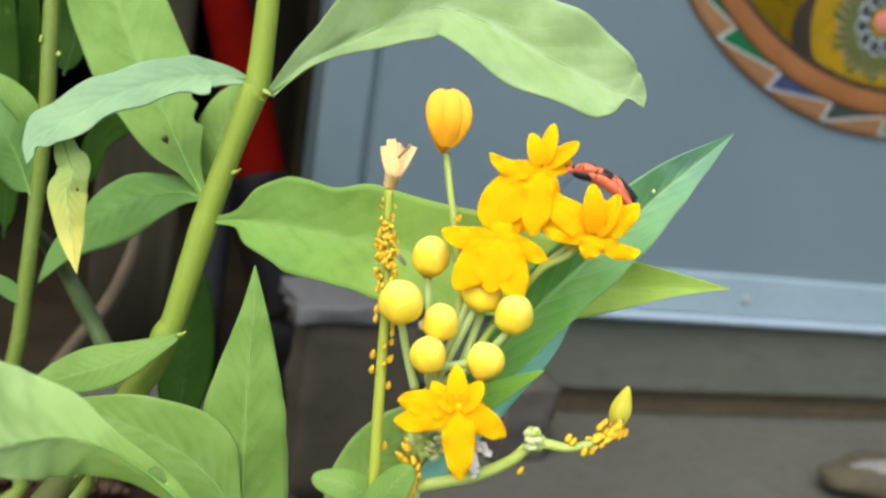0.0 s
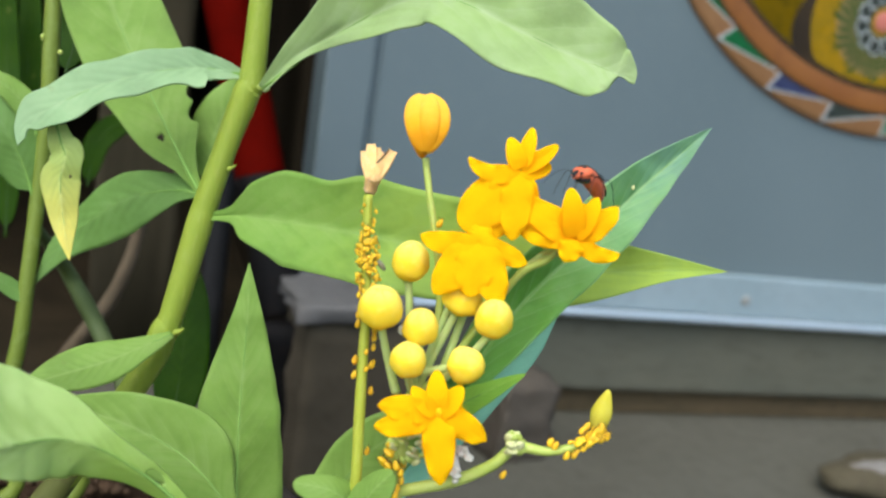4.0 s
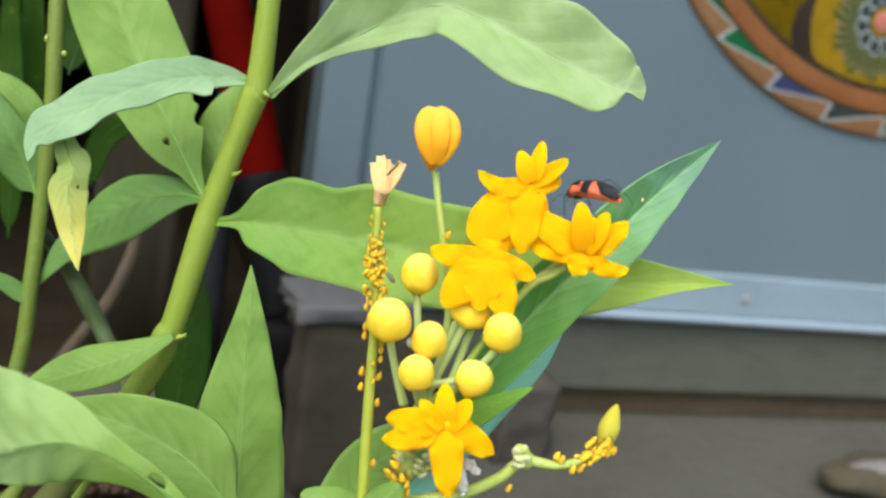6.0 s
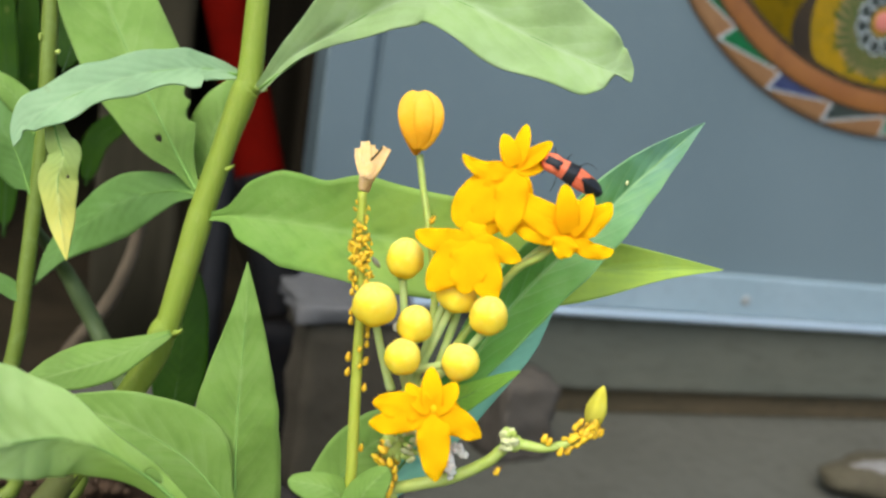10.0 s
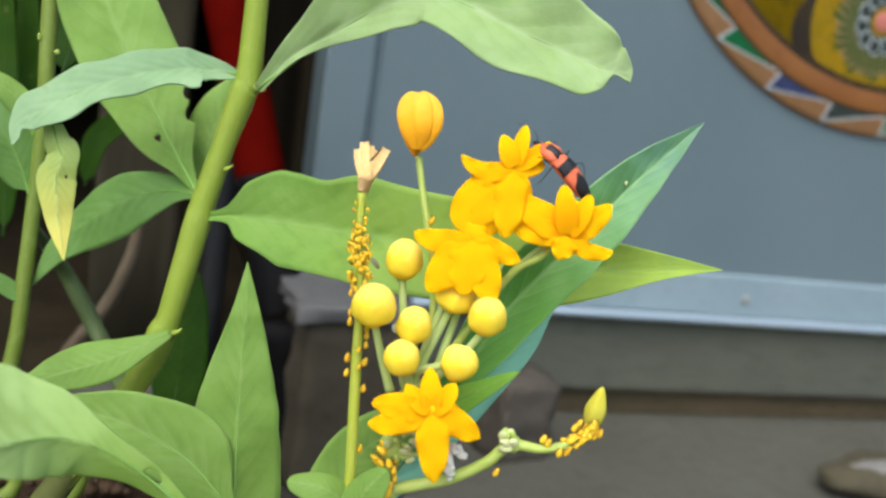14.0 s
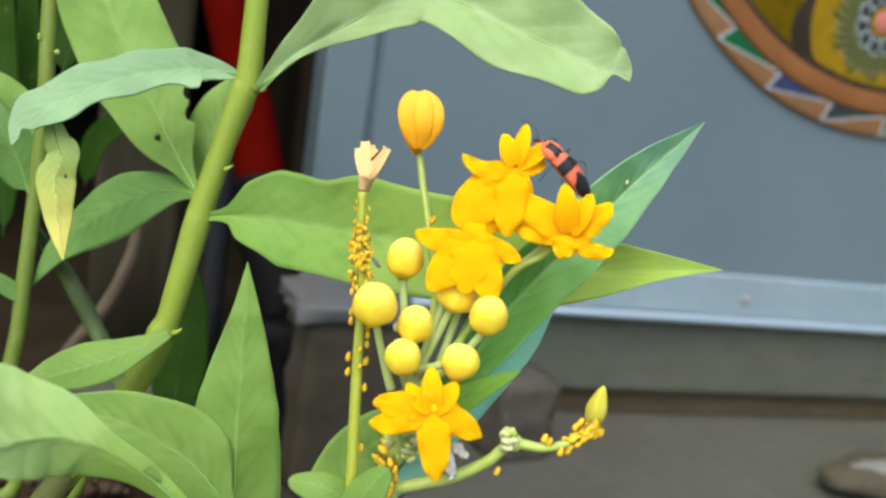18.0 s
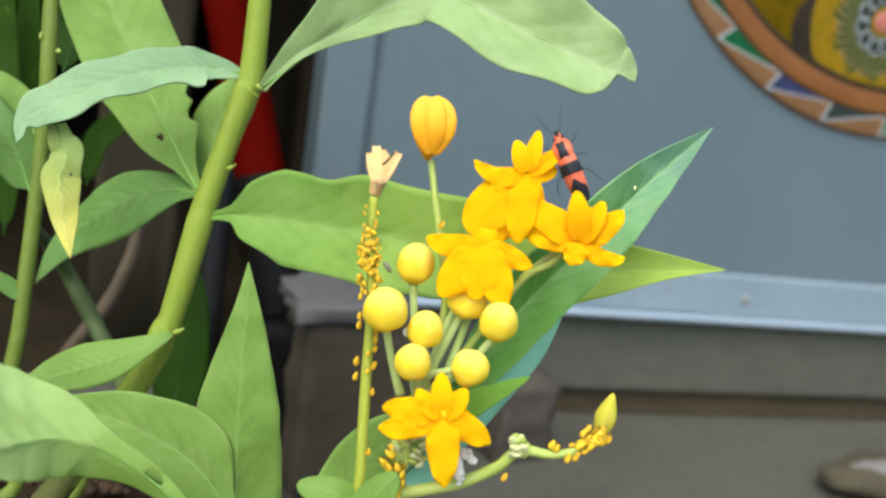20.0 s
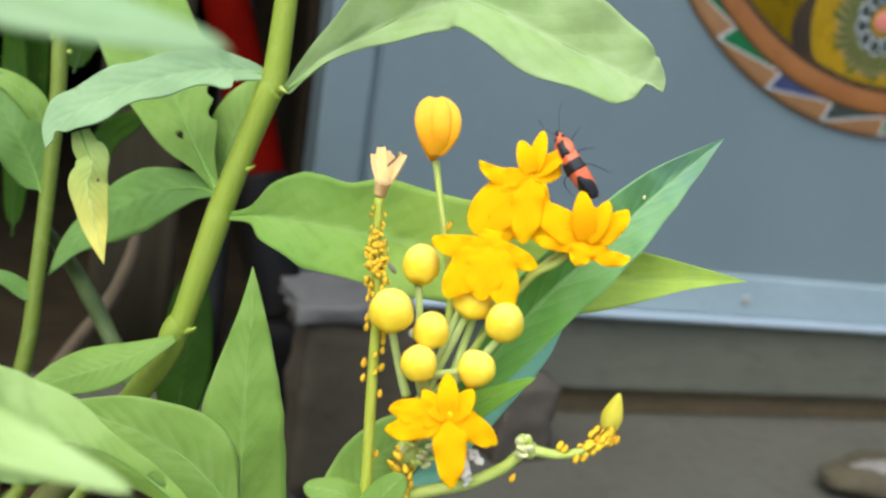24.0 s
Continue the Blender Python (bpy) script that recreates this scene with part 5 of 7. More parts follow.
leaf_teal = leaf(bloom, LEAF_TEAL, [(-0.00597, 0.16071, 0.14580), (-0.00072, 0.16665, 0.15309), (0.00566, 0.17188, 0.16166), (0.01231, 0.17606, 0.17016), (0.01828, 0.17887, 0.17730), (0.02361, 0.18140, 0.18331)],
                 (0.00110, 0.00462, 0.00506, 0.00462, 0.00308, 0.00000), (0.00110, 0.00462, 0.00506, 0.00484, 0.00352, 0.00000), "teal underside of a leaf", 0.0004, facing=(0.2, -0.75, 0.6), fold=0.1, stalk=0.0, seed=1.9)
leaf(bloom, LEAF_FRESH, [(0.00031, 0.15866, 0.16237), (0.00510, 0.16005, 0.16793), (0.01059, 0.16012, 0.17238), (0.01701, 0.16023, 0.17693)], 0.00224, 0.00244, "small bright green leaf", 0.0004, facing=(0.0, -0.85, 0.5), rise=0.5, fall=1.0, fold=0.2, stalk=0.0)
leaf(bloom, LEAF, [(-0.01483, 0.15869, 0.13768), (-0.01385, 0.16080, 0.14615), (-0.00999, 0.16276, 0.15402), (-0.00446, 0.16414, 0.15955), (0.00035, 0.16497, 0.16289)], 0.00551, 0.00551, "green leaf behind the stalk", 0.0005, facing=(0.0, -0.95, 0.2), rise=0.45, fall=0.5, seed=2.2)
leaf(bloom, LEAF, [(-0.00554, 0.14503, 0.14490), (-0.00758, 0.14469, 0.15182), (-0.00661, 0.14404, 0.15748), (-0.00336, 0.14463, 0.16193)], 0.0032, 0.0036, "bright young leaf", 0.0005, facing=(-0.2, -0.8, 0.5), rise=0.45, fall=0.62, fold=0.35, n=40)
leaf(bloom, LEAF, [(-0.00579, 0.14793, 0.14416), (-0.00891, 0.14770, 0.15149), (-0.01348, 0.14664, 0.15551), (-0.01995, 0.14581, 0.15632)], 0.0034, 0.0030, "bright young leaf", 0.0005, facing=(0.1, -0.7, 0.7), rise=0.45, fall=0.6, fold=0.35, n=40)

# ---- aphids ----
def aphid_body():
    bm = blob((0, 0, 0), 0.00052, 0.00045, 0.0008, None, 10, 8, lambda h, w: 1.0 - 0.28 * h)
    me = bpy.data.meshes.new("aphid")
    bm.to_mesh(me)
    bm.free()
    me.polygons.foreach_set("use_smooth", [True] * len(me.polygons))
    me.materials.append(APHID)
    return me


def aphid_leg(s, z):
    bm = tube([(s * 0.0003, 0.0001, z), (s * 0.0006, -0.0001, z * 1.6), (s * 0.00075, 0.0004, z * 2.1)], (0.00006, 0.000045), 5, 4)
    me = bpy.data.meshes.new("leg")
    bm.to_mesh(me)
    bm.free()
    me.materials.append(APHID_LEG)
    return me


first_aphid = new("aphid", aphid_body())
tagged(first_aphid, "tiny yellow-orange aphid clinging to the milkweed stem", "aphid", "aphids on the milkweed")
for s in (-1, 1):
    for z in (-0.00015, 0.0001, 0.0004):
        new("leg", aphid_leg(s, z)).parent = first_aphid
aphids = [first_aphid]
rng = random.Random(21)


def settle(q, side, along, scale, spin):
    """Seat an aphid at a place on the stem, its back to the side given."""
    z = (Vector(along) + Vector((rng.uniform(-spin, spin), 0, rng.uniform(-spin, spin)))).normalized()
    y = -Vector(side)
    y = (y - z * y.dot(z)).normalized()
    x = y.cross(z)
    m = Matrix((x, y, z)).transposed().to_4x4()
    m.translation = q
    if len(aphids) == 1 and not first_aphid.get("seated"):
        first_aphid["seated"] = 1
        first_aphid.matrix_basis = m
        ob = first_aphid
    else:
        ob = copy_thing(first_aphid, m)
        aphids.append(ob)
    ob.scale = (scale, scale, scale)


def colony(line, u0, u1, count, radius, spin, big=1.0):
    for k in range(count):
        u = rng.uniform(u0, u1)
        c = curve_point(line, u)
        t = (curve_point(line, min(1, u + 0.02)) - curve_point(line, max(0, u - 0.02))).normalized()
        a = rng.uniform(-1.9, 1.9)
        side = t.cross(Vector((0, 1, 0))).normalized() * math.sin(a) + Vector((0, -1, 0.2)) * math.cos(a)
        side = (side - t * side.dot(t)).normalized()
        settle(c + side * (radius + 0.00034), side, t, rng.uniform(0.75, 1.1) * big, spin)


colony(aphid_line, 0.71, 0.9, 44, 0.00095, 0.9, 0.74)
colony(aphid_line, 0.80, 0.965, 12, 0.0009, 0.7, 0.6)
colony(aphid_line, 0.73, 0.86, 46, 0.0015, 1.2, 0.72)
for u, s, big in ((0.645, -1, 1.0), (0.62, -1, 1.05), (0.61, 1, 1.0), (0.59, 1, 0.95), (0.565, 1, 0.9), (0.555, 0.1, 0.7), (0.525, -1, 1.15), (0.52, 1, 1.1), (0.485, -1, 1.0), (0.45, 1, 1.0),
                  (0.51, 0.15, 0.7), (0.285, 1, 1.0), (0.70, -1, 0.9), (0.69, 1, 0.9)):
    c = curve_point(aphid_line, u)
    side = Vector((s, -0.35, 0)).normalized()
    settle(c + side * 0.0016, side, (0.2, 0, 1), big, 0.3)
low_line = [(-0.00371, 0.14981, 0.15375), (-0.00350, 0.15071, 0.15736), (-0.00376, 0.15115, 0.16036), (-0.00576, 0.15130, 0.16178)]
colony(low_line, 0.0, 1.0, 40, 0.0012, 0.35, 1.15)
colony(bent_line, 0.70, 0.93, 26, 0.0007, 0.5, 1.0)
for q, side in (((0.02191, 0.14934, 0.16963), (0, -0.4, 1)), ((0.02276, 0.14923, 0.16919), (0.3, -0.4, 1)), ((0.02690, 0.15002, 0.17237), (-0.6, -0.4, 0.6)), ((0.02755, 0.15021, 0.17313), (-0.6, -0.4, 0.6)), ((0.01504, 0.14981, 0.16202), (0, -0.4, -1)), ((0.03034, 0.14980, 0.17149), (0.6, -0.4, -0.6)), ((0.03123, 0.14993, 0.17200), (0.6, -0.4, -0.6)), ((0.02492, 0.14889, 0.16783), (0, -0.4, -1)), ((0.02622, 0.14899, 0.16822), (0, -0.4, -1)),
                ((-0.00271, 0.16120, 0.20149), (1, -0.4, 0.1))):
    settle(Vector(q), Vector(side).normalized(), (0.3, 0, 1), 1.1, 0.3)
grub = part("aphid", blob((-0.01119, 0.15830, 0.19316), 0.0006, 0.0005, 0.0012, turned((-0.8, -0.1, 0.9)), 12, 8), APHID_GREY)
tagged(grub, "dull grey-green larger aphid among the yellow ones", "aphid", "aphids on the milkweed")
aphids.append(grub)

# ---- milkweed bug: head along +x, back along +z ----
bug = thing("milkweed_bug", (0, 0, 0), "orange-red and black milkweed bug on an orange flower", "insect")


part("abdomen", blob((-0.0012, 0, -0.0006), 0.0056, 0.0019, 0.0013, None, 20, 12), BUG_RED, bug)
part("pronotum", blob((0.0036, 0, 0.0001), 0.0022, 0.0019, 0.0012, None, 20, 12, lambda h, w: 1 - 0.18 * math.cos(w)), BUG_RED, bug, "orange-red shoulder shield")
part("pronotum_patch", blob((0.0032, 0, 0.00056), 0.0019, 0.0012, 0.00092, None, 16, 10, lambda h, w: 1 - 0.12 * math.cos(4 * w)), BUG_BLACK, bug, "black patch on the shoulder shield")
part("head", blob((0.0057, 0, -0.0001), 0.0011, 0.0008, 0.0008, None, 16, 10, lambda h, w: 1 - 0.15 * math.cos(w)), BUG_RED, bug)
part("head_patch", blob((0.0060, 0, 0.0001), 0.0009, 0.0005, 0.0007, None, 12, 8), BUG_BLACK, bug, "black stripe down the head")
for s in (-1, 1):
    part("eye", blob((0.0054, s * 0.0008, 0.0002), 0.00035, 0.0003, 0.00035, None, 10, 8), BUG_BLACK, bug)


def wing_plate(x0, x1, wide0, wide1, lift, mat_, name, label="", shape=None):
    """A piece of the folded wing covers from x0 back to x1, arched over the body."""
    bm = bmesh.new()
    rows = []
    for i in range(9):
        u = i / 8
        x = x0 + (x1 - x0) * u
        hw = (wide0 + (wide1 - wide0) * u) * (shape(u) if shape else 1.0)
        row = []
        for j in range(-6, 7):
            v = j / 6
            row.append(bm.verts.new((x, v * hw, lift + 0.0009 * (1 - v * v) - 0.0003 * abs(v))))
        rows.append(row)
    for a, b in zip(rows, rows[1:]):
        for j in range(12):
            bm.faces.new((a[j], a[j + 1], b[j + 1], b[j]))
    geom = bmesh.ops.extrude_face_region(bm, geom=bm.faces[:])
    bmesh.ops.translate(bm, verts=[g for g in geom["geom"] if isinstance(g, bmesh.types.BMVert)], vec=(0, 0, -0.0002))
    bmesh.ops.recalc_face_normals(bm, faces=bm.faces)
    return part(name, bm, mat_, bug, label)


wing_plate(0.0024, -0.0050, 0.0017, 0.0016, 0.0003, BUG_RED, "wing_cover", "orange-red wing covers", lambda u: 1 + 0.16 * math.sin(math.pi * u))
wing_plate(0.0007, -0.0013, 0.0019, 0.0021, 0.00042, BUG_BLACK, "wing_band", "black band across the wings")
wing_plate(-0.0023, -0.0068, 0.0016, 0.0016, 0.0005, BUG_BLACK, "wing_tip", "black folded wing membrane", lambda u: 0.42 + 0.58 * math.sin(math.pi * (0.02 + 0.9 * u ** 0.75)) if u < 0.98 else 0.3)
for s in (-1, 1):
    for x, reach, back in ((0.0034, 0.0028, 0.0022), (0.0016, 0.0034, -0.0006), (-0.0004, 0.0038, -0.0040)):
        part("leg", tube([(x, s * 0.0011, -0.0008), (x + back * 0.35, s * (0.0011 + reach * 0.55), 0.0002), (x + back * 0.8, s * (0.001 + reach * 0.8), -0.0022), (x + back, s * (0.001 + reach * 0.9), -0.0042)],
                         (0.0001, 0.00008, 0.00006, 0.00004), 14, 7), BUG_BLACK, bug)
    part("antenna", tube([(0.0063, s * 0.0004, 0.0002), (0.0078, s * 0.0014, 0.0012), (0.0098, s * 0.0022, 0.0012), (0.0112, s * 0.0030, 0.0002)], (0.00005, 0.000042, 0.00005, 0.00004), 16, 7), BUG_BLACK, bug)

part("breast", blob((0.0026, 0, -0.00095), 0.0024, 0.0014, 0.0009, None, 16, 10), BUG_BLACK, bug, "black underside of the thorax")
for ob in bug.children:
    for v in ob.data.vertices:
        v.co.y *= 0.93
        v.co.z -= 42 * v.co.x ** 2

# ---- wind and bug ----
def motions():
    stalk = [
        (0, pose(-0.02668, 0.15035, 0.09142, -0.001, 0.626, -0.156)),
        (0.1, pose(-0.02802, 0.14964, 0.08854, -0.000, 0.370, -0.092)),
        (0.2, pose(-0.02423, 0.14926, 0.08706, -0.001, 1.214, -0.303)),
        (0.3, pose(-0.02287, 0.14985, 0.08942, -0.001, 1.239, -0.309)),
        (0.4, pose(-0.02673, 0.14981, 0.08926, -0.000, 0.540, -0.135)),
        (0.5, pose(-0.02990, 0.14932, 0.08726, -0.000, 0.263, -0.066)),
        (0.6, pose(-0.02650, 0.14996, 0.08986, -0.000, 0.525, -0.131)),
        (0.7, pose(-0.02506, 0.15062, 0.09252, -0.001, 0.538, -0.134)),
        (0.8, pose(-0.02993, 0.14995, 0.08979, 0.000, -0.103, 0.026)),
        (0.9, pose(-0.02891, 0.14931, 0.08721, -0.000, 0.331, -0.083)),
        (1, pose(-0.02539, 0.14974, 0.08896, -0.000, -0.118, 0.029)),
        (1.2, pose(-0.03028, 0.14991, 0.08965, 0.000, -0.155, 0.039)),
        (1.3, pose(-0.02723, 0.14978, 0.08912, -0.000, 0.461, -0.115)),
        (1.5, pose(-0.03051, 0.15011, 0.09042, -0.000, 0.011, -0.003)),
        (1.7, pose(-0.02755, 0.14994, 0.08976, -0.000, 0.340, -0.085)),
        (1.8, pose(-0.02979, 0.15035, 0.09141, 0.000, -0.232, 0.058)),
        (2, pose(-0.02804, 0.14972, 0.08890, -0.000, -0.422, 0.105)),
        (2.2, pose(-0.02989, 0.15019, 0.09075, 0.000, -0.187, 0.047)),
        (2.3, pose(-0.02915, 0.14998, 0.08991, -0.000, 0.029, -0.007)),
        (2.5, pose(-0.03003, 0.15011, 0.09046, -0.000, 0.015, -0.004)),
        (4.5, pose(-0.02849, 0.14995, 0.08980, -0.000, 0.207, -0.052)),
        (4.7, pose(-0.02795, 0.15003, 0.09014, -0.000, 0.228, -0.057)),
        (4.8, pose(-0.02756, 0.14985, 0.08939, -0.000, 0.373, -0.093)),
        (5, pose(-0.02763, 0.15007, 0.09029, -0.000, 0.431, -0.107)),
        (5.2, pose(-0.02756, 0.14989, 0.08957, -0.000, 0.356, -0.089)),
        (5.3, pose(-0.02695, 0.15018, 0.09074, -0.000, 0.358, -0.089)),
        (5.5, pose(-0.02907, 0.14971, 0.08887, -0.000, 0.402, -0.100)),
        (5.7, pose(-0.02805, 0.14986, 0.08944, -0.000, 0.278, -0.069)),
        (5.8, pose(-0.02853, 0.14993, 0.08972, -0.000, 0.163, -0.041)),
        (6, pose(-0.02821, 0.14957, 0.08827, -0.001, 0.674, -0.168)),
        (6.2, pose(-0.02782, 0.14954, 0.08814, -0.000, 0.444, -0.111)),
        (6.3, pose(-0.02862, 0.14982, 0.08928, -0.000, 0.188, -0.047)),
        (6.5, pose(-0.02778, 0.15008, 0.09034, -0.000, 0.258, -0.064)),
        (6.7, pose(-0.02891, 0.14976, 0.08902, -0.000, 0.159, -0.040)),
        (6.8, pose(-0.02784, 0.15028, 0.09113, -0.000, 0.155, -0.039)),
        (7, pose(-0.02934, 0.14986, 0.08944, -0.000, 0.011, -0.003)),
        (7.2, pose(-0.02870, 0.15020, 0.09080, -0.000, 0.028, -0.007)),
        (7.3, pose(-0.03008, 0.14987, 0.08948, 0.000, -0.101, 0.025)),
        (7.5, pose(-0.02894, 0.15013, 0.09048, -0.000, -0.002, 0.000)),
        (7.7, pose(-0.03007, 0.14992, 0.08966, 0.000, -0.117, 0.029)),
        (7.8, pose(-0.02905, 0.15020, 0.09080, -0.000, -0.036, 0.009)),
        (8, pose(-0.03017, 0.14997, 0.08989, -0.000, -0.215, 0.054)),
        (8.2, pose(-0.02899, 0.15010, 0.09041, -0.000, 0.011, -0.003)),
        (8.3, pose(-0.02998, 0.15006, 0.09023, 0.000, -0.154, 0.038)),
        (8.5, pose(-0.02930, 0.14993, 0.08971, -0.000, -0.185, 0.046)),
        (9, pose(-0.02987, 0.15007, 0.09028, -0.000, -0.223, 0.056)),
        (9.5, pose(-0.02951, 0.14993, 0.08971, -0.000, -0.128, 0.032)),
        (10, pose(-0.02984, 0.15004, 0.09016, -0.000, -0.019, 0.005)),
        (10.5, pose(-0.02934, 0.15001, 0.09003, -0.000, -0.104, 0.026)),
        (12.5, pose(-0.02962, 0.15004, 0.09016, -0.000, -0.097, 0.024)),
        (13, pose(-0.02964, 0.15005, 0.09019, -0.000, -0.108, 0.027)),
        (13.5, pose(-0.03003, 0.15005, 0.09020, -0.000, 0.110, -0.027)),
        (14, pose(-0.03000, 0.15000, 0.09000, 0.000, -0.000, 0.000)),
        (14.5, pose(-0.02976, 0.14999, 0.08996, -0.000, -0.110, 0.027)),
        (15, pose(-0.02977, 0.14998, 0.08994, -0.000, -0.110, 0.027)),
        (15.5, pose(-0.02963, 0.15006, 0.09025, -0.000, 0.025, -0.006)),
        (16, pose(-0.02994, 0.14999, 0.08997, -0.000, -0.070, 0.017)),
        (16.5, pose(-0.02951, 0.14999, 0.08996, -0.000, 0.009, -0.002)),
        (17, pose(-0.02969, 0.15000, 0.09002, -0.000, -0.056, 0.014)),
        (17.5, pose(-0.02965, 0.15000, 0.09000, -0.000, -0.037, 0.009)),
        (18, pose(-0.02971, 0.15004, 0.09014, -0.000, -0.080, 0.020)),
        (18.5, pose(-0.02906, 0.15012, 0.09050, -0.000, 0.040, -0.010)),
        (20.5, pose(-0.02877, 0.14992, 0.08969, -0.001, 0.588, -0.147)),
        (20.7, pose(-0.02726, 0.15001, 0.09006, -0.000, 0.365, -0.091)),
        (20.8, pose(-0.02686, 0.14989, 0.08958, -0.000, 0.485, -0.121)),
        (21, pose(-0.02595, 0.15021, 0.09088, -0.000, -0.184, 0.046)),
        (21.2, pose(-0.02891, 0.14976, 0.08902, -0.000, 0.159, -0.040)),
        (21.3, pose(-0.02854, 0.15028, 0.09112, -0.000, 0.026, -0.007)),
        (21.5, pose(-0.02983, 0.14969, 0.08875, -0.000, 0.221, -0.055)),
        (21.7, pose(-0.02870, 0.15018, 0.09071, -0.000, 0.036, -0.009)),
        (21.8, pose(-0.02960, 0.14980, 0.08920, -0.000, 0.014, -0.004)),
        (22, pose(-0.02871, 0.14987, 0.08947, -0.000, -0.414, 0.103)),
        (22.2, pose(-0.03015, 0.14987, 0.08946, 0.000, -0.112, 0.028)),
        (22.3, pose(-0.02968, 0.14977, 0.08909, -0.000, 0.011, -0.003)),
        (22.5, pose(-0.02940, 0.15011, 0.09045, -0.000, 0.023, -0.006)),
        (22.7, pose(-0.02923, 0.14993, 0.08971, -0.000, 0.034, -0.009)),
        (22.8, pose(-0.02905, 0.15015, 0.09062, -0.000, -0.020, 0.005)),
        (23, pose(-0.02902, 0.14977, 0.08907, -0.000, -0.287, 0.072)),
        (23.2, pose(-0.02662, 0.15047, 0.09191, -0.000, 0.306, -0.076)),
        (23.3, pose(-0.02688, 0.15017, 0.09071, -0.000, 0.373, -0.093)),
        (23.5, pose(-0.02774, 0.15011, 0.09045, -0.000, 0.449, -0.112)),
        (23.6, pose(-0.02822, 0.14967, 0.08867, -0.000, 0.320, -0.080)),
        (23.7, pose(-0.02721, 0.14985, 0.08940, -0.000, 0.437, -0.109)),
        (23.8, pose(-0.02452, 0.15003, 0.09014, -0.001, 0.864, -0.215)),
        (23.9, pose(-0.02535, 0.15010, 0.09040, -0.001, 0.685, -0.171)),
        (24, pose(-0.02734, 0.14991, 0.08965, -0.000, 0.214, -0.053)),
    ]
    stem = [
        (0, pose(-0.09476, 0.18009, 0.09036, -0.003, 1.095, -0.273)),
        (0.5, pose(-0.09463, 0.18002, 0.09009, -0.001, 0.642, -0.160)),
        (1, pose(-0.09454, 0.18000, 0.09000, -0.000, 0.368, -0.092)),
        (1.5, pose(-0.09451, 0.18000, 0.09001, -0.000, 0.291, -0.072)),
        (2, pose(-0.09444, 0.18001, 0.09004, -0.000, 0.136, -0.034)),
        (2.5, pose(-0.09440, 0.18000, 0.09000, 0.000, -0.000, 0.000)),
        (4.5, pose(-0.09435, 0.18011, 0.09046, -0.000, 0.458, -0.114)),
        (5, pose(-0.09498, 0.18006, 0.09023, -0.001, 0.564, -0.141)),
        (5.5, pose(-0.09444, 0.18009, 0.09036, -0.001, 0.659, -0.164)),
        (6, pose(-0.09459, 0.18000, 0.08998, -0.003, 1.112, -0.277)),
        (6.5, pose(-0.09462, 0.18004, 0.09015, -0.001, 0.668, -0.166)),
        (7, pose(-0.09471, 0.18011, 0.09042, -0.001, 0.721, -0.180)),
        (7.5, pose(-0.09475, 0.18007, 0.09028, -0.000, 0.338, -0.084)),
        (8, pose(-0.09466, 0.18004, 0.09015, -0.000, 0.192, -0.048)),
        (8.5, pose(-0.09456, 0.18002, 0.09010, -0.000, 0.079, -0.020)),
        (9, pose(-0.09440, 0.18000, 0.09000, 0.000, -0.000, 0.000)),
        (9.5, pose(-0.09447, 0.18002, 0.09009, -0.000, 0.057, -0.014)),
        (10, pose(-0.09411, 0.18000, 0.09002, -0.000, -0.027, 0.007)),
        (10.5, pose(-0.09458, 0.18006, 0.09022, -0.000, 0.306, -0.076)),
        (12.5, pose(-0.09464, 0.18006, 0.09023, -0.000, 0.228, -0.057)),
        (13, pose(-0.09455, 0.18004, 0.09015, -0.000, 0.128, -0.032)),
        (13.5, pose(-0.09455, 0.18004, 0.09015, -0.000, 0.128, -0.032)),
        (14, pose(-0.09440, 0.18000, 0.09000, 0.000, -0.000, 0.000)),
        (14.5, pose(-0.09440, 0.18000, 0.09000, 0.000, -0.000, 0.000)),
        (15, pose(-0.09448, 0.18001, 0.09006, -0.000, 0.071, -0.018)),
        (15.5, pose(-0.09426, 0.18003, 0.09012, -0.000, 0.050, -0.013)),
        (16, pose(-0.09444, 0.18004, 0.09018, -0.000, 0.089, -0.022)),
        (16.5, pose(-0.09420, 0.18004, 0.09015, -0.000, 0.122, -0.030)),
        (17, pose(-0.09413, 0.18005, 0.09021, -0.000, 0.078, -0.019)),
        (17.5, pose(-0.09426, 0.18004, 0.09016, -0.000, 0.096, -0.024)),
        (18, pose(-0.09440, 0.18000, 0.09000, 0.000, -0.000, 0.000)),
        (18.5, pose(-0.09440, 0.18007, 0.09030, -0.000, 0.113, -0.028)),
        (20.5, pose(-0.09395, 0.18009, 0.09035, -0.000, 0.099, -0.025)),
        (21, pose(-0.09424, 0.18011, 0.09046, -0.000, 0.394, -0.098)),
        (21.5, pose(-0.09465, 0.17999, 0.08995, -0.000, 0.372, -0.093)),
        (22, pose(-0.09453, 0.18002, 0.09007, -0.000, 0.291, -0.073)),
        (22.5, pose(-0.09400, 0.18001, 0.09006, -0.000, 0.040, -0.010)),
        (23, pose(-0.09409, 0.18010, 0.09041, -0.000, 0.229, -0.057)),
        (23.5, pose(-0.09460, 0.18024, 0.09097, -0.001, 0.635, -0.158)),
        (24, pose(-0.09436, 0.18067, 0.09268, -0.013, 2.420, -0.604)),
    ]
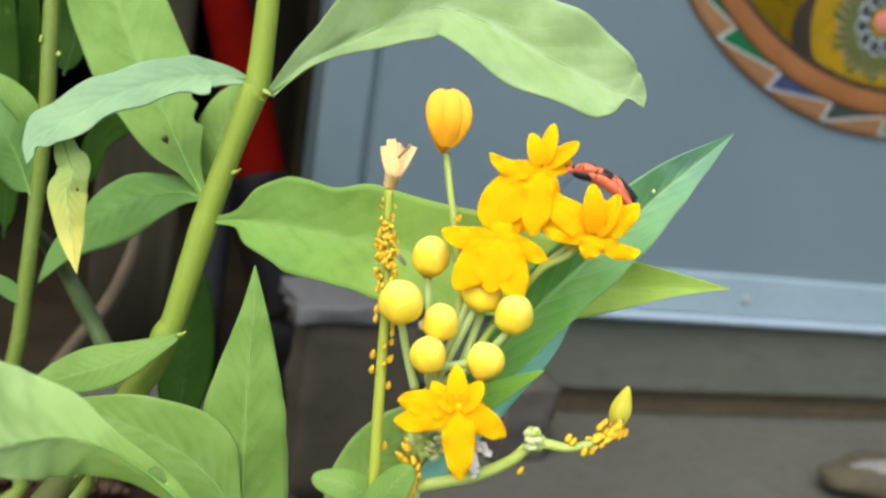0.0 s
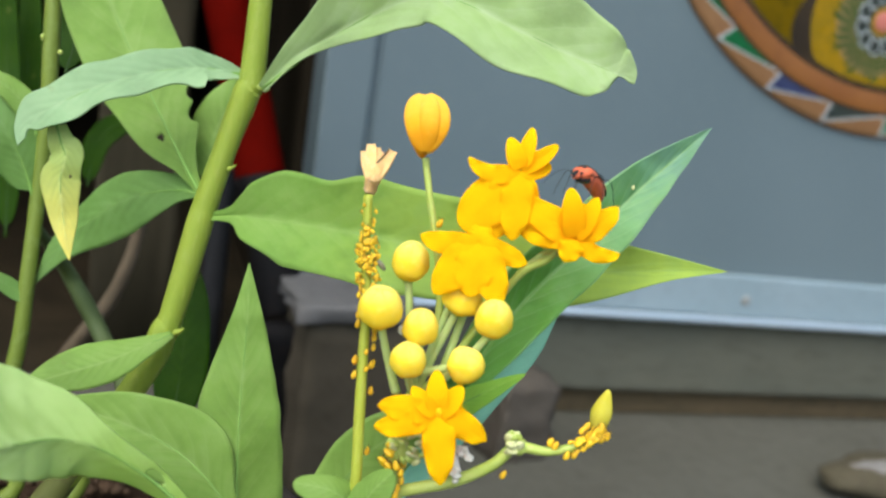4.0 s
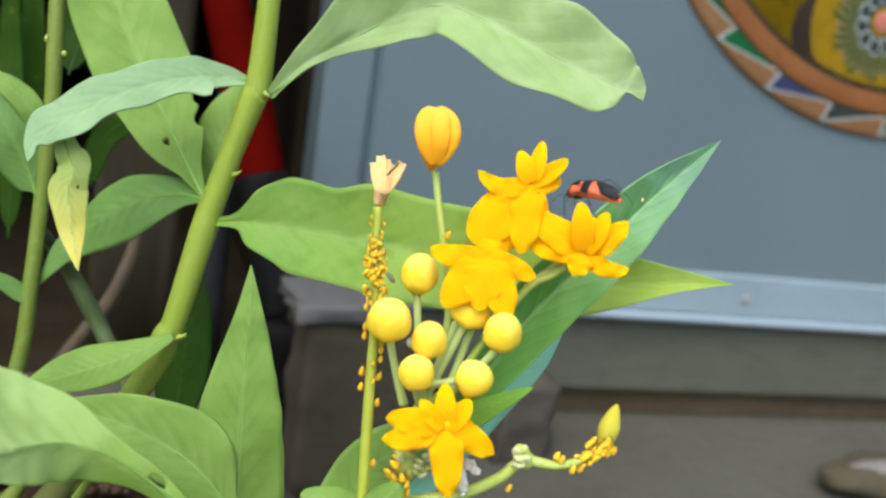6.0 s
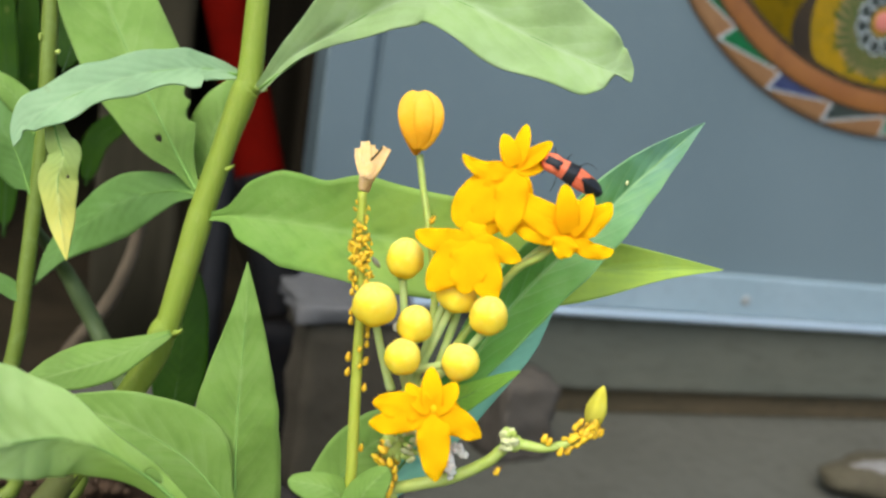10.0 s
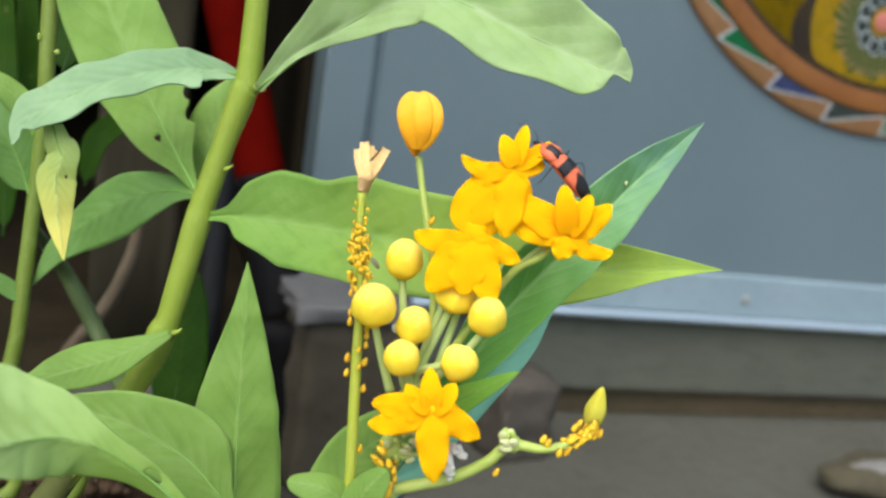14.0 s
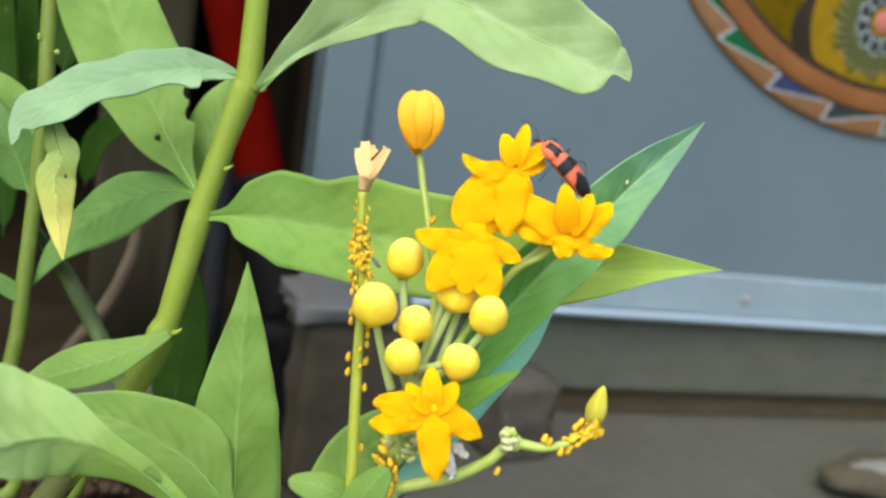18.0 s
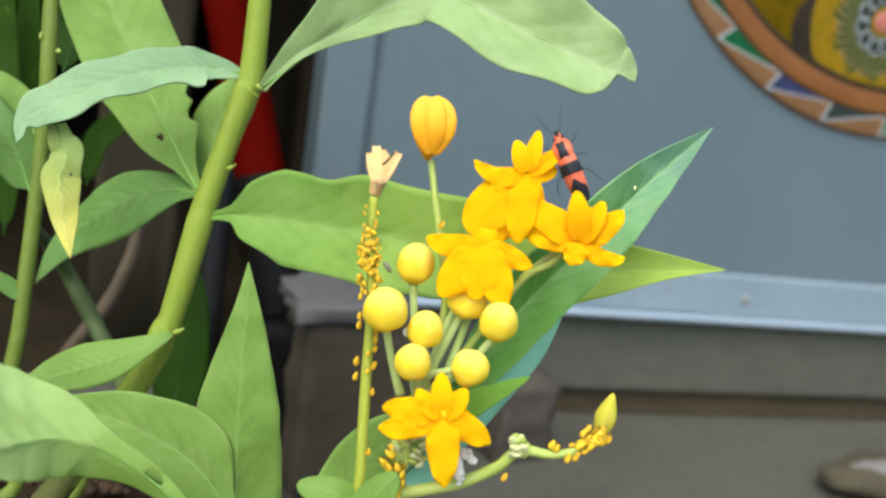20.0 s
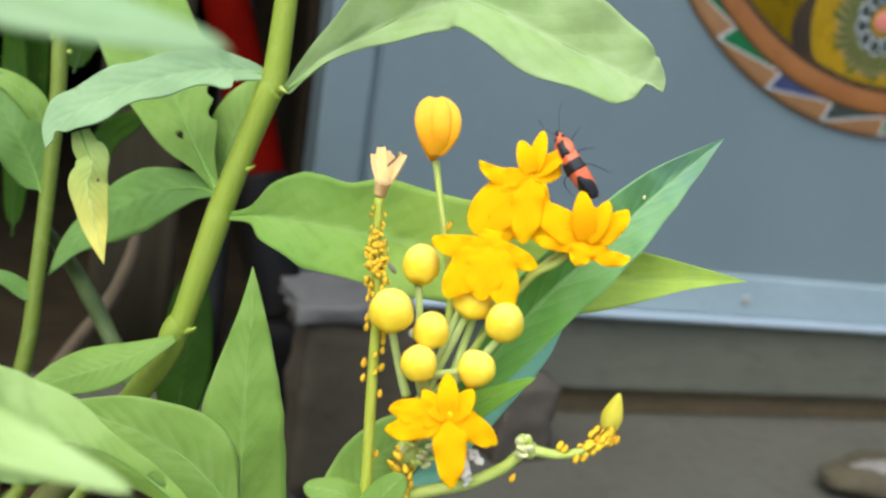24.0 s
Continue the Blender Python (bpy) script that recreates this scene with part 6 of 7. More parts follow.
    side_stem = [
        (0, pose(-0.10451, 0.20238, 0.08954, 0.000, -0.000, 0.000)),
        (0.5, pose(-0.10451, 0.20238, 0.08954, 0.000, -0.000, 0.000)),
        (1, pose(-0.10451, 0.20238, 0.08954, 0.000, -0.000, 0.000)),
        (1.5, pose(-0.10451, 0.20238, 0.08954, 0.000, -0.000, 0.000)),
        (2, pose(-0.10451, 0.20238, 0.08954, 0.000, -0.000, 0.000)),
        (2.5, pose(-0.10451, 0.20238, 0.08954, 0.000, -0.000, 0.000)),
        (4.5, pose(-0.10416, 0.20253, 0.09013, 0.000, -0.000, 0.000)),
        (5, pose(-0.10438, 0.20252, 0.09010, 0.000, -0.000, 0.000)),
        (5.5, pose(-0.10413, 0.20248, 0.08992, 0.000, -0.000, 0.000)),
        (6, pose(-0.10327, 0.20246, 0.08985, 0.000, -0.000, 0.000)),
        (6.5, pose(-0.10413, 0.20248, 0.08992, 0.000, -0.000, 0.000)),
        (7, pose(-0.10399, 0.20259, 0.09036, 0.000, -0.000, 0.000)),
        (7.5, pose(-0.10482, 0.20256, 0.09023, 0.000, -0.000, 0.000)),
        (8, pose(-0.10478, 0.20251, 0.09003, 0.000, -0.000, 0.000)),
        (8.5, pose(-0.10500, 0.20250, 0.09000, 0.000, -0.000, 0.000)),
        (9, pose(-0.10500, 0.20250, 0.09000, 0.000, -0.000, 0.000)),
        (9.5, pose(-0.10500, 0.20250, 0.09000, 0.000, -0.000, 0.000)),
        (10, pose(-0.10478, 0.20251, 0.09003, 0.000, -0.000, 0.000)),
        (10.5, pose(-0.10478, 0.20251, 0.09003, 0.000, -0.000, 0.000)),
        (12.5, pose(-0.10478, 0.20251, 0.09003, 0.000, -0.000, 0.000)),
        (13, pose(-0.10500, 0.20250, 0.09000, 0.000, -0.000, 0.000)),
        (13.5, pose(-0.10500, 0.20250, 0.09000, 0.000, -0.000, 0.000)),
        (14, pose(-0.10500, 0.20250, 0.09000, 0.000, -0.000, 0.000)),
        (14.5, pose(-0.10500, 0.20250, 0.09000, 0.000, -0.000, 0.000)),
        (15, pose(-0.10500, 0.20250, 0.09000, 0.000, -0.000, 0.000)),
        (15.5, pose(-0.10478, 0.20251, 0.09003, 0.000, -0.000, 0.000)),
        (16, pose(-0.10478, 0.20251, 0.09003, 0.000, -0.000, 0.000)),
        (16.5, pose(-0.10478, 0.20251, 0.09003, 0.000, -0.000, 0.000)),
        (17, pose(-0.10478, 0.20251, 0.09003, 0.000, -0.000, 0.000)),
        (17.5, pose(-0.10478, 0.20251, 0.09003, 0.000, -0.000, 0.000)),
        (18, pose(-0.10500, 0.20250, 0.09000, 0.000, -0.000, 0.000)),
        (18.5, pose(-0.10482, 0.20256, 0.09023, 0.000, -0.000, 0.000)),
        (20.5, pose(-0.10461, 0.20257, 0.09026, 0.000, -0.000, 0.000)),
        (21, pose(-0.10399, 0.20259, 0.09036, 0.000, -0.000, 0.000)),
        (21.5, pose(-0.10438, 0.20252, 0.09010, 0.000, -0.000, 0.000)),
        (22, pose(-0.10458, 0.20252, 0.09006, 0.000, -0.000, 0.000)),
        (22.5, pose(-0.10478, 0.20251, 0.09003, 0.000, -0.000, 0.000)),
        (23, pose(-0.10478, 0.20251, 0.09003, 0.000, -0.000, 0.000)),
        (23.5, pose(-0.10419, 0.20258, 0.09033, 0.000, -0.000, 0.000)),
        (24, pose(-0.10203, 0.20261, 0.09046, 0.000, -0.000, 0.000)),
    ]
    low_shoot = [
        (0, pose(-0.05846, 0.16490, 0.08958, 0.000, -0.000, 0.000)),
        (0.5, pose(-0.05964, 0.16485, 0.08940, 0.000, -0.000, 0.000)),
        (1, pose(-0.05885, 0.16488, 0.08952, 0.000, -0.000, 0.000)),
        (1.5, pose(-0.05970, 0.16495, 0.08978, 0.000, -0.000, 0.000)),
        (2, pose(-0.05956, 0.16495, 0.08980, 0.000, -0.000, 0.000)),
        (2.5, pose(-0.05987, 0.16500, 0.09002, 0.000, -0.000, 0.000)),
        (4.5, pose(-0.05931, 0.16496, 0.08984, 0.000, -0.000, 0.000)),
        (5, pose(-0.05889, 0.16494, 0.08978, 0.000, -0.000, 0.000)),
        (5.5, pose(-0.05911, 0.16487, 0.08948, 0.000, -0.000, 0.000)),
        (6, pose(-0.05927, 0.16490, 0.08959, 0.000, -0.000, 0.000)),
        (6.5, pose(-0.05917, 0.16497, 0.08986, 0.000, -0.000, 0.000)),
        (7, pose(-0.05927, 0.16490, 0.08959, 0.000, -0.000, 0.000)),
        (7.5, pose(-0.05946, 0.16499, 0.08995, 0.000, -0.000, 0.000)),
        (8, pose(-0.05998, 0.16497, 0.08987, 0.000, -0.000, 0.000)),
        (8.5, pose(-0.05985, 0.16497, 0.08989, 0.000, -0.000, 0.000)),
        (9, pose(-0.06000, 0.16500, 0.09000, 0.000, -0.000, 0.000)),
        (9.5, pose(-0.05985, 0.16497, 0.08989, 0.000, -0.000, 0.000)),
        (10, pose(-0.06000, 0.16500, 0.09000, 0.000, -0.000, 0.000)),
        (10.5, pose(-0.05987, 0.16500, 0.09002, 0.000, -0.000, 0.000)),
        (12.5, pose(-0.06000, 0.16500, 0.09000, 0.000, -0.000, 0.000)),
        (13, pose(-0.06000, 0.16500, 0.09000, 0.000, -0.000, 0.000)),
        (13.5, pose(-0.06000, 0.16500, 0.09000, 0.000, -0.000, 0.000)),
        (14, pose(-0.06000, 0.16500, 0.09000, 0.000, -0.000, 0.000)),
        (14.5, pose(-0.06000, 0.16500, 0.09000, 0.000, -0.000, 0.000)),
        (15, pose(-0.06000, 0.16500, 0.09000, 0.000, -0.000, 0.000)),
        (15.5, pose(-0.05987, 0.16500, 0.09002, 0.000, -0.000, 0.000)),
        (16, pose(-0.06000, 0.16500, 0.09000, 0.000, -0.000, 0.000)),
        (16.5, pose(-0.05987, 0.16500, 0.09002, 0.000, -0.000, 0.000)),
        (17, pose(-0.05987, 0.16500, 0.09002, 0.000, -0.000, 0.000)),
        (17.5, pose(-0.05987, 0.16500, 0.09002, 0.000, -0.000, 0.000)),
        (18, pose(-0.06000, 0.16500, 0.09000, 0.000, -0.000, 0.000)),
        (18.5, pose(-0.05987, 0.16500, 0.09002, 0.000, -0.000, 0.000)),
        (20.5, pose(-0.05972, 0.16498, 0.08991, 0.000, -0.000, 0.000)),
        (21, pose(-0.05857, 0.16486, 0.08944, 0.000, -0.000, 0.000)),
        (21.5, pose(-0.05996, 0.16494, 0.08974, 0.000, -0.000, 0.000)),
        (22, pose(-0.05998, 0.16497, 0.08987, 0.000, -0.000, 0.000)),
        (22.5, pose(-0.05989, 0.16504, 0.09014, 0.000, -0.000, 0.000)),
        (23, pose(-0.06000, 0.16500, 0.09000, 0.000, -0.000, 0.000)),
        (23.5, pose(-0.05948, 0.16502, 0.09008, 0.000, -0.000, 0.000)),
        (24, pose(-0.05881, 0.16482, 0.08927, 0.000, -0.000, 0.000)),
    ]
    low_front = [
        (0, pose(-0.07419, 0.12503, 0.09012, 0.000, -0.000, 0.000)),
        (0.5, pose(-0.07485, 0.12477, 0.08909, 0.000, -0.000, 0.000)),
        (1, pose(-0.07390, 0.12501, 0.09004, 0.000, -0.000, 0.000)),
        (1.5, pose(-0.07513, 0.12499, 0.08998, 0.000, -0.000, 0.000)),
        (2, pose(-0.07455, 0.12495, 0.08980, 0.000, -0.000, 0.000)),
        (2.5, pose(-0.07504, 0.12507, 0.09027, 0.000, -0.000, 0.000)),
        (4.5, pose(-0.07442, 0.12495, 0.08982, 0.000, -0.000, 0.000)),
        (5, pose(-0.07431, 0.12499, 0.08997, 0.000, -0.000, 0.000)),
        (5.5, pose(-0.07449, 0.12485, 0.08940, 0.000, -0.000, 0.000)),
        (6, pose(-0.07420, 0.12483, 0.08932, 0.000, -0.000, 0.000)),
        (6.5, pose(-0.07431, 0.12499, 0.08997, 0.000, -0.000, 0.000)),
        (7, pose(-0.07471, 0.12498, 0.08991, 0.000, -0.000, 0.000)),
        (7.5, pose(-0.07462, 0.12505, 0.09019, 0.000, -0.000, 0.000)),
        (8, pose(-0.07513, 0.12499, 0.08998, 0.000, -0.000, 0.000)),
        (8.5, pose(-0.07487, 0.12501, 0.09002, 0.000, -0.000, 0.000)),
        (9, pose(-0.07515, 0.12503, 0.09011, 0.000, -0.000, 0.000)),
        (9.5, pose(-0.07485, 0.12497, 0.08989, 0.000, -0.000, 0.000)),
        (10, pose(-0.07487, 0.12501, 0.09002, 0.000, -0.000, 0.000)),
        (10.5, pose(-0.07487, 0.12501, 0.09002, 0.000, -0.000, 0.000)),
        (12.5, pose(-0.07502, 0.12503, 0.09013, 0.000, -0.000, 0.000)),
        (13, pose(-0.07489, 0.12504, 0.09015, 0.000, -0.000, 0.000)),
        (13.5, pose(-0.07500, 0.12500, 0.09000, 0.000, -0.000, 0.000)),
        (14, pose(-0.07500, 0.12500, 0.09000, 0.000, -0.000, 0.000)),
        (14.5, pose(-0.07500, 0.12500, 0.09000, 0.000, -0.000, 0.000)),
        (15, pose(-0.07500, 0.12500, 0.09000, 0.000, -0.000, 0.000)),
        (15.5, pose(-0.07474, 0.12501, 0.09004, 0.000, -0.000, 0.000)),
        (16, pose(-0.07500, 0.12500, 0.09000, 0.000, -0.000, 0.000)),
        (16.5, pose(-0.07487, 0.12501, 0.09002, 0.000, -0.000, 0.000)),
        (17, pose(-0.07487, 0.12501, 0.09002, 0.000, -0.000, 0.000)),
        (17.5, pose(-0.07487, 0.12501, 0.09002, 0.000, -0.000, 0.000)),
        (18, pose(-0.07487, 0.12501, 0.09002, 0.000, -0.000, 0.000)),
        (18.5, pose(-0.07476, 0.12504, 0.09017, 0.000, -0.000, 0.000)),
        (20.5, pose(-0.07469, 0.12494, 0.08978, 0.000, -0.000, 0.000)),
        (21, pose(-0.07392, 0.12504, 0.09017, 0.000, -0.000, 0.000)),
        (21.5, pose(-0.07489, 0.12484, 0.08934, 0.000, -0.000, 0.000)),
        (22, pose(-0.07471, 0.12498, 0.08991, 0.000, -0.000, 0.000)),
        (22.5, pose(-0.07474, 0.12501, 0.09004, 0.000, -0.000, 0.000)),
        (23, pose(-0.07482, 0.12494, 0.08976, 0.000, -0.000, 0.000)),
        (23.5, pose(-0.07417, 0.12500, 0.09000, 0.000, -0.000, 0.000)),
        (24, pose(-0.07420, 0.12488, 0.08951, 0.000, -0.000, 0.000)),
    ]
    top = [
        (0, pose(0.05003, 0.02770, 0.12438, -0.006, 1.699, -0.424)),
        (0.1, pose(0.04985, 0.02769, 0.12435, -0.006, -0.219, 0.056)),
        (0.2, pose(0.04967, 0.02768, 0.12431, -0.005, -1.361, 0.341)),
        (0.3, pose(0.04950, 0.02767, 0.12428, -0.005, -1.231, 0.309)),
        (0.4, pose(0.04932, 0.02766, 0.12424, -0.004, 0.170, -0.041)),
        (0.5, pose(0.04914, 0.02765, 0.12421, -0.004, 1.280, -0.319)),
        (0.6, pose(0.04913, 0.02765, 0.12421, -0.004, 1.339, -0.334)),
        (0.7, pose(0.04912, 0.02765, 0.12420, -0.003, -0.319, 0.081)),
        (0.8, pose(0.04911, 0.02765, 0.12420, -0.003, -0.946, 0.237)),
        (0.9, pose(0.04910, 0.02765, 0.12419, -0.002, 1.128, -0.281)),
        (1, pose(0.04909, 0.02765, 0.12419, -0.002, 0.926, -0.231)),
        (1.5, pose(0.04923, 0.02766, 0.12421, -0.001, 0.562, -0.140)),
        (2, pose(0.04925, 0.02766, 0.12421, -0.000, 0.078, -0.019)),
        (2.5, pose(0.04918, 0.02765, 0.12419, -0.000, -0.370, 0.092)),
        (4.5, pose(0.04939, 0.02766, 0.12425, -0.000, 0.004, -0.001)),
        (5, pose(0.04925, 0.02766, 0.12422, -0.000, -0.294, 0.073)),
        (5.5, pose(0.04959, 0.02768, 0.12429, -0.000, 0.232, -0.058)),
        (6, pose(0.04966, 0.02768, 0.12433, -0.000, 0.449, -0.112)),
        (6.5, pose(0.04949, 0.02767, 0.12428, -0.000, 0.348, -0.087)),
        (7, pose(0.04939, 0.02767, 0.12425, -0.000, -0.465, 0.116)),
        (7.5, pose(0.04928, 0.02766, 0.12422, -0.000, -0.258, 0.064)),
        (8, pose(0.04922, 0.02765, 0.12421, -0.000, -0.229, 0.057)),
        (8.5, pose(0.04929, 0.02766, 0.12422, -0.000, -0.061, 0.015)),
        (9, pose(0.04921, 0.02765, 0.12420, -0.000, -0.008, 0.002)),
        (9.5, pose(0.04936, 0.02766, 0.12423, -0.000, -0.030, 0.007)),
        (10, pose(0.04928, 0.02766, 0.12422, -0.000, 0.030, -0.007)),
        (10.5, pose(0.04942, 0.02766, 0.12425, -0.000, -0.114, 0.028)),
        (12.5, pose(0.04935, 0.02766, 0.12423, -0.000, -0.229, 0.057)),
        (13, pose(0.04933, 0.02766, 0.12423, -0.000, -0.242, 0.060)),
        (13.5, pose(0.04924, 0.02765, 0.12421, -0.000, -0.250, 0.062)),
        (14, pose(0.04931, 0.02766, 0.12422, 0.000, -0.000, 0.000)),
        (14.5, pose(0.04922, 0.02765, 0.12420, -0.000, -0.136, 0.034)),
        (15, pose(0.04927, 0.02766, 0.12421, -0.000, -0.086, 0.021)),
        (15.5, pose(0.04936, 0.02766, 0.12423, -0.000, -0.022, 0.006)),
        (16, pose(0.04931, 0.02766, 0.12422, -0.000, -0.164, 0.041)),
        (16.5, pose(0.04942, 0.02766, 0.12425, -0.000, 0.259, -0.065)),
        (17, pose(0.04943, 0.02766, 0.12425, -0.000, 0.374, -0.093)),
        (17.5, pose(0.04930, 0.02766, 0.12422, -0.000, 0.056, -0.014)),
        (18, pose(0.04921, 0.02765, 0.12420, -0.000, -0.008, 0.002)),
        (18.5, pose(0.04935, 0.02766, 0.12423, -0.000, -0.125, 0.031)),
        (20.5, pose(0.04950, 0.02767, 0.12426, -0.000, 0.031, -0.008)),
        (21, pose(0.04941, 0.02766, 0.12425, -0.000, -0.152, 0.038)),
        (21.5, pose(0.04930, 0.02766, 0.12423, -0.000, 0.090, -0.022)),
        (22, pose(0.04933, 0.02766, 0.12423, -0.000, -0.076, 0.019)),
        (22.5, pose(0.04941, 0.02766, 0.12425, -0.000, 0.322, -0.080)),
        (23, pose(0.04942, 0.02766, 0.12425, -0.000, -0.022, 0.005)),
        (23.5, pose(0.04939, 0.02766, 0.12424, -0.000, -0.470, 0.117)),
        (24, pose(0.04993, 0.02770, 0.12440, -0.004, -1.308, 0.326)),
    ]
    curl = [
        (0, pose(0.04449, 0.03016, 0.12597, -0.050, -4.805, 1.201)),
        (0.5, pose(0.04389, 0.03010, 0.12577, -0.051, -4.843, 1.210)),
        (1, pose(0.04403, 0.03012, 0.12583, -0.024, -3.308, 0.826)),
        (1.5, pose(0.04442, 0.03015, 0.12596, -0.010, -2.123, 0.530)),
        (2, pose(0.04459, 0.03017, 0.12601, -0.003, -1.110, 0.277)),
        (2.5, pose(0.04457, 0.03016, 0.12601, -0.000, -0.182, 0.045)),
        (4.5, pose(0.04514, 0.03020, 0.12616, -0.000, -0.453, 0.113)),
        (5, pose(0.04488, 0.03019, 0.12609, -0.002, -0.882, 0.220)),
        (5.5, pose(0.04461, 0.03017, 0.12602, -0.016, -2.671, 0.666)),
        (6, pose(0.04485, 0.03019, 0.12610, -0.030, -3.739, 0.933)),
        (6.5, pose(0.04493, 0.03019, 0.12611, -0.007, -1.842, 0.459)),
        (7, pose(0.04473, 0.03018, 0.12605, -0.004, -1.423, 0.355)),
        (7.5, pose(0.04472, 0.03017, 0.12605, -0.001, -0.712, 0.178)),
        (8, pose(0.04477, 0.03018, 0.12606, -0.000, -0.155, 0.039)),
        (8.5, pose(0.04464, 0.03017, 0.12603, -0.000, -0.318, 0.079)),
        (9, pose(0.04476, 0.03018, 0.12606, 0.000, -0.000, 0.000)),
        (9.5, pose(0.04471, 0.03017, 0.12604, -0.000, -0.318, 0.079)),
        (10, pose(0.04474, 0.03017, 0.12605, -0.000, -0.199, 0.050)),
        (10.5, pose(0.04497, 0.03019, 0.12611, -0.000, -0.236, 0.059)),
        (12.5, pose(0.04471, 0.03017, 0.12605, -0.000, -0.228, 0.057)),
        (13, pose(0.04489, 0.03018, 0.12609, -0.000, 0.282, -0.070)),
        (13.5, pose(0.04468, 0.03017, 0.12604, -0.000, -0.141, 0.035)),
        (14, pose(0.04476, 0.03018, 0.12606, 0.000, -0.000, 0.000)),
        (14.5, pose(0.04467, 0.03017, 0.12603, -0.000, 0.021, -0.005)),
        (15, pose(0.04492, 0.03019, 0.12609, -0.000, 0.151, -0.038)),
        (15.5, pose(0.04473, 0.03017, 0.12605, -0.000, -0.089, 0.022)),
        (16, pose(0.04486, 0.03018, 0.12608, -0.000, 0.030, -0.008)),
        (16.5, pose(0.04499, 0.03019, 0.12611, -0.000, -0.150, 0.037)),
        (17, pose(0.04500, 0.03019, 0.12612, -0.000, 0.011, -0.003)),
        (17.5, pose(0.04466, 0.03017, 0.12603, -0.000, -0.337, 0.084)),
        (18, pose(0.04467, 0.03017, 0.12603, -0.000, 0.021, -0.005)),
        (18.5, pose(0.04491, 0.03019, 0.12609, -0.000, 0.342, -0.085)),
        (20.5, pose(0.04517, 0.03020, 0.12615, -0.000, 0.297, -0.074)),
        (21, pose(0.04496, 0.03019, 0.12611, -0.001, -0.647, 0.161)),
        (21.5, pose(0.04484, 0.03018, 0.12608, -0.001, -0.774, 0.193)),
        (22, pose(0.04497, 0.03019, 0.12611, -0.000, -0.274, 0.068)),
        (22.5, pose(0.04498, 0.03019, 0.12611, -0.000, -0.027, 0.007)),
        (23, pose(0.04480, 0.03018, 0.12607, -0.000, -0.126, 0.031)),
        (23.5, pose(0.04487, 0.03018, 0.12609, -0.000, -0.053, 0.013)),
        (24, pose(0.04566, 0.03025, 0.12634, -0.018, -2.882, 0.719)),
    ]
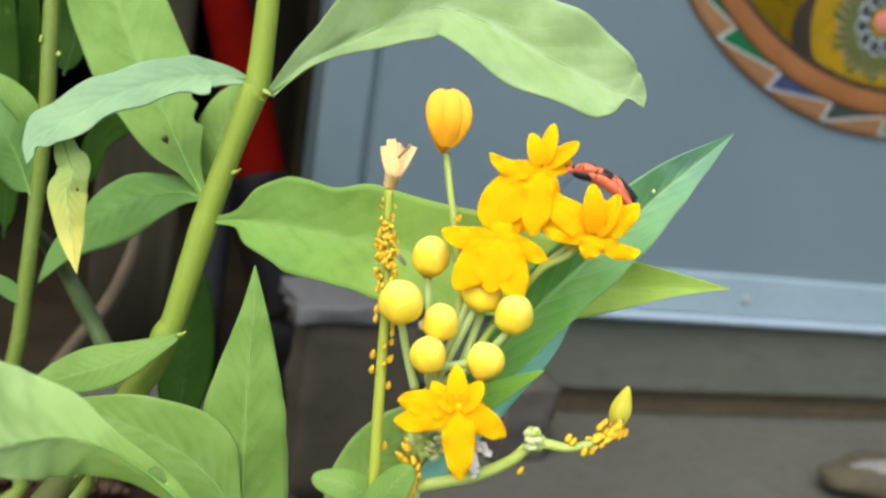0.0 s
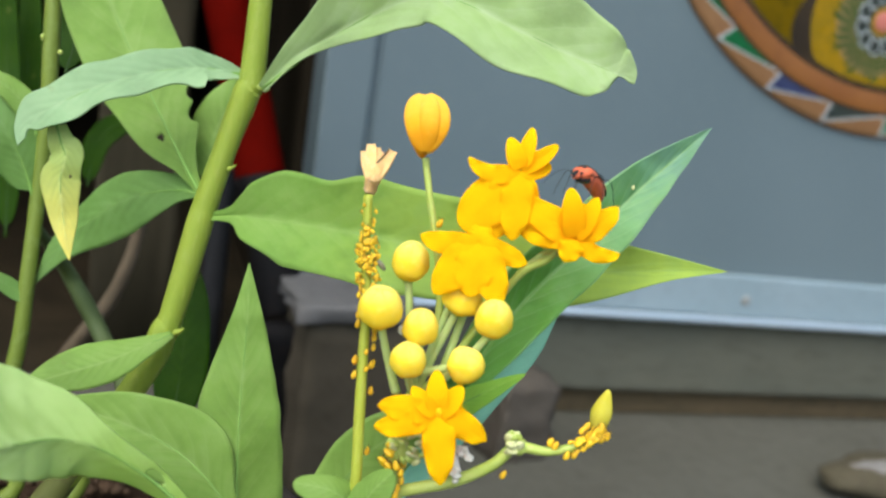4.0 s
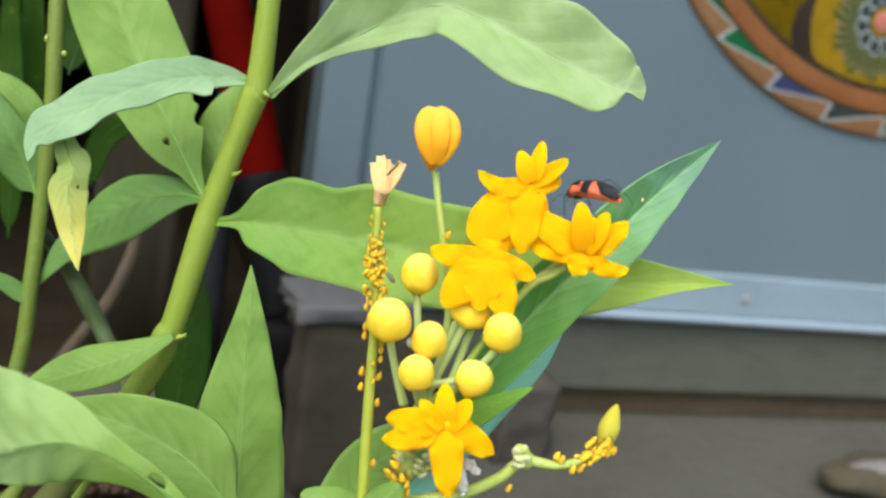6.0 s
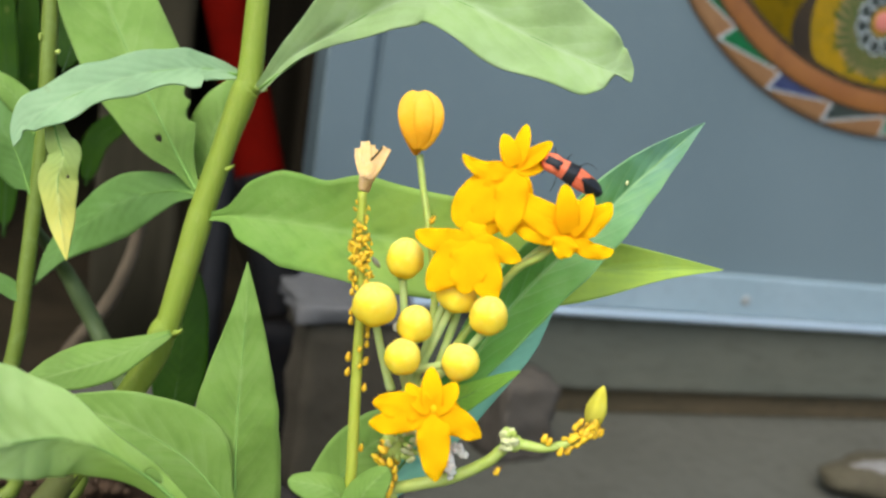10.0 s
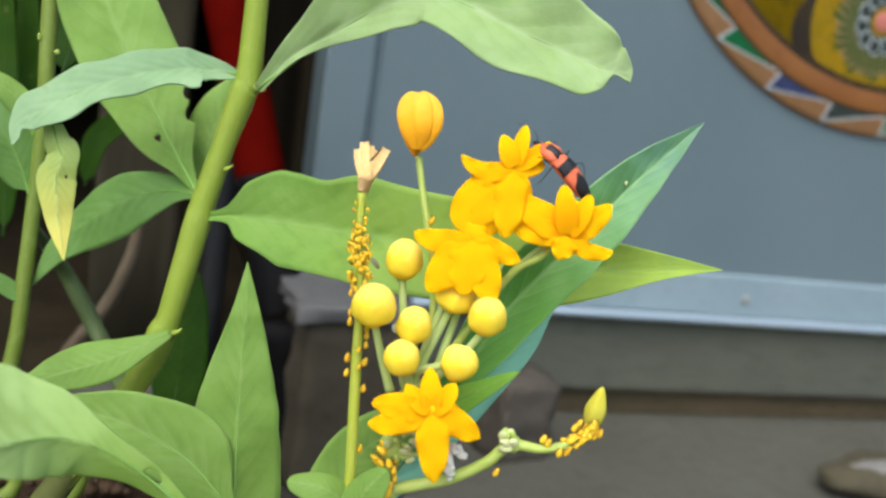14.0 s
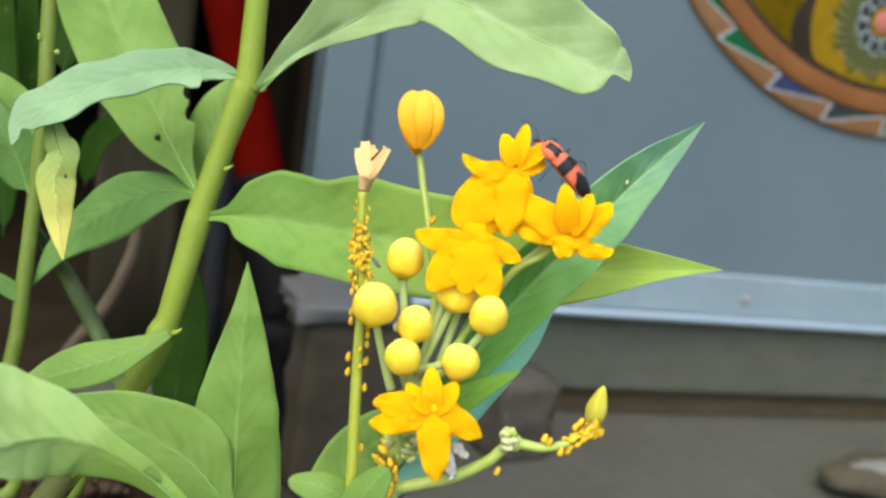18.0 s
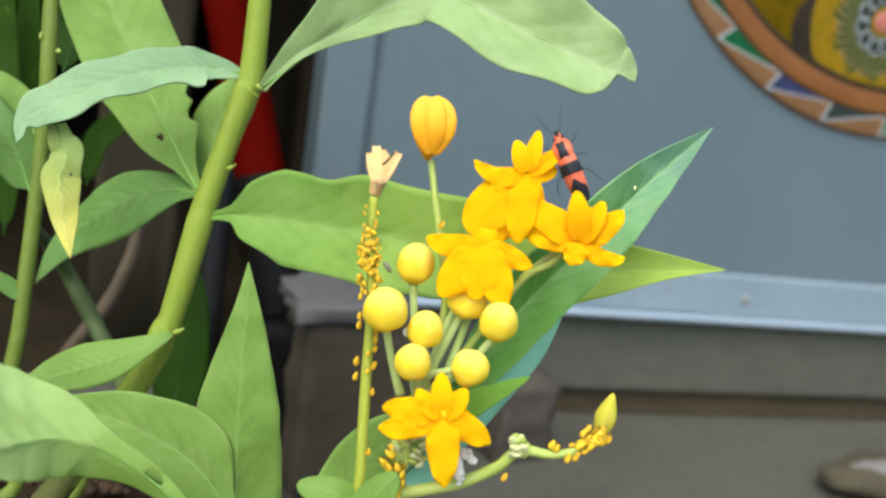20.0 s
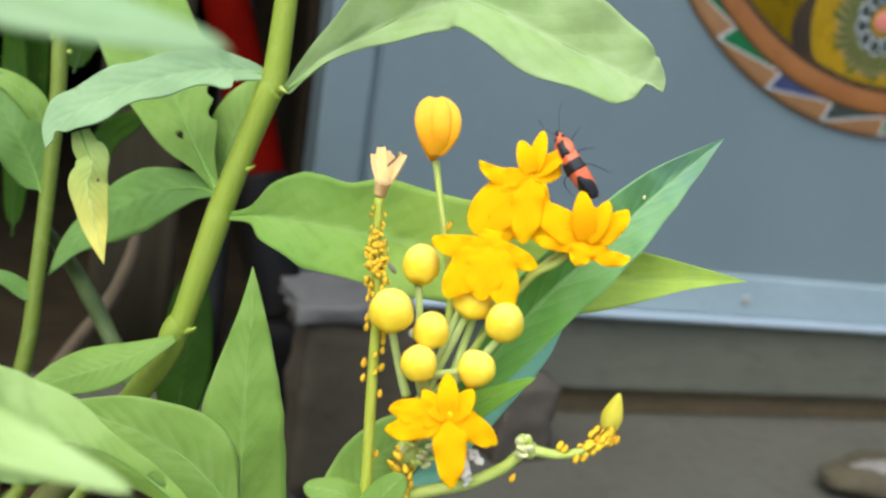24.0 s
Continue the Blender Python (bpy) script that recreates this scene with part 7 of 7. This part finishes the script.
    hang = [
        (0, pose(0.01136, 0.01311, 0.11133, -0.011, -2.236, 0.558)),
        (0.5, pose(0.01129, 0.01303, 0.11102, -0.004, 1.361, -0.340)),
        (1, pose(0.01111, 0.01321, 0.11176, -0.015, 2.602, -0.649)),
        (1.5, pose(0.01102, 0.01337, 0.11240, -0.005, 1.496, -0.373)),
        (2, pose(0.01090, 0.01353, 0.11303, -0.005, 1.459, -0.364)),
        (2.5, pose(0.01081, 0.01365, 0.11352, -0.004, 1.423, -0.355)),
        (4.5, pose(0.01077, 0.01366, 0.11356, -0.006, -1.608, 0.401)),
        (5, pose(0.01085, 0.01361, 0.11334, -0.002, -1.044, 0.260)),
        (5.5, pose(0.01099, 0.01345, 0.11272, -0.011, -2.287, 0.571)),
        (6, pose(0.01112, 0.01333, 0.11221, -0.015, -2.606, 0.650)),
        (6.5, pose(0.01093, 0.01352, 0.11300, -0.009, -2.053, 0.512)),
        (7, pose(0.01086, 0.01358, 0.11321, -0.004, -1.429, 0.356)),
        (7.5, pose(0.01081, 0.01365, 0.11351, -0.001, -0.599, 0.149)),
        (8, pose(0.01077, 0.01370, 0.11372, -0.000, 0.101, -0.025)),
        (8.5, pose(0.01077, 0.01370, 0.11372, -0.000, -0.030, 0.007)),
        (9, pose(0.01076, 0.01371, 0.11376, 0.000, -0.000, 0.000)),
        (9.5, pose(0.01077, 0.01370, 0.11372, -0.000, -0.269, 0.067)),
        (10, pose(0.01075, 0.01371, 0.11375, -0.001, -0.593, 0.148)),
        (10.5, pose(0.01076, 0.01370, 0.11370, -0.003, -1.138, 0.284)),
        (12.5, pose(0.01075, 0.01371, 0.11377, -0.000, -0.436, 0.109)),
        (13, pose(0.01073, 0.01374, 0.11387, -0.001, -0.597, 0.149)),
        (13.5, pose(0.01073, 0.01374, 0.11388, -0.000, -0.255, 0.064)),
        (14, pose(0.01076, 0.01371, 0.11376, 0.000, -0.000, 0.000)),
        (14.5, pose(0.01074, 0.01373, 0.11384, -0.000, -0.023, 0.006)),
        (15, pose(0.01074, 0.01373, 0.11383, -0.000, 0.041, -0.010)),
        (15.5, pose(0.01074, 0.01372, 0.11380, -0.000, -0.280, 0.070)),
        (16, pose(0.01075, 0.01372, 0.11377, -0.000, -0.124, 0.031)),
        (16.5, pose(0.01075, 0.01370, 0.11371, -0.002, -0.980, 0.244)),
        (17, pose(0.01074, 0.01371, 0.11376, -0.002, -0.978, 0.244)),
        (17.5, pose(0.01074, 0.01372, 0.11379, -0.001, -0.489, 0.122)),
        (18, pose(0.01074, 0.01373, 0.11385, -0.000, 0.317, -0.079)),
        (18.5, pose(0.01070, 0.01376, 0.11396, -0.001, -0.727, 0.181)),
        (20.5, pose(0.01074, 0.01369, 0.11369, -0.005, -1.577, 0.393)),
        (21, pose(0.01079, 0.01364, 0.11346, -0.005, -1.546, 0.386)),
        (21.5, pose(0.01084, 0.01362, 0.11337, -0.000, -0.389, 0.097)),
        (22, pose(0.01078, 0.01368, 0.11362, -0.000, -0.429, 0.107)),
        (22.5, pose(0.01073, 0.01371, 0.11376, -0.001, -0.535, 0.133)),
        (23, pose(0.01069, 0.01374, 0.11388, -0.002, -0.839, 0.209)),
        (23.5, pose(0.01059, 0.01381, 0.11416, -0.009, -2.002, 0.499)),
        (24, pose(0.01138, 0.01315, 0.11150, -0.122, -7.461, 1.871)),
    ]
    reach = [
        (0, pose(0.04116, 0.02440, 0.09463, -0.001, 0.487, -0.122)),
        (0.5, pose(0.04087, 0.02440, 0.09461, -0.001, 0.681, -0.170)),
        (1, pose(0.04064, 0.02440, 0.09461, -0.001, 0.784, -0.195)),
        (1.5, pose(0.04075, 0.02440, 0.09461, -0.001, 0.518, -0.129)),
        (2, pose(0.04069, 0.02440, 0.09461, -0.000, 0.201, -0.050)),
        (2.5, pose(0.04065, 0.02440, 0.09461, -0.000, 0.009, -0.002)),
        (4.5, pose(0.04112, 0.02440, 0.09463, -0.000, -0.125, 0.031)),
        (5, pose(0.04108, 0.02440, 0.09463, -0.000, -0.162, 0.040)),
        (5.5, pose(0.04112, 0.02440, 0.09463, -0.000, -0.187, 0.047)),
        (6, pose(0.04139, 0.02441, 0.09464, -0.000, -0.229, 0.057)),
        (6.5, pose(0.04104, 0.02440, 0.09463, -0.000, -0.098, 0.024)),
        (7, pose(0.04110, 0.02440, 0.09463, -0.000, -0.320, 0.080)),
        (7.5, pose(0.04092, 0.02440, 0.09462, -0.000, -0.264, 0.066)),
        (8, pose(0.04081, 0.02440, 0.09462, -0.000, -0.199, 0.050)),
        (8.5, pose(0.04085, 0.02440, 0.09462, -0.000, -0.067, 0.017)),
        (9, pose(0.04084, 0.02440, 0.09462, -0.000, -0.009, 0.002)),
        (9.5, pose(0.04092, 0.02440, 0.09462, -0.000, -0.051, 0.013)),
        (10, pose(0.04072, 0.02440, 0.09461, -0.000, 0.029, -0.007)),
        (10.5, pose(0.04108, 0.02440, 0.09463, -0.000, -0.081, 0.020)),
        (12.5, pose(0.04086, 0.02440, 0.09462, -0.000, -0.217, 0.054)),
        (13, pose(0.04089, 0.02440, 0.09462, -0.000, -0.217, 0.054)),
        (13.5, pose(0.04080, 0.02440, 0.09462, -0.000, -0.209, 0.052)),
        (14, pose(0.04074, 0.02440, 0.09461, 0.000, -0.000, 0.000)),
        (14.5, pose(0.04084, 0.02440, 0.09462, -0.000, -0.009, 0.002)),
        (15, pose(0.04072, 0.02440, 0.09461, -0.000, -0.069, 0.017)),
        (15.5, pose(0.04082, 0.02440, 0.09462, -0.000, -0.035, 0.009)),
        (16, pose(0.04067, 0.02440, 0.09461, -0.000, -0.133, 0.033)),
        (16.5, pose(0.04104, 0.02440, 0.09463, -0.000, 0.033, -0.008)),
        (17, pose(0.04085, 0.02440, 0.09462, -0.000, 0.142, -0.035)),
        (17.5, pose(0.04079, 0.02440, 0.09462, -0.000, 0.014, -0.003)),
        (18, pose(0.04074, 0.02440, 0.09461, 0.000, -0.000, 0.000)),
        (18.5, pose(0.04093, 0.02440, 0.09462, -0.000, -0.038, 0.009)),
        (20.5, pose(0.04091, 0.02440, 0.09462, -0.000, -0.022, 0.005)),
        (21, pose(0.04112, 0.02440, 0.09463, -0.000, -0.037, 0.009)),
        (21.5, pose(0.04100, 0.02440, 0.09462, -0.000, -0.030, 0.008)),
        (22, pose(0.04088, 0.02440, 0.09462, -0.000, -0.028, 0.007)),
        (22.5, pose(0.04102, 0.02440, 0.09463, -0.000, 0.192, -0.048)),
        (23, pose(0.04097, 0.02440, 0.09463, -0.000, -0.090, 0.022)),
        (23.5, pose(0.04102, 0.02440, 0.09463, -0.001, -0.668, 0.167)),
        (24, pose(0.04151, 0.02441, 0.09467, -0.003, -1.182, 0.295)),
    ]
    right_leaf = [
        (0, pose(0.03245, 0.01406, 0.07752, -0.004, 1.383, -0.345)),
        (0.5, pose(0.03313, 0.01429, 0.07843, -0.000, 0.178, -0.044)),
        (1, pose(0.03268, 0.01411, 0.07770, -0.000, 0.108, -0.027)),
        (1.5, pose(0.03278, 0.01425, 0.07826, -0.000, 0.453, -0.113)),
        (2, pose(0.03288, 0.01423, 0.07817, -0.001, 0.589, -0.147)),
        (2.5, pose(0.03281, 0.01425, 0.07827, -0.000, 0.404, -0.101)),
        (4.5, pose(0.03271, 0.01417, 0.07793, -0.000, 0.343, -0.085)),
        (5, pose(0.03268, 0.01414, 0.07781, -0.000, 0.245, -0.061)),
        (5.5, pose(0.03301, 0.01425, 0.07827, -0.000, 0.214, -0.053)),
        (6, pose(0.03302, 0.01422, 0.07813, -0.000, 0.071, -0.018)),
        (6.5, pose(0.03270, 0.01416, 0.07788, -0.000, 0.009, -0.002)),
        (7, pose(0.03293, 0.01426, 0.07830, -0.000, 0.133, -0.033)),
        (7.5, pose(0.03277, 0.01422, 0.07813, -0.000, 0.179, -0.045)),
        (8, pose(0.03288, 0.01428, 0.07838, -0.000, 0.109, -0.027)),
        (8.5, pose(0.03285, 0.01425, 0.07825, -0.000, 0.341, -0.085)),
        (9, pose(0.03274, 0.01423, 0.07820, -0.000, 0.297, -0.074)),
        (9.5, pose(0.03284, 0.01425, 0.07825, -0.000, 0.260, -0.065)),
        (10, pose(0.03277, 0.01423, 0.07818, -0.000, 0.106, -0.027)),
        (10.5, pose(0.03274, 0.01421, 0.07811, -0.000, 0.434, -0.108)),
        (12.5, pose(0.03281, 0.01424, 0.07823, -0.000, 0.136, -0.034)),
        (13, pose(0.03277, 0.01423, 0.07819, -0.000, 0.107, -0.027)),
        (13.5, pose(0.03284, 0.01425, 0.07828, -0.000, -0.035, 0.009)),
        (14, pose(0.03279, 0.01424, 0.07822, 0.000, -0.000, 0.000)),
        (14.5, pose(0.03284, 0.01425, 0.07828, -0.000, 0.073, -0.018)),
        (15, pose(0.03282, 0.01425, 0.07825, -0.000, 0.159, -0.040)),
        (15.5, pose(0.03282, 0.01424, 0.07823, -0.000, -0.002, 0.000)),
        (16, pose(0.03286, 0.01426, 0.07831, -0.000, 0.108, -0.027)),
        (16.5, pose(0.03281, 0.01423, 0.07820, -0.000, -0.022, 0.005)),
        (17, pose(0.03279, 0.01423, 0.07819, -0.000, 0.017, -0.004)),
        (17.5, pose(0.03279, 0.01423, 0.07818, -0.000, 0.115, -0.029)),
        (18, pose(0.03279, 0.01424, 0.07821, -0.000, 0.063, -0.016)),
        (18.5, pose(0.03276, 0.01421, 0.07810, -0.000, -0.117, 0.029)),
        (20.5, pose(0.03283, 0.01419, 0.07802, -0.001, -0.670, 0.167)),
        (21, pose(0.03249, 0.01407, 0.07756, -0.000, 0.239, -0.060)),
        (21.5, pose(0.03310, 0.01431, 0.07849, -0.000, 0.001, -0.000)),
        (22, pose(0.03278, 0.01422, 0.07813, -0.000, 0.331, -0.083)),
        (22.5, pose(0.03277, 0.01422, 0.07816, -0.000, 0.216, -0.054)),
        (23, pose(0.03289, 0.01425, 0.07825, -0.000, 0.326, -0.081)),
        (23.5, pose(0.03269, 0.01414, 0.07783, -0.000, 0.156, -0.039)),
        (24, pose(0.03242, 0.01404, 0.07743, -0.004, 1.324, -0.330)),
    ]
    tossed_high = [
        (0, pose(0.02292, -0.01190, 0.15085, 0.000, -0.000, 0.000)),
        (0.1, pose(0.02919, -0.01522, 0.13751, 0.000, -0.000, 0.000)),
        (0.2, pose(0.03021, -0.01677, 0.13131, 0.000, -0.000, 0.000)),
        (0.3, pose(0.03197, -0.01571, 0.13555, 0.000, -0.000, 0.000)),
        (0.4, pose(0.02843, -0.01406, 0.14216, 0.000, -0.000, 0.000)),
        (0.5, pose(0.02614, -0.01306, 0.14618, 0.000, -0.000, 0.000)),
        (0.7, pose(0.02397, -0.01225, 0.14942, 0.000, -0.000, 0.000)),
        (0.85, pose(0.02686, -0.01353, 0.14430, 0.000, -0.000, 0.000)),
        (1, pose(0.02701, -0.01377, 0.14333, 0.000, -0.000, 0.000)),
        (1.1, pose(0.02580, -0.01317, 0.14573, 0.000, -0.000, 0.000)),
        (1.3, pose(0.02292, -0.01190, 0.15085, 0.000, -0.000, 0.000)),
        (20.5, pose(0.02292, -0.01190, 0.15085, 0.000, -0.000, 0.000)),
        (20.6, pose(0.02410, -0.01245, 0.14865, 0.000, -0.000, 0.000)),
        (20.8, pose(0.02670, -0.01329, 0.14527, 0.000, -0.000, 0.000)),
        (20.95, pose(0.02397, -0.01225, 0.14942, 0.000, -0.000, 0.000)),
        (21.1, pose(0.02292, -0.01190, 0.15085, 0.000, -0.000, 0.000)),
        (22.8, pose(0.02292, -0.01190, 0.15085, 0.000, -0.000, 0.000)),
        (23, pose(0.02544, -0.01324, 0.14548, 0.000, -0.000, 0.000)),
        (23.15, pose(0.02292, -0.01190, 0.15085, 0.000, -0.000, 0.000)),
        (23.5, pose(0.02292, -0.01190, 0.15085, 0.000, -0.000, 0.000)),
        (23.8, pose(0.02913, -0.01419, 0.14167, 0.000, -0.000, 0.000)),
        (24, pose(0.02671, -0.01393, 0.14269, 0.000, -0.000, 0.000)),
    ]
    tossed_low = [
        (0, pose(0.01855, -0.01432, 0.10808, 0.000, -0.000, 0.000)),
        (0.1, pose(0.02529, -0.01406, 0.10912, 0.000, -0.000, 0.000)),
        (0.3, pose(0.03059, -0.01385, 0.10993, 0.000, -0.000, 0.000)),
        (0.5, pose(0.02336, -0.01413, 0.10882, 0.000, -0.000, 0.000)),
        (0.7, pose(0.02529, -0.01406, 0.10912, 0.000, -0.000, 0.000)),
        (0.9, pose(0.03067, -0.01323, 0.11244, 0.000, -0.000, 0.000)),
        (1.1, pose(0.02861, -0.01309, 0.11298, 0.000, -0.000, 0.000)),
        (1.5, pose(0.02898, -0.01290, 0.11376, 0.000, -0.000, 0.000)),
        (1.8, pose(0.02113, -0.01374, 0.11040, 0.000, -0.000, 0.000)),
        (2.2, pose(0.01807, -0.01433, 0.10801, 0.000, -0.000, 0.000)),
        (20.4, pose(0.01855, -0.01432, 0.10808, 0.000, -0.000, 0.000)),
        (20.7, pose(0.02983, -0.01269, 0.11461, 0.000, -0.000, 0.000)),
        (20.8, pose(0.03118, -0.01288, 0.11386, 0.000, -0.000, 0.000)),
        (21, pose(0.02410, -0.01374, 0.11037, 0.000, -0.000, 0.000)),
        (21.3, pose(0.01855, -0.01432, 0.10808, 0.000, -0.000, 0.000)),
        (22.8, pose(0.01855, -0.01432, 0.10808, 0.000, -0.000, 0.000)),
        (23, pose(0.02032, -0.01401, 0.10931, 0.000, -0.000, 0.000)),
        (23.2, pose(0.01855, -0.01432, 0.10808, 0.000, -0.000, 0.000)),
        (23.5, pose(0.02113, -0.01374, 0.11040, 0.000, -0.000, 0.000)),
        (23.8, pose(0.03260, -0.01316, 0.11273, 0.000, -0.000, 0.000)),
        (24, pose(0.03061, -0.01314, 0.11281, 0.000, -0.000, 0.000)),
    ]
    crawl = [
        (0, pose(0.02550, 0.16317, 0.21351, 21.675, -16.400, 168.834)),
        (0.1, pose(0.02690, 0.16247, 0.21071, 21.051, -17.186, 170.937)),
        (0.2, pose(0.03480, 0.16173, 0.20779, 20.427, -17.972, 173.040)),
        (0.3, pose(0.03049, 0.16218, 0.20957, 19.803, -18.758, 175.143)),
        (0.4, pose(0.03002, 0.16240, 0.21047, 19.708, -17.621, 175.456)),
        (0.5, pose(0.02319, 0.16210, 0.20922, 19.613, -16.484, 175.769)),
        (0.6, pose(0.02715, 0.16265, 0.21147, 19.599, -16.303, 175.818)),
        (0.7, pose(0.02860, 0.16328, 0.21400, 19.586, -16.122, 175.867)),
        (0.8, pose(0.02231, 0.16272, 0.21174, 19.572, -15.940, 175.916)),
        (0.9, pose(0.02426, 0.16195, 0.20865, 19.559, -15.759, 175.965)),
        (1, pose(0.02599, 0.16256, 0.21109, 19.545, -15.578, 176.014)),
        (1.2, pose(0.02174, 0.16271, 0.21169, 20.237, -13.656, 172.642)),
        (1.3, pose(0.02611, 0.16247, 0.21075, 20.583, -12.694, 170.955)),
        (1.5, pose(0.02177, 0.16297, 0.21274, 21.275, -10.772, 167.583)),
        (1.7, pose(0.02552, 0.16279, 0.21202, 21.618, -9.321, 164.575)),
        (1.8, pose(0.02204, 0.16337, 0.21433, 21.790, -8.596, 163.072)),
        (2, pose(0.02344, 0.16285, 0.21223, 22.133, -7.145, 160.064)),
        (2.2, pose(0.02224, 0.16330, 0.21401, 23.295, -8.485, 165.315)),
        (2.3, pose(0.02352, 0.16306, 0.21304, 23.875, -9.155, 167.941)),
        (2.5, pose(0.02274, 0.16323, 0.21375, 25.037, -10.495, 173.192)),
        (4.5, pose(0.02354, 0.16306, 0.21311, -4.505, -21.460, -113.546)),
        (4.7, pose(0.02413, 0.16312, 0.21335, -7.808, -22.863, -115.150)),
        (4.8, pose(0.02471, 0.16289, 0.21241, -9.460, -23.565, -115.952)),
        (5, pose(0.02409, 0.16306, 0.21310, -12.763, -24.968, -117.556)),
        (5.2, pose(0.02355, 0.16289, 0.21242, -12.763, -24.968, -117.556)),
        (5.3, pose(0.02416, 0.16318, 0.21359, -12.763, -24.968, -117.556)),
        (5.5, pose(0.02274, 0.16287, 0.21232, -6.299, 2.940, 166.209)),
        (6, pose(0.02338, 0.16264, 0.21141, -27.674, 11.975, 124.034)),
        (6.5, pose(0.02279, 0.16294, 0.21262, -43.388, 8.246, 155.132)),
        (6.7, pose(0.02153, 0.16261, 0.21130, -52.316, 4.680, 161.279)),
        (6.8, pose(0.02249, 0.16311, 0.21331, -56.781, 2.896, 164.352)),
        (7, pose(0.02049, 0.16268, 0.21158, -65.709, -0.670, 170.499)),
        (7.2, pose(0.02111, 0.16301, 0.21290, -66.065, -2.513, 169.182)),
        (7.3, pose(0.01941, 0.16271, 0.21168, -66.242, -3.435, 168.524)),
        (7.5, pose(0.02053, 0.16293, 0.21255, -66.598, -5.278, 167.207)),
        (7.7, pose(0.01915, 0.16284, 0.21219, -68.202, -8.474, 170.976)),
        (7.8, pose(0.02026, 0.16314, 0.21342, -69.004, -10.071, 172.861)),
        (8, pose(0.01857, 0.16304, 0.21302, -70.608, -13.267, 176.630)),
        (8.2, pose(0.02029, 0.16310, 0.21327, -70.584, -13.652, 176.528)),
        (8.3, pose(0.01896, 0.16309, 0.21321, -70.571, -13.845, 176.477)),
        (8.5, pose(0.01962, 0.16295, 0.21266, -70.547, -14.230, 176.375)),
        (9, pose(0.01862, 0.16312, 0.21331, -70.448, -15.667, 175.990)),
        (9.5, pose(0.01930, 0.16300, 0.21284, -70.399, -16.330, 175.811)),
        (10, pose(0.01952, 0.16310, 0.21326, -69.924, -21.545, 174.351)),
        (10.5, pose(0.01954, 0.16308, 0.21317, -69.552, -24.738, 173.404)),
        (12.5, pose(0.01876, 0.16336, 0.21429, -44.640, -35.825, 169.631)),
        (13.5, pose(0.01876, 0.16336, 0.21429, -42.640, -35.825, 169.631)),
        (15, pose(0.01834, 0.16339, 0.21442, -42.406, -36.836, 169.236)),
        (17.5, pose(0.01834, 0.16339, 0.21442, -47.424, -36.761, 169.266)),
        (18.5, pose(0.01908, 0.16347, 0.21472, -52.424, -36.761, 169.266)),
        (20.5, pose(0.01958, 0.16331, 0.21413, -82.521, -58.378, 156.112)),
        (20.7, pose(0.02061, 0.16349, 0.21486, -83.754, -56.686, 157.593)),
        (20.8, pose(0.02114, 0.16336, 0.21431, -84.370, -55.841, 158.334)),
        (21, pose(0.02013, 0.16384, 0.21623, -85.603, -54.149, 159.815)),
        (21.2, pose(0.01776, 0.16332, 0.21415, -84.370, -55.841, 158.334)),
        (21.3, pose(0.01766, 0.16387, 0.21637, -83.754, -56.686, 157.593)),
        (21.5, pose(0.01646, 0.16324, 0.21385, -82.521, -58.378, 156.112)),
        (21.7, pose(0.01731, 0.16373, 0.21584, -84.746, -58.106, 156.377)),
        (21.8, pose(0.01642, 0.16335, 0.21429, -85.859, -57.969, 156.510)),
        (22, pose(0.01650, 0.16348, 0.21481, -88.084, -57.697, 156.775)),
        (22.2, pose(0.01569, 0.16348, 0.21480, -87.972, -57.835, 156.642)),
        (22.3, pose(0.01642, 0.16339, 0.21446, -87.915, -57.904, 156.576)),
        (22.5, pose(0.01669, 0.16380, 0.21609, -87.803, -58.042, 156.443)),
        (22.7, pose(0.01684, 0.16356, 0.21513, -88.227, -57.501, 156.947)),
        (22.8, pose(0.01687, 0.16377, 0.21599, -88.440, -57.230, 157.199)),
        (23, pose(0.01627, 0.16340, 0.21448, -88.864, -56.689, 157.703)),
        (23.2, pose(0.02031, 0.16400, 0.21691, -88.864, -56.689, 157.703)),
        (23.3, pose(0.02036, 0.16371, 0.21571, -88.864, -56.689, 157.703)),
        (23.5, pose(0.01967, 0.16363, 0.21539, -88.864, -56.689, 157.703)),
        (23.6, pose(0.01928, 0.16326, 0.21389, -88.275, -54.677, 156.834)),
        (23.7, pose(0.02060, 0.16342, 0.21455, -87.685, -52.665, 155.966)),
        (23.8, pose(0.02428, 0.16351, 0.21494, -87.096, -50.652, 155.097)),
        (23.9, pose(0.02311, 0.16364, 0.21542, -86.506, -48.640, 154.229)),
        (24, pose(0.01989, 0.16345, 0.21466, -85.917, -46.628, 153.360)),
    ]
    walk(bloom, stalk)
    walk(tall, stem)
    walk(thin, side_stem)
    walk(low, low_shoot)
    walk(fore, low_front)
    walk(leaf_top, top)
    walk(leaf_curl, curl)
    walk(leaf_hang, hang)
    walk(leaf_mid, reach)
    walk(leaf_right, right_leaf)
    walk(near_top, tossed_high)
    walk(near_low, tossed_low)
    walk(bug, crawl)
    back = Matrix.Translation(-ROOT6)
    for ob in aphids:
        rest = ob.matrix_basis.copy()
        size = ob.scale.copy()
        walk(ob, [(t, m @ back @ rest) for t, m in stalk])
        ob.scale = size


motions()
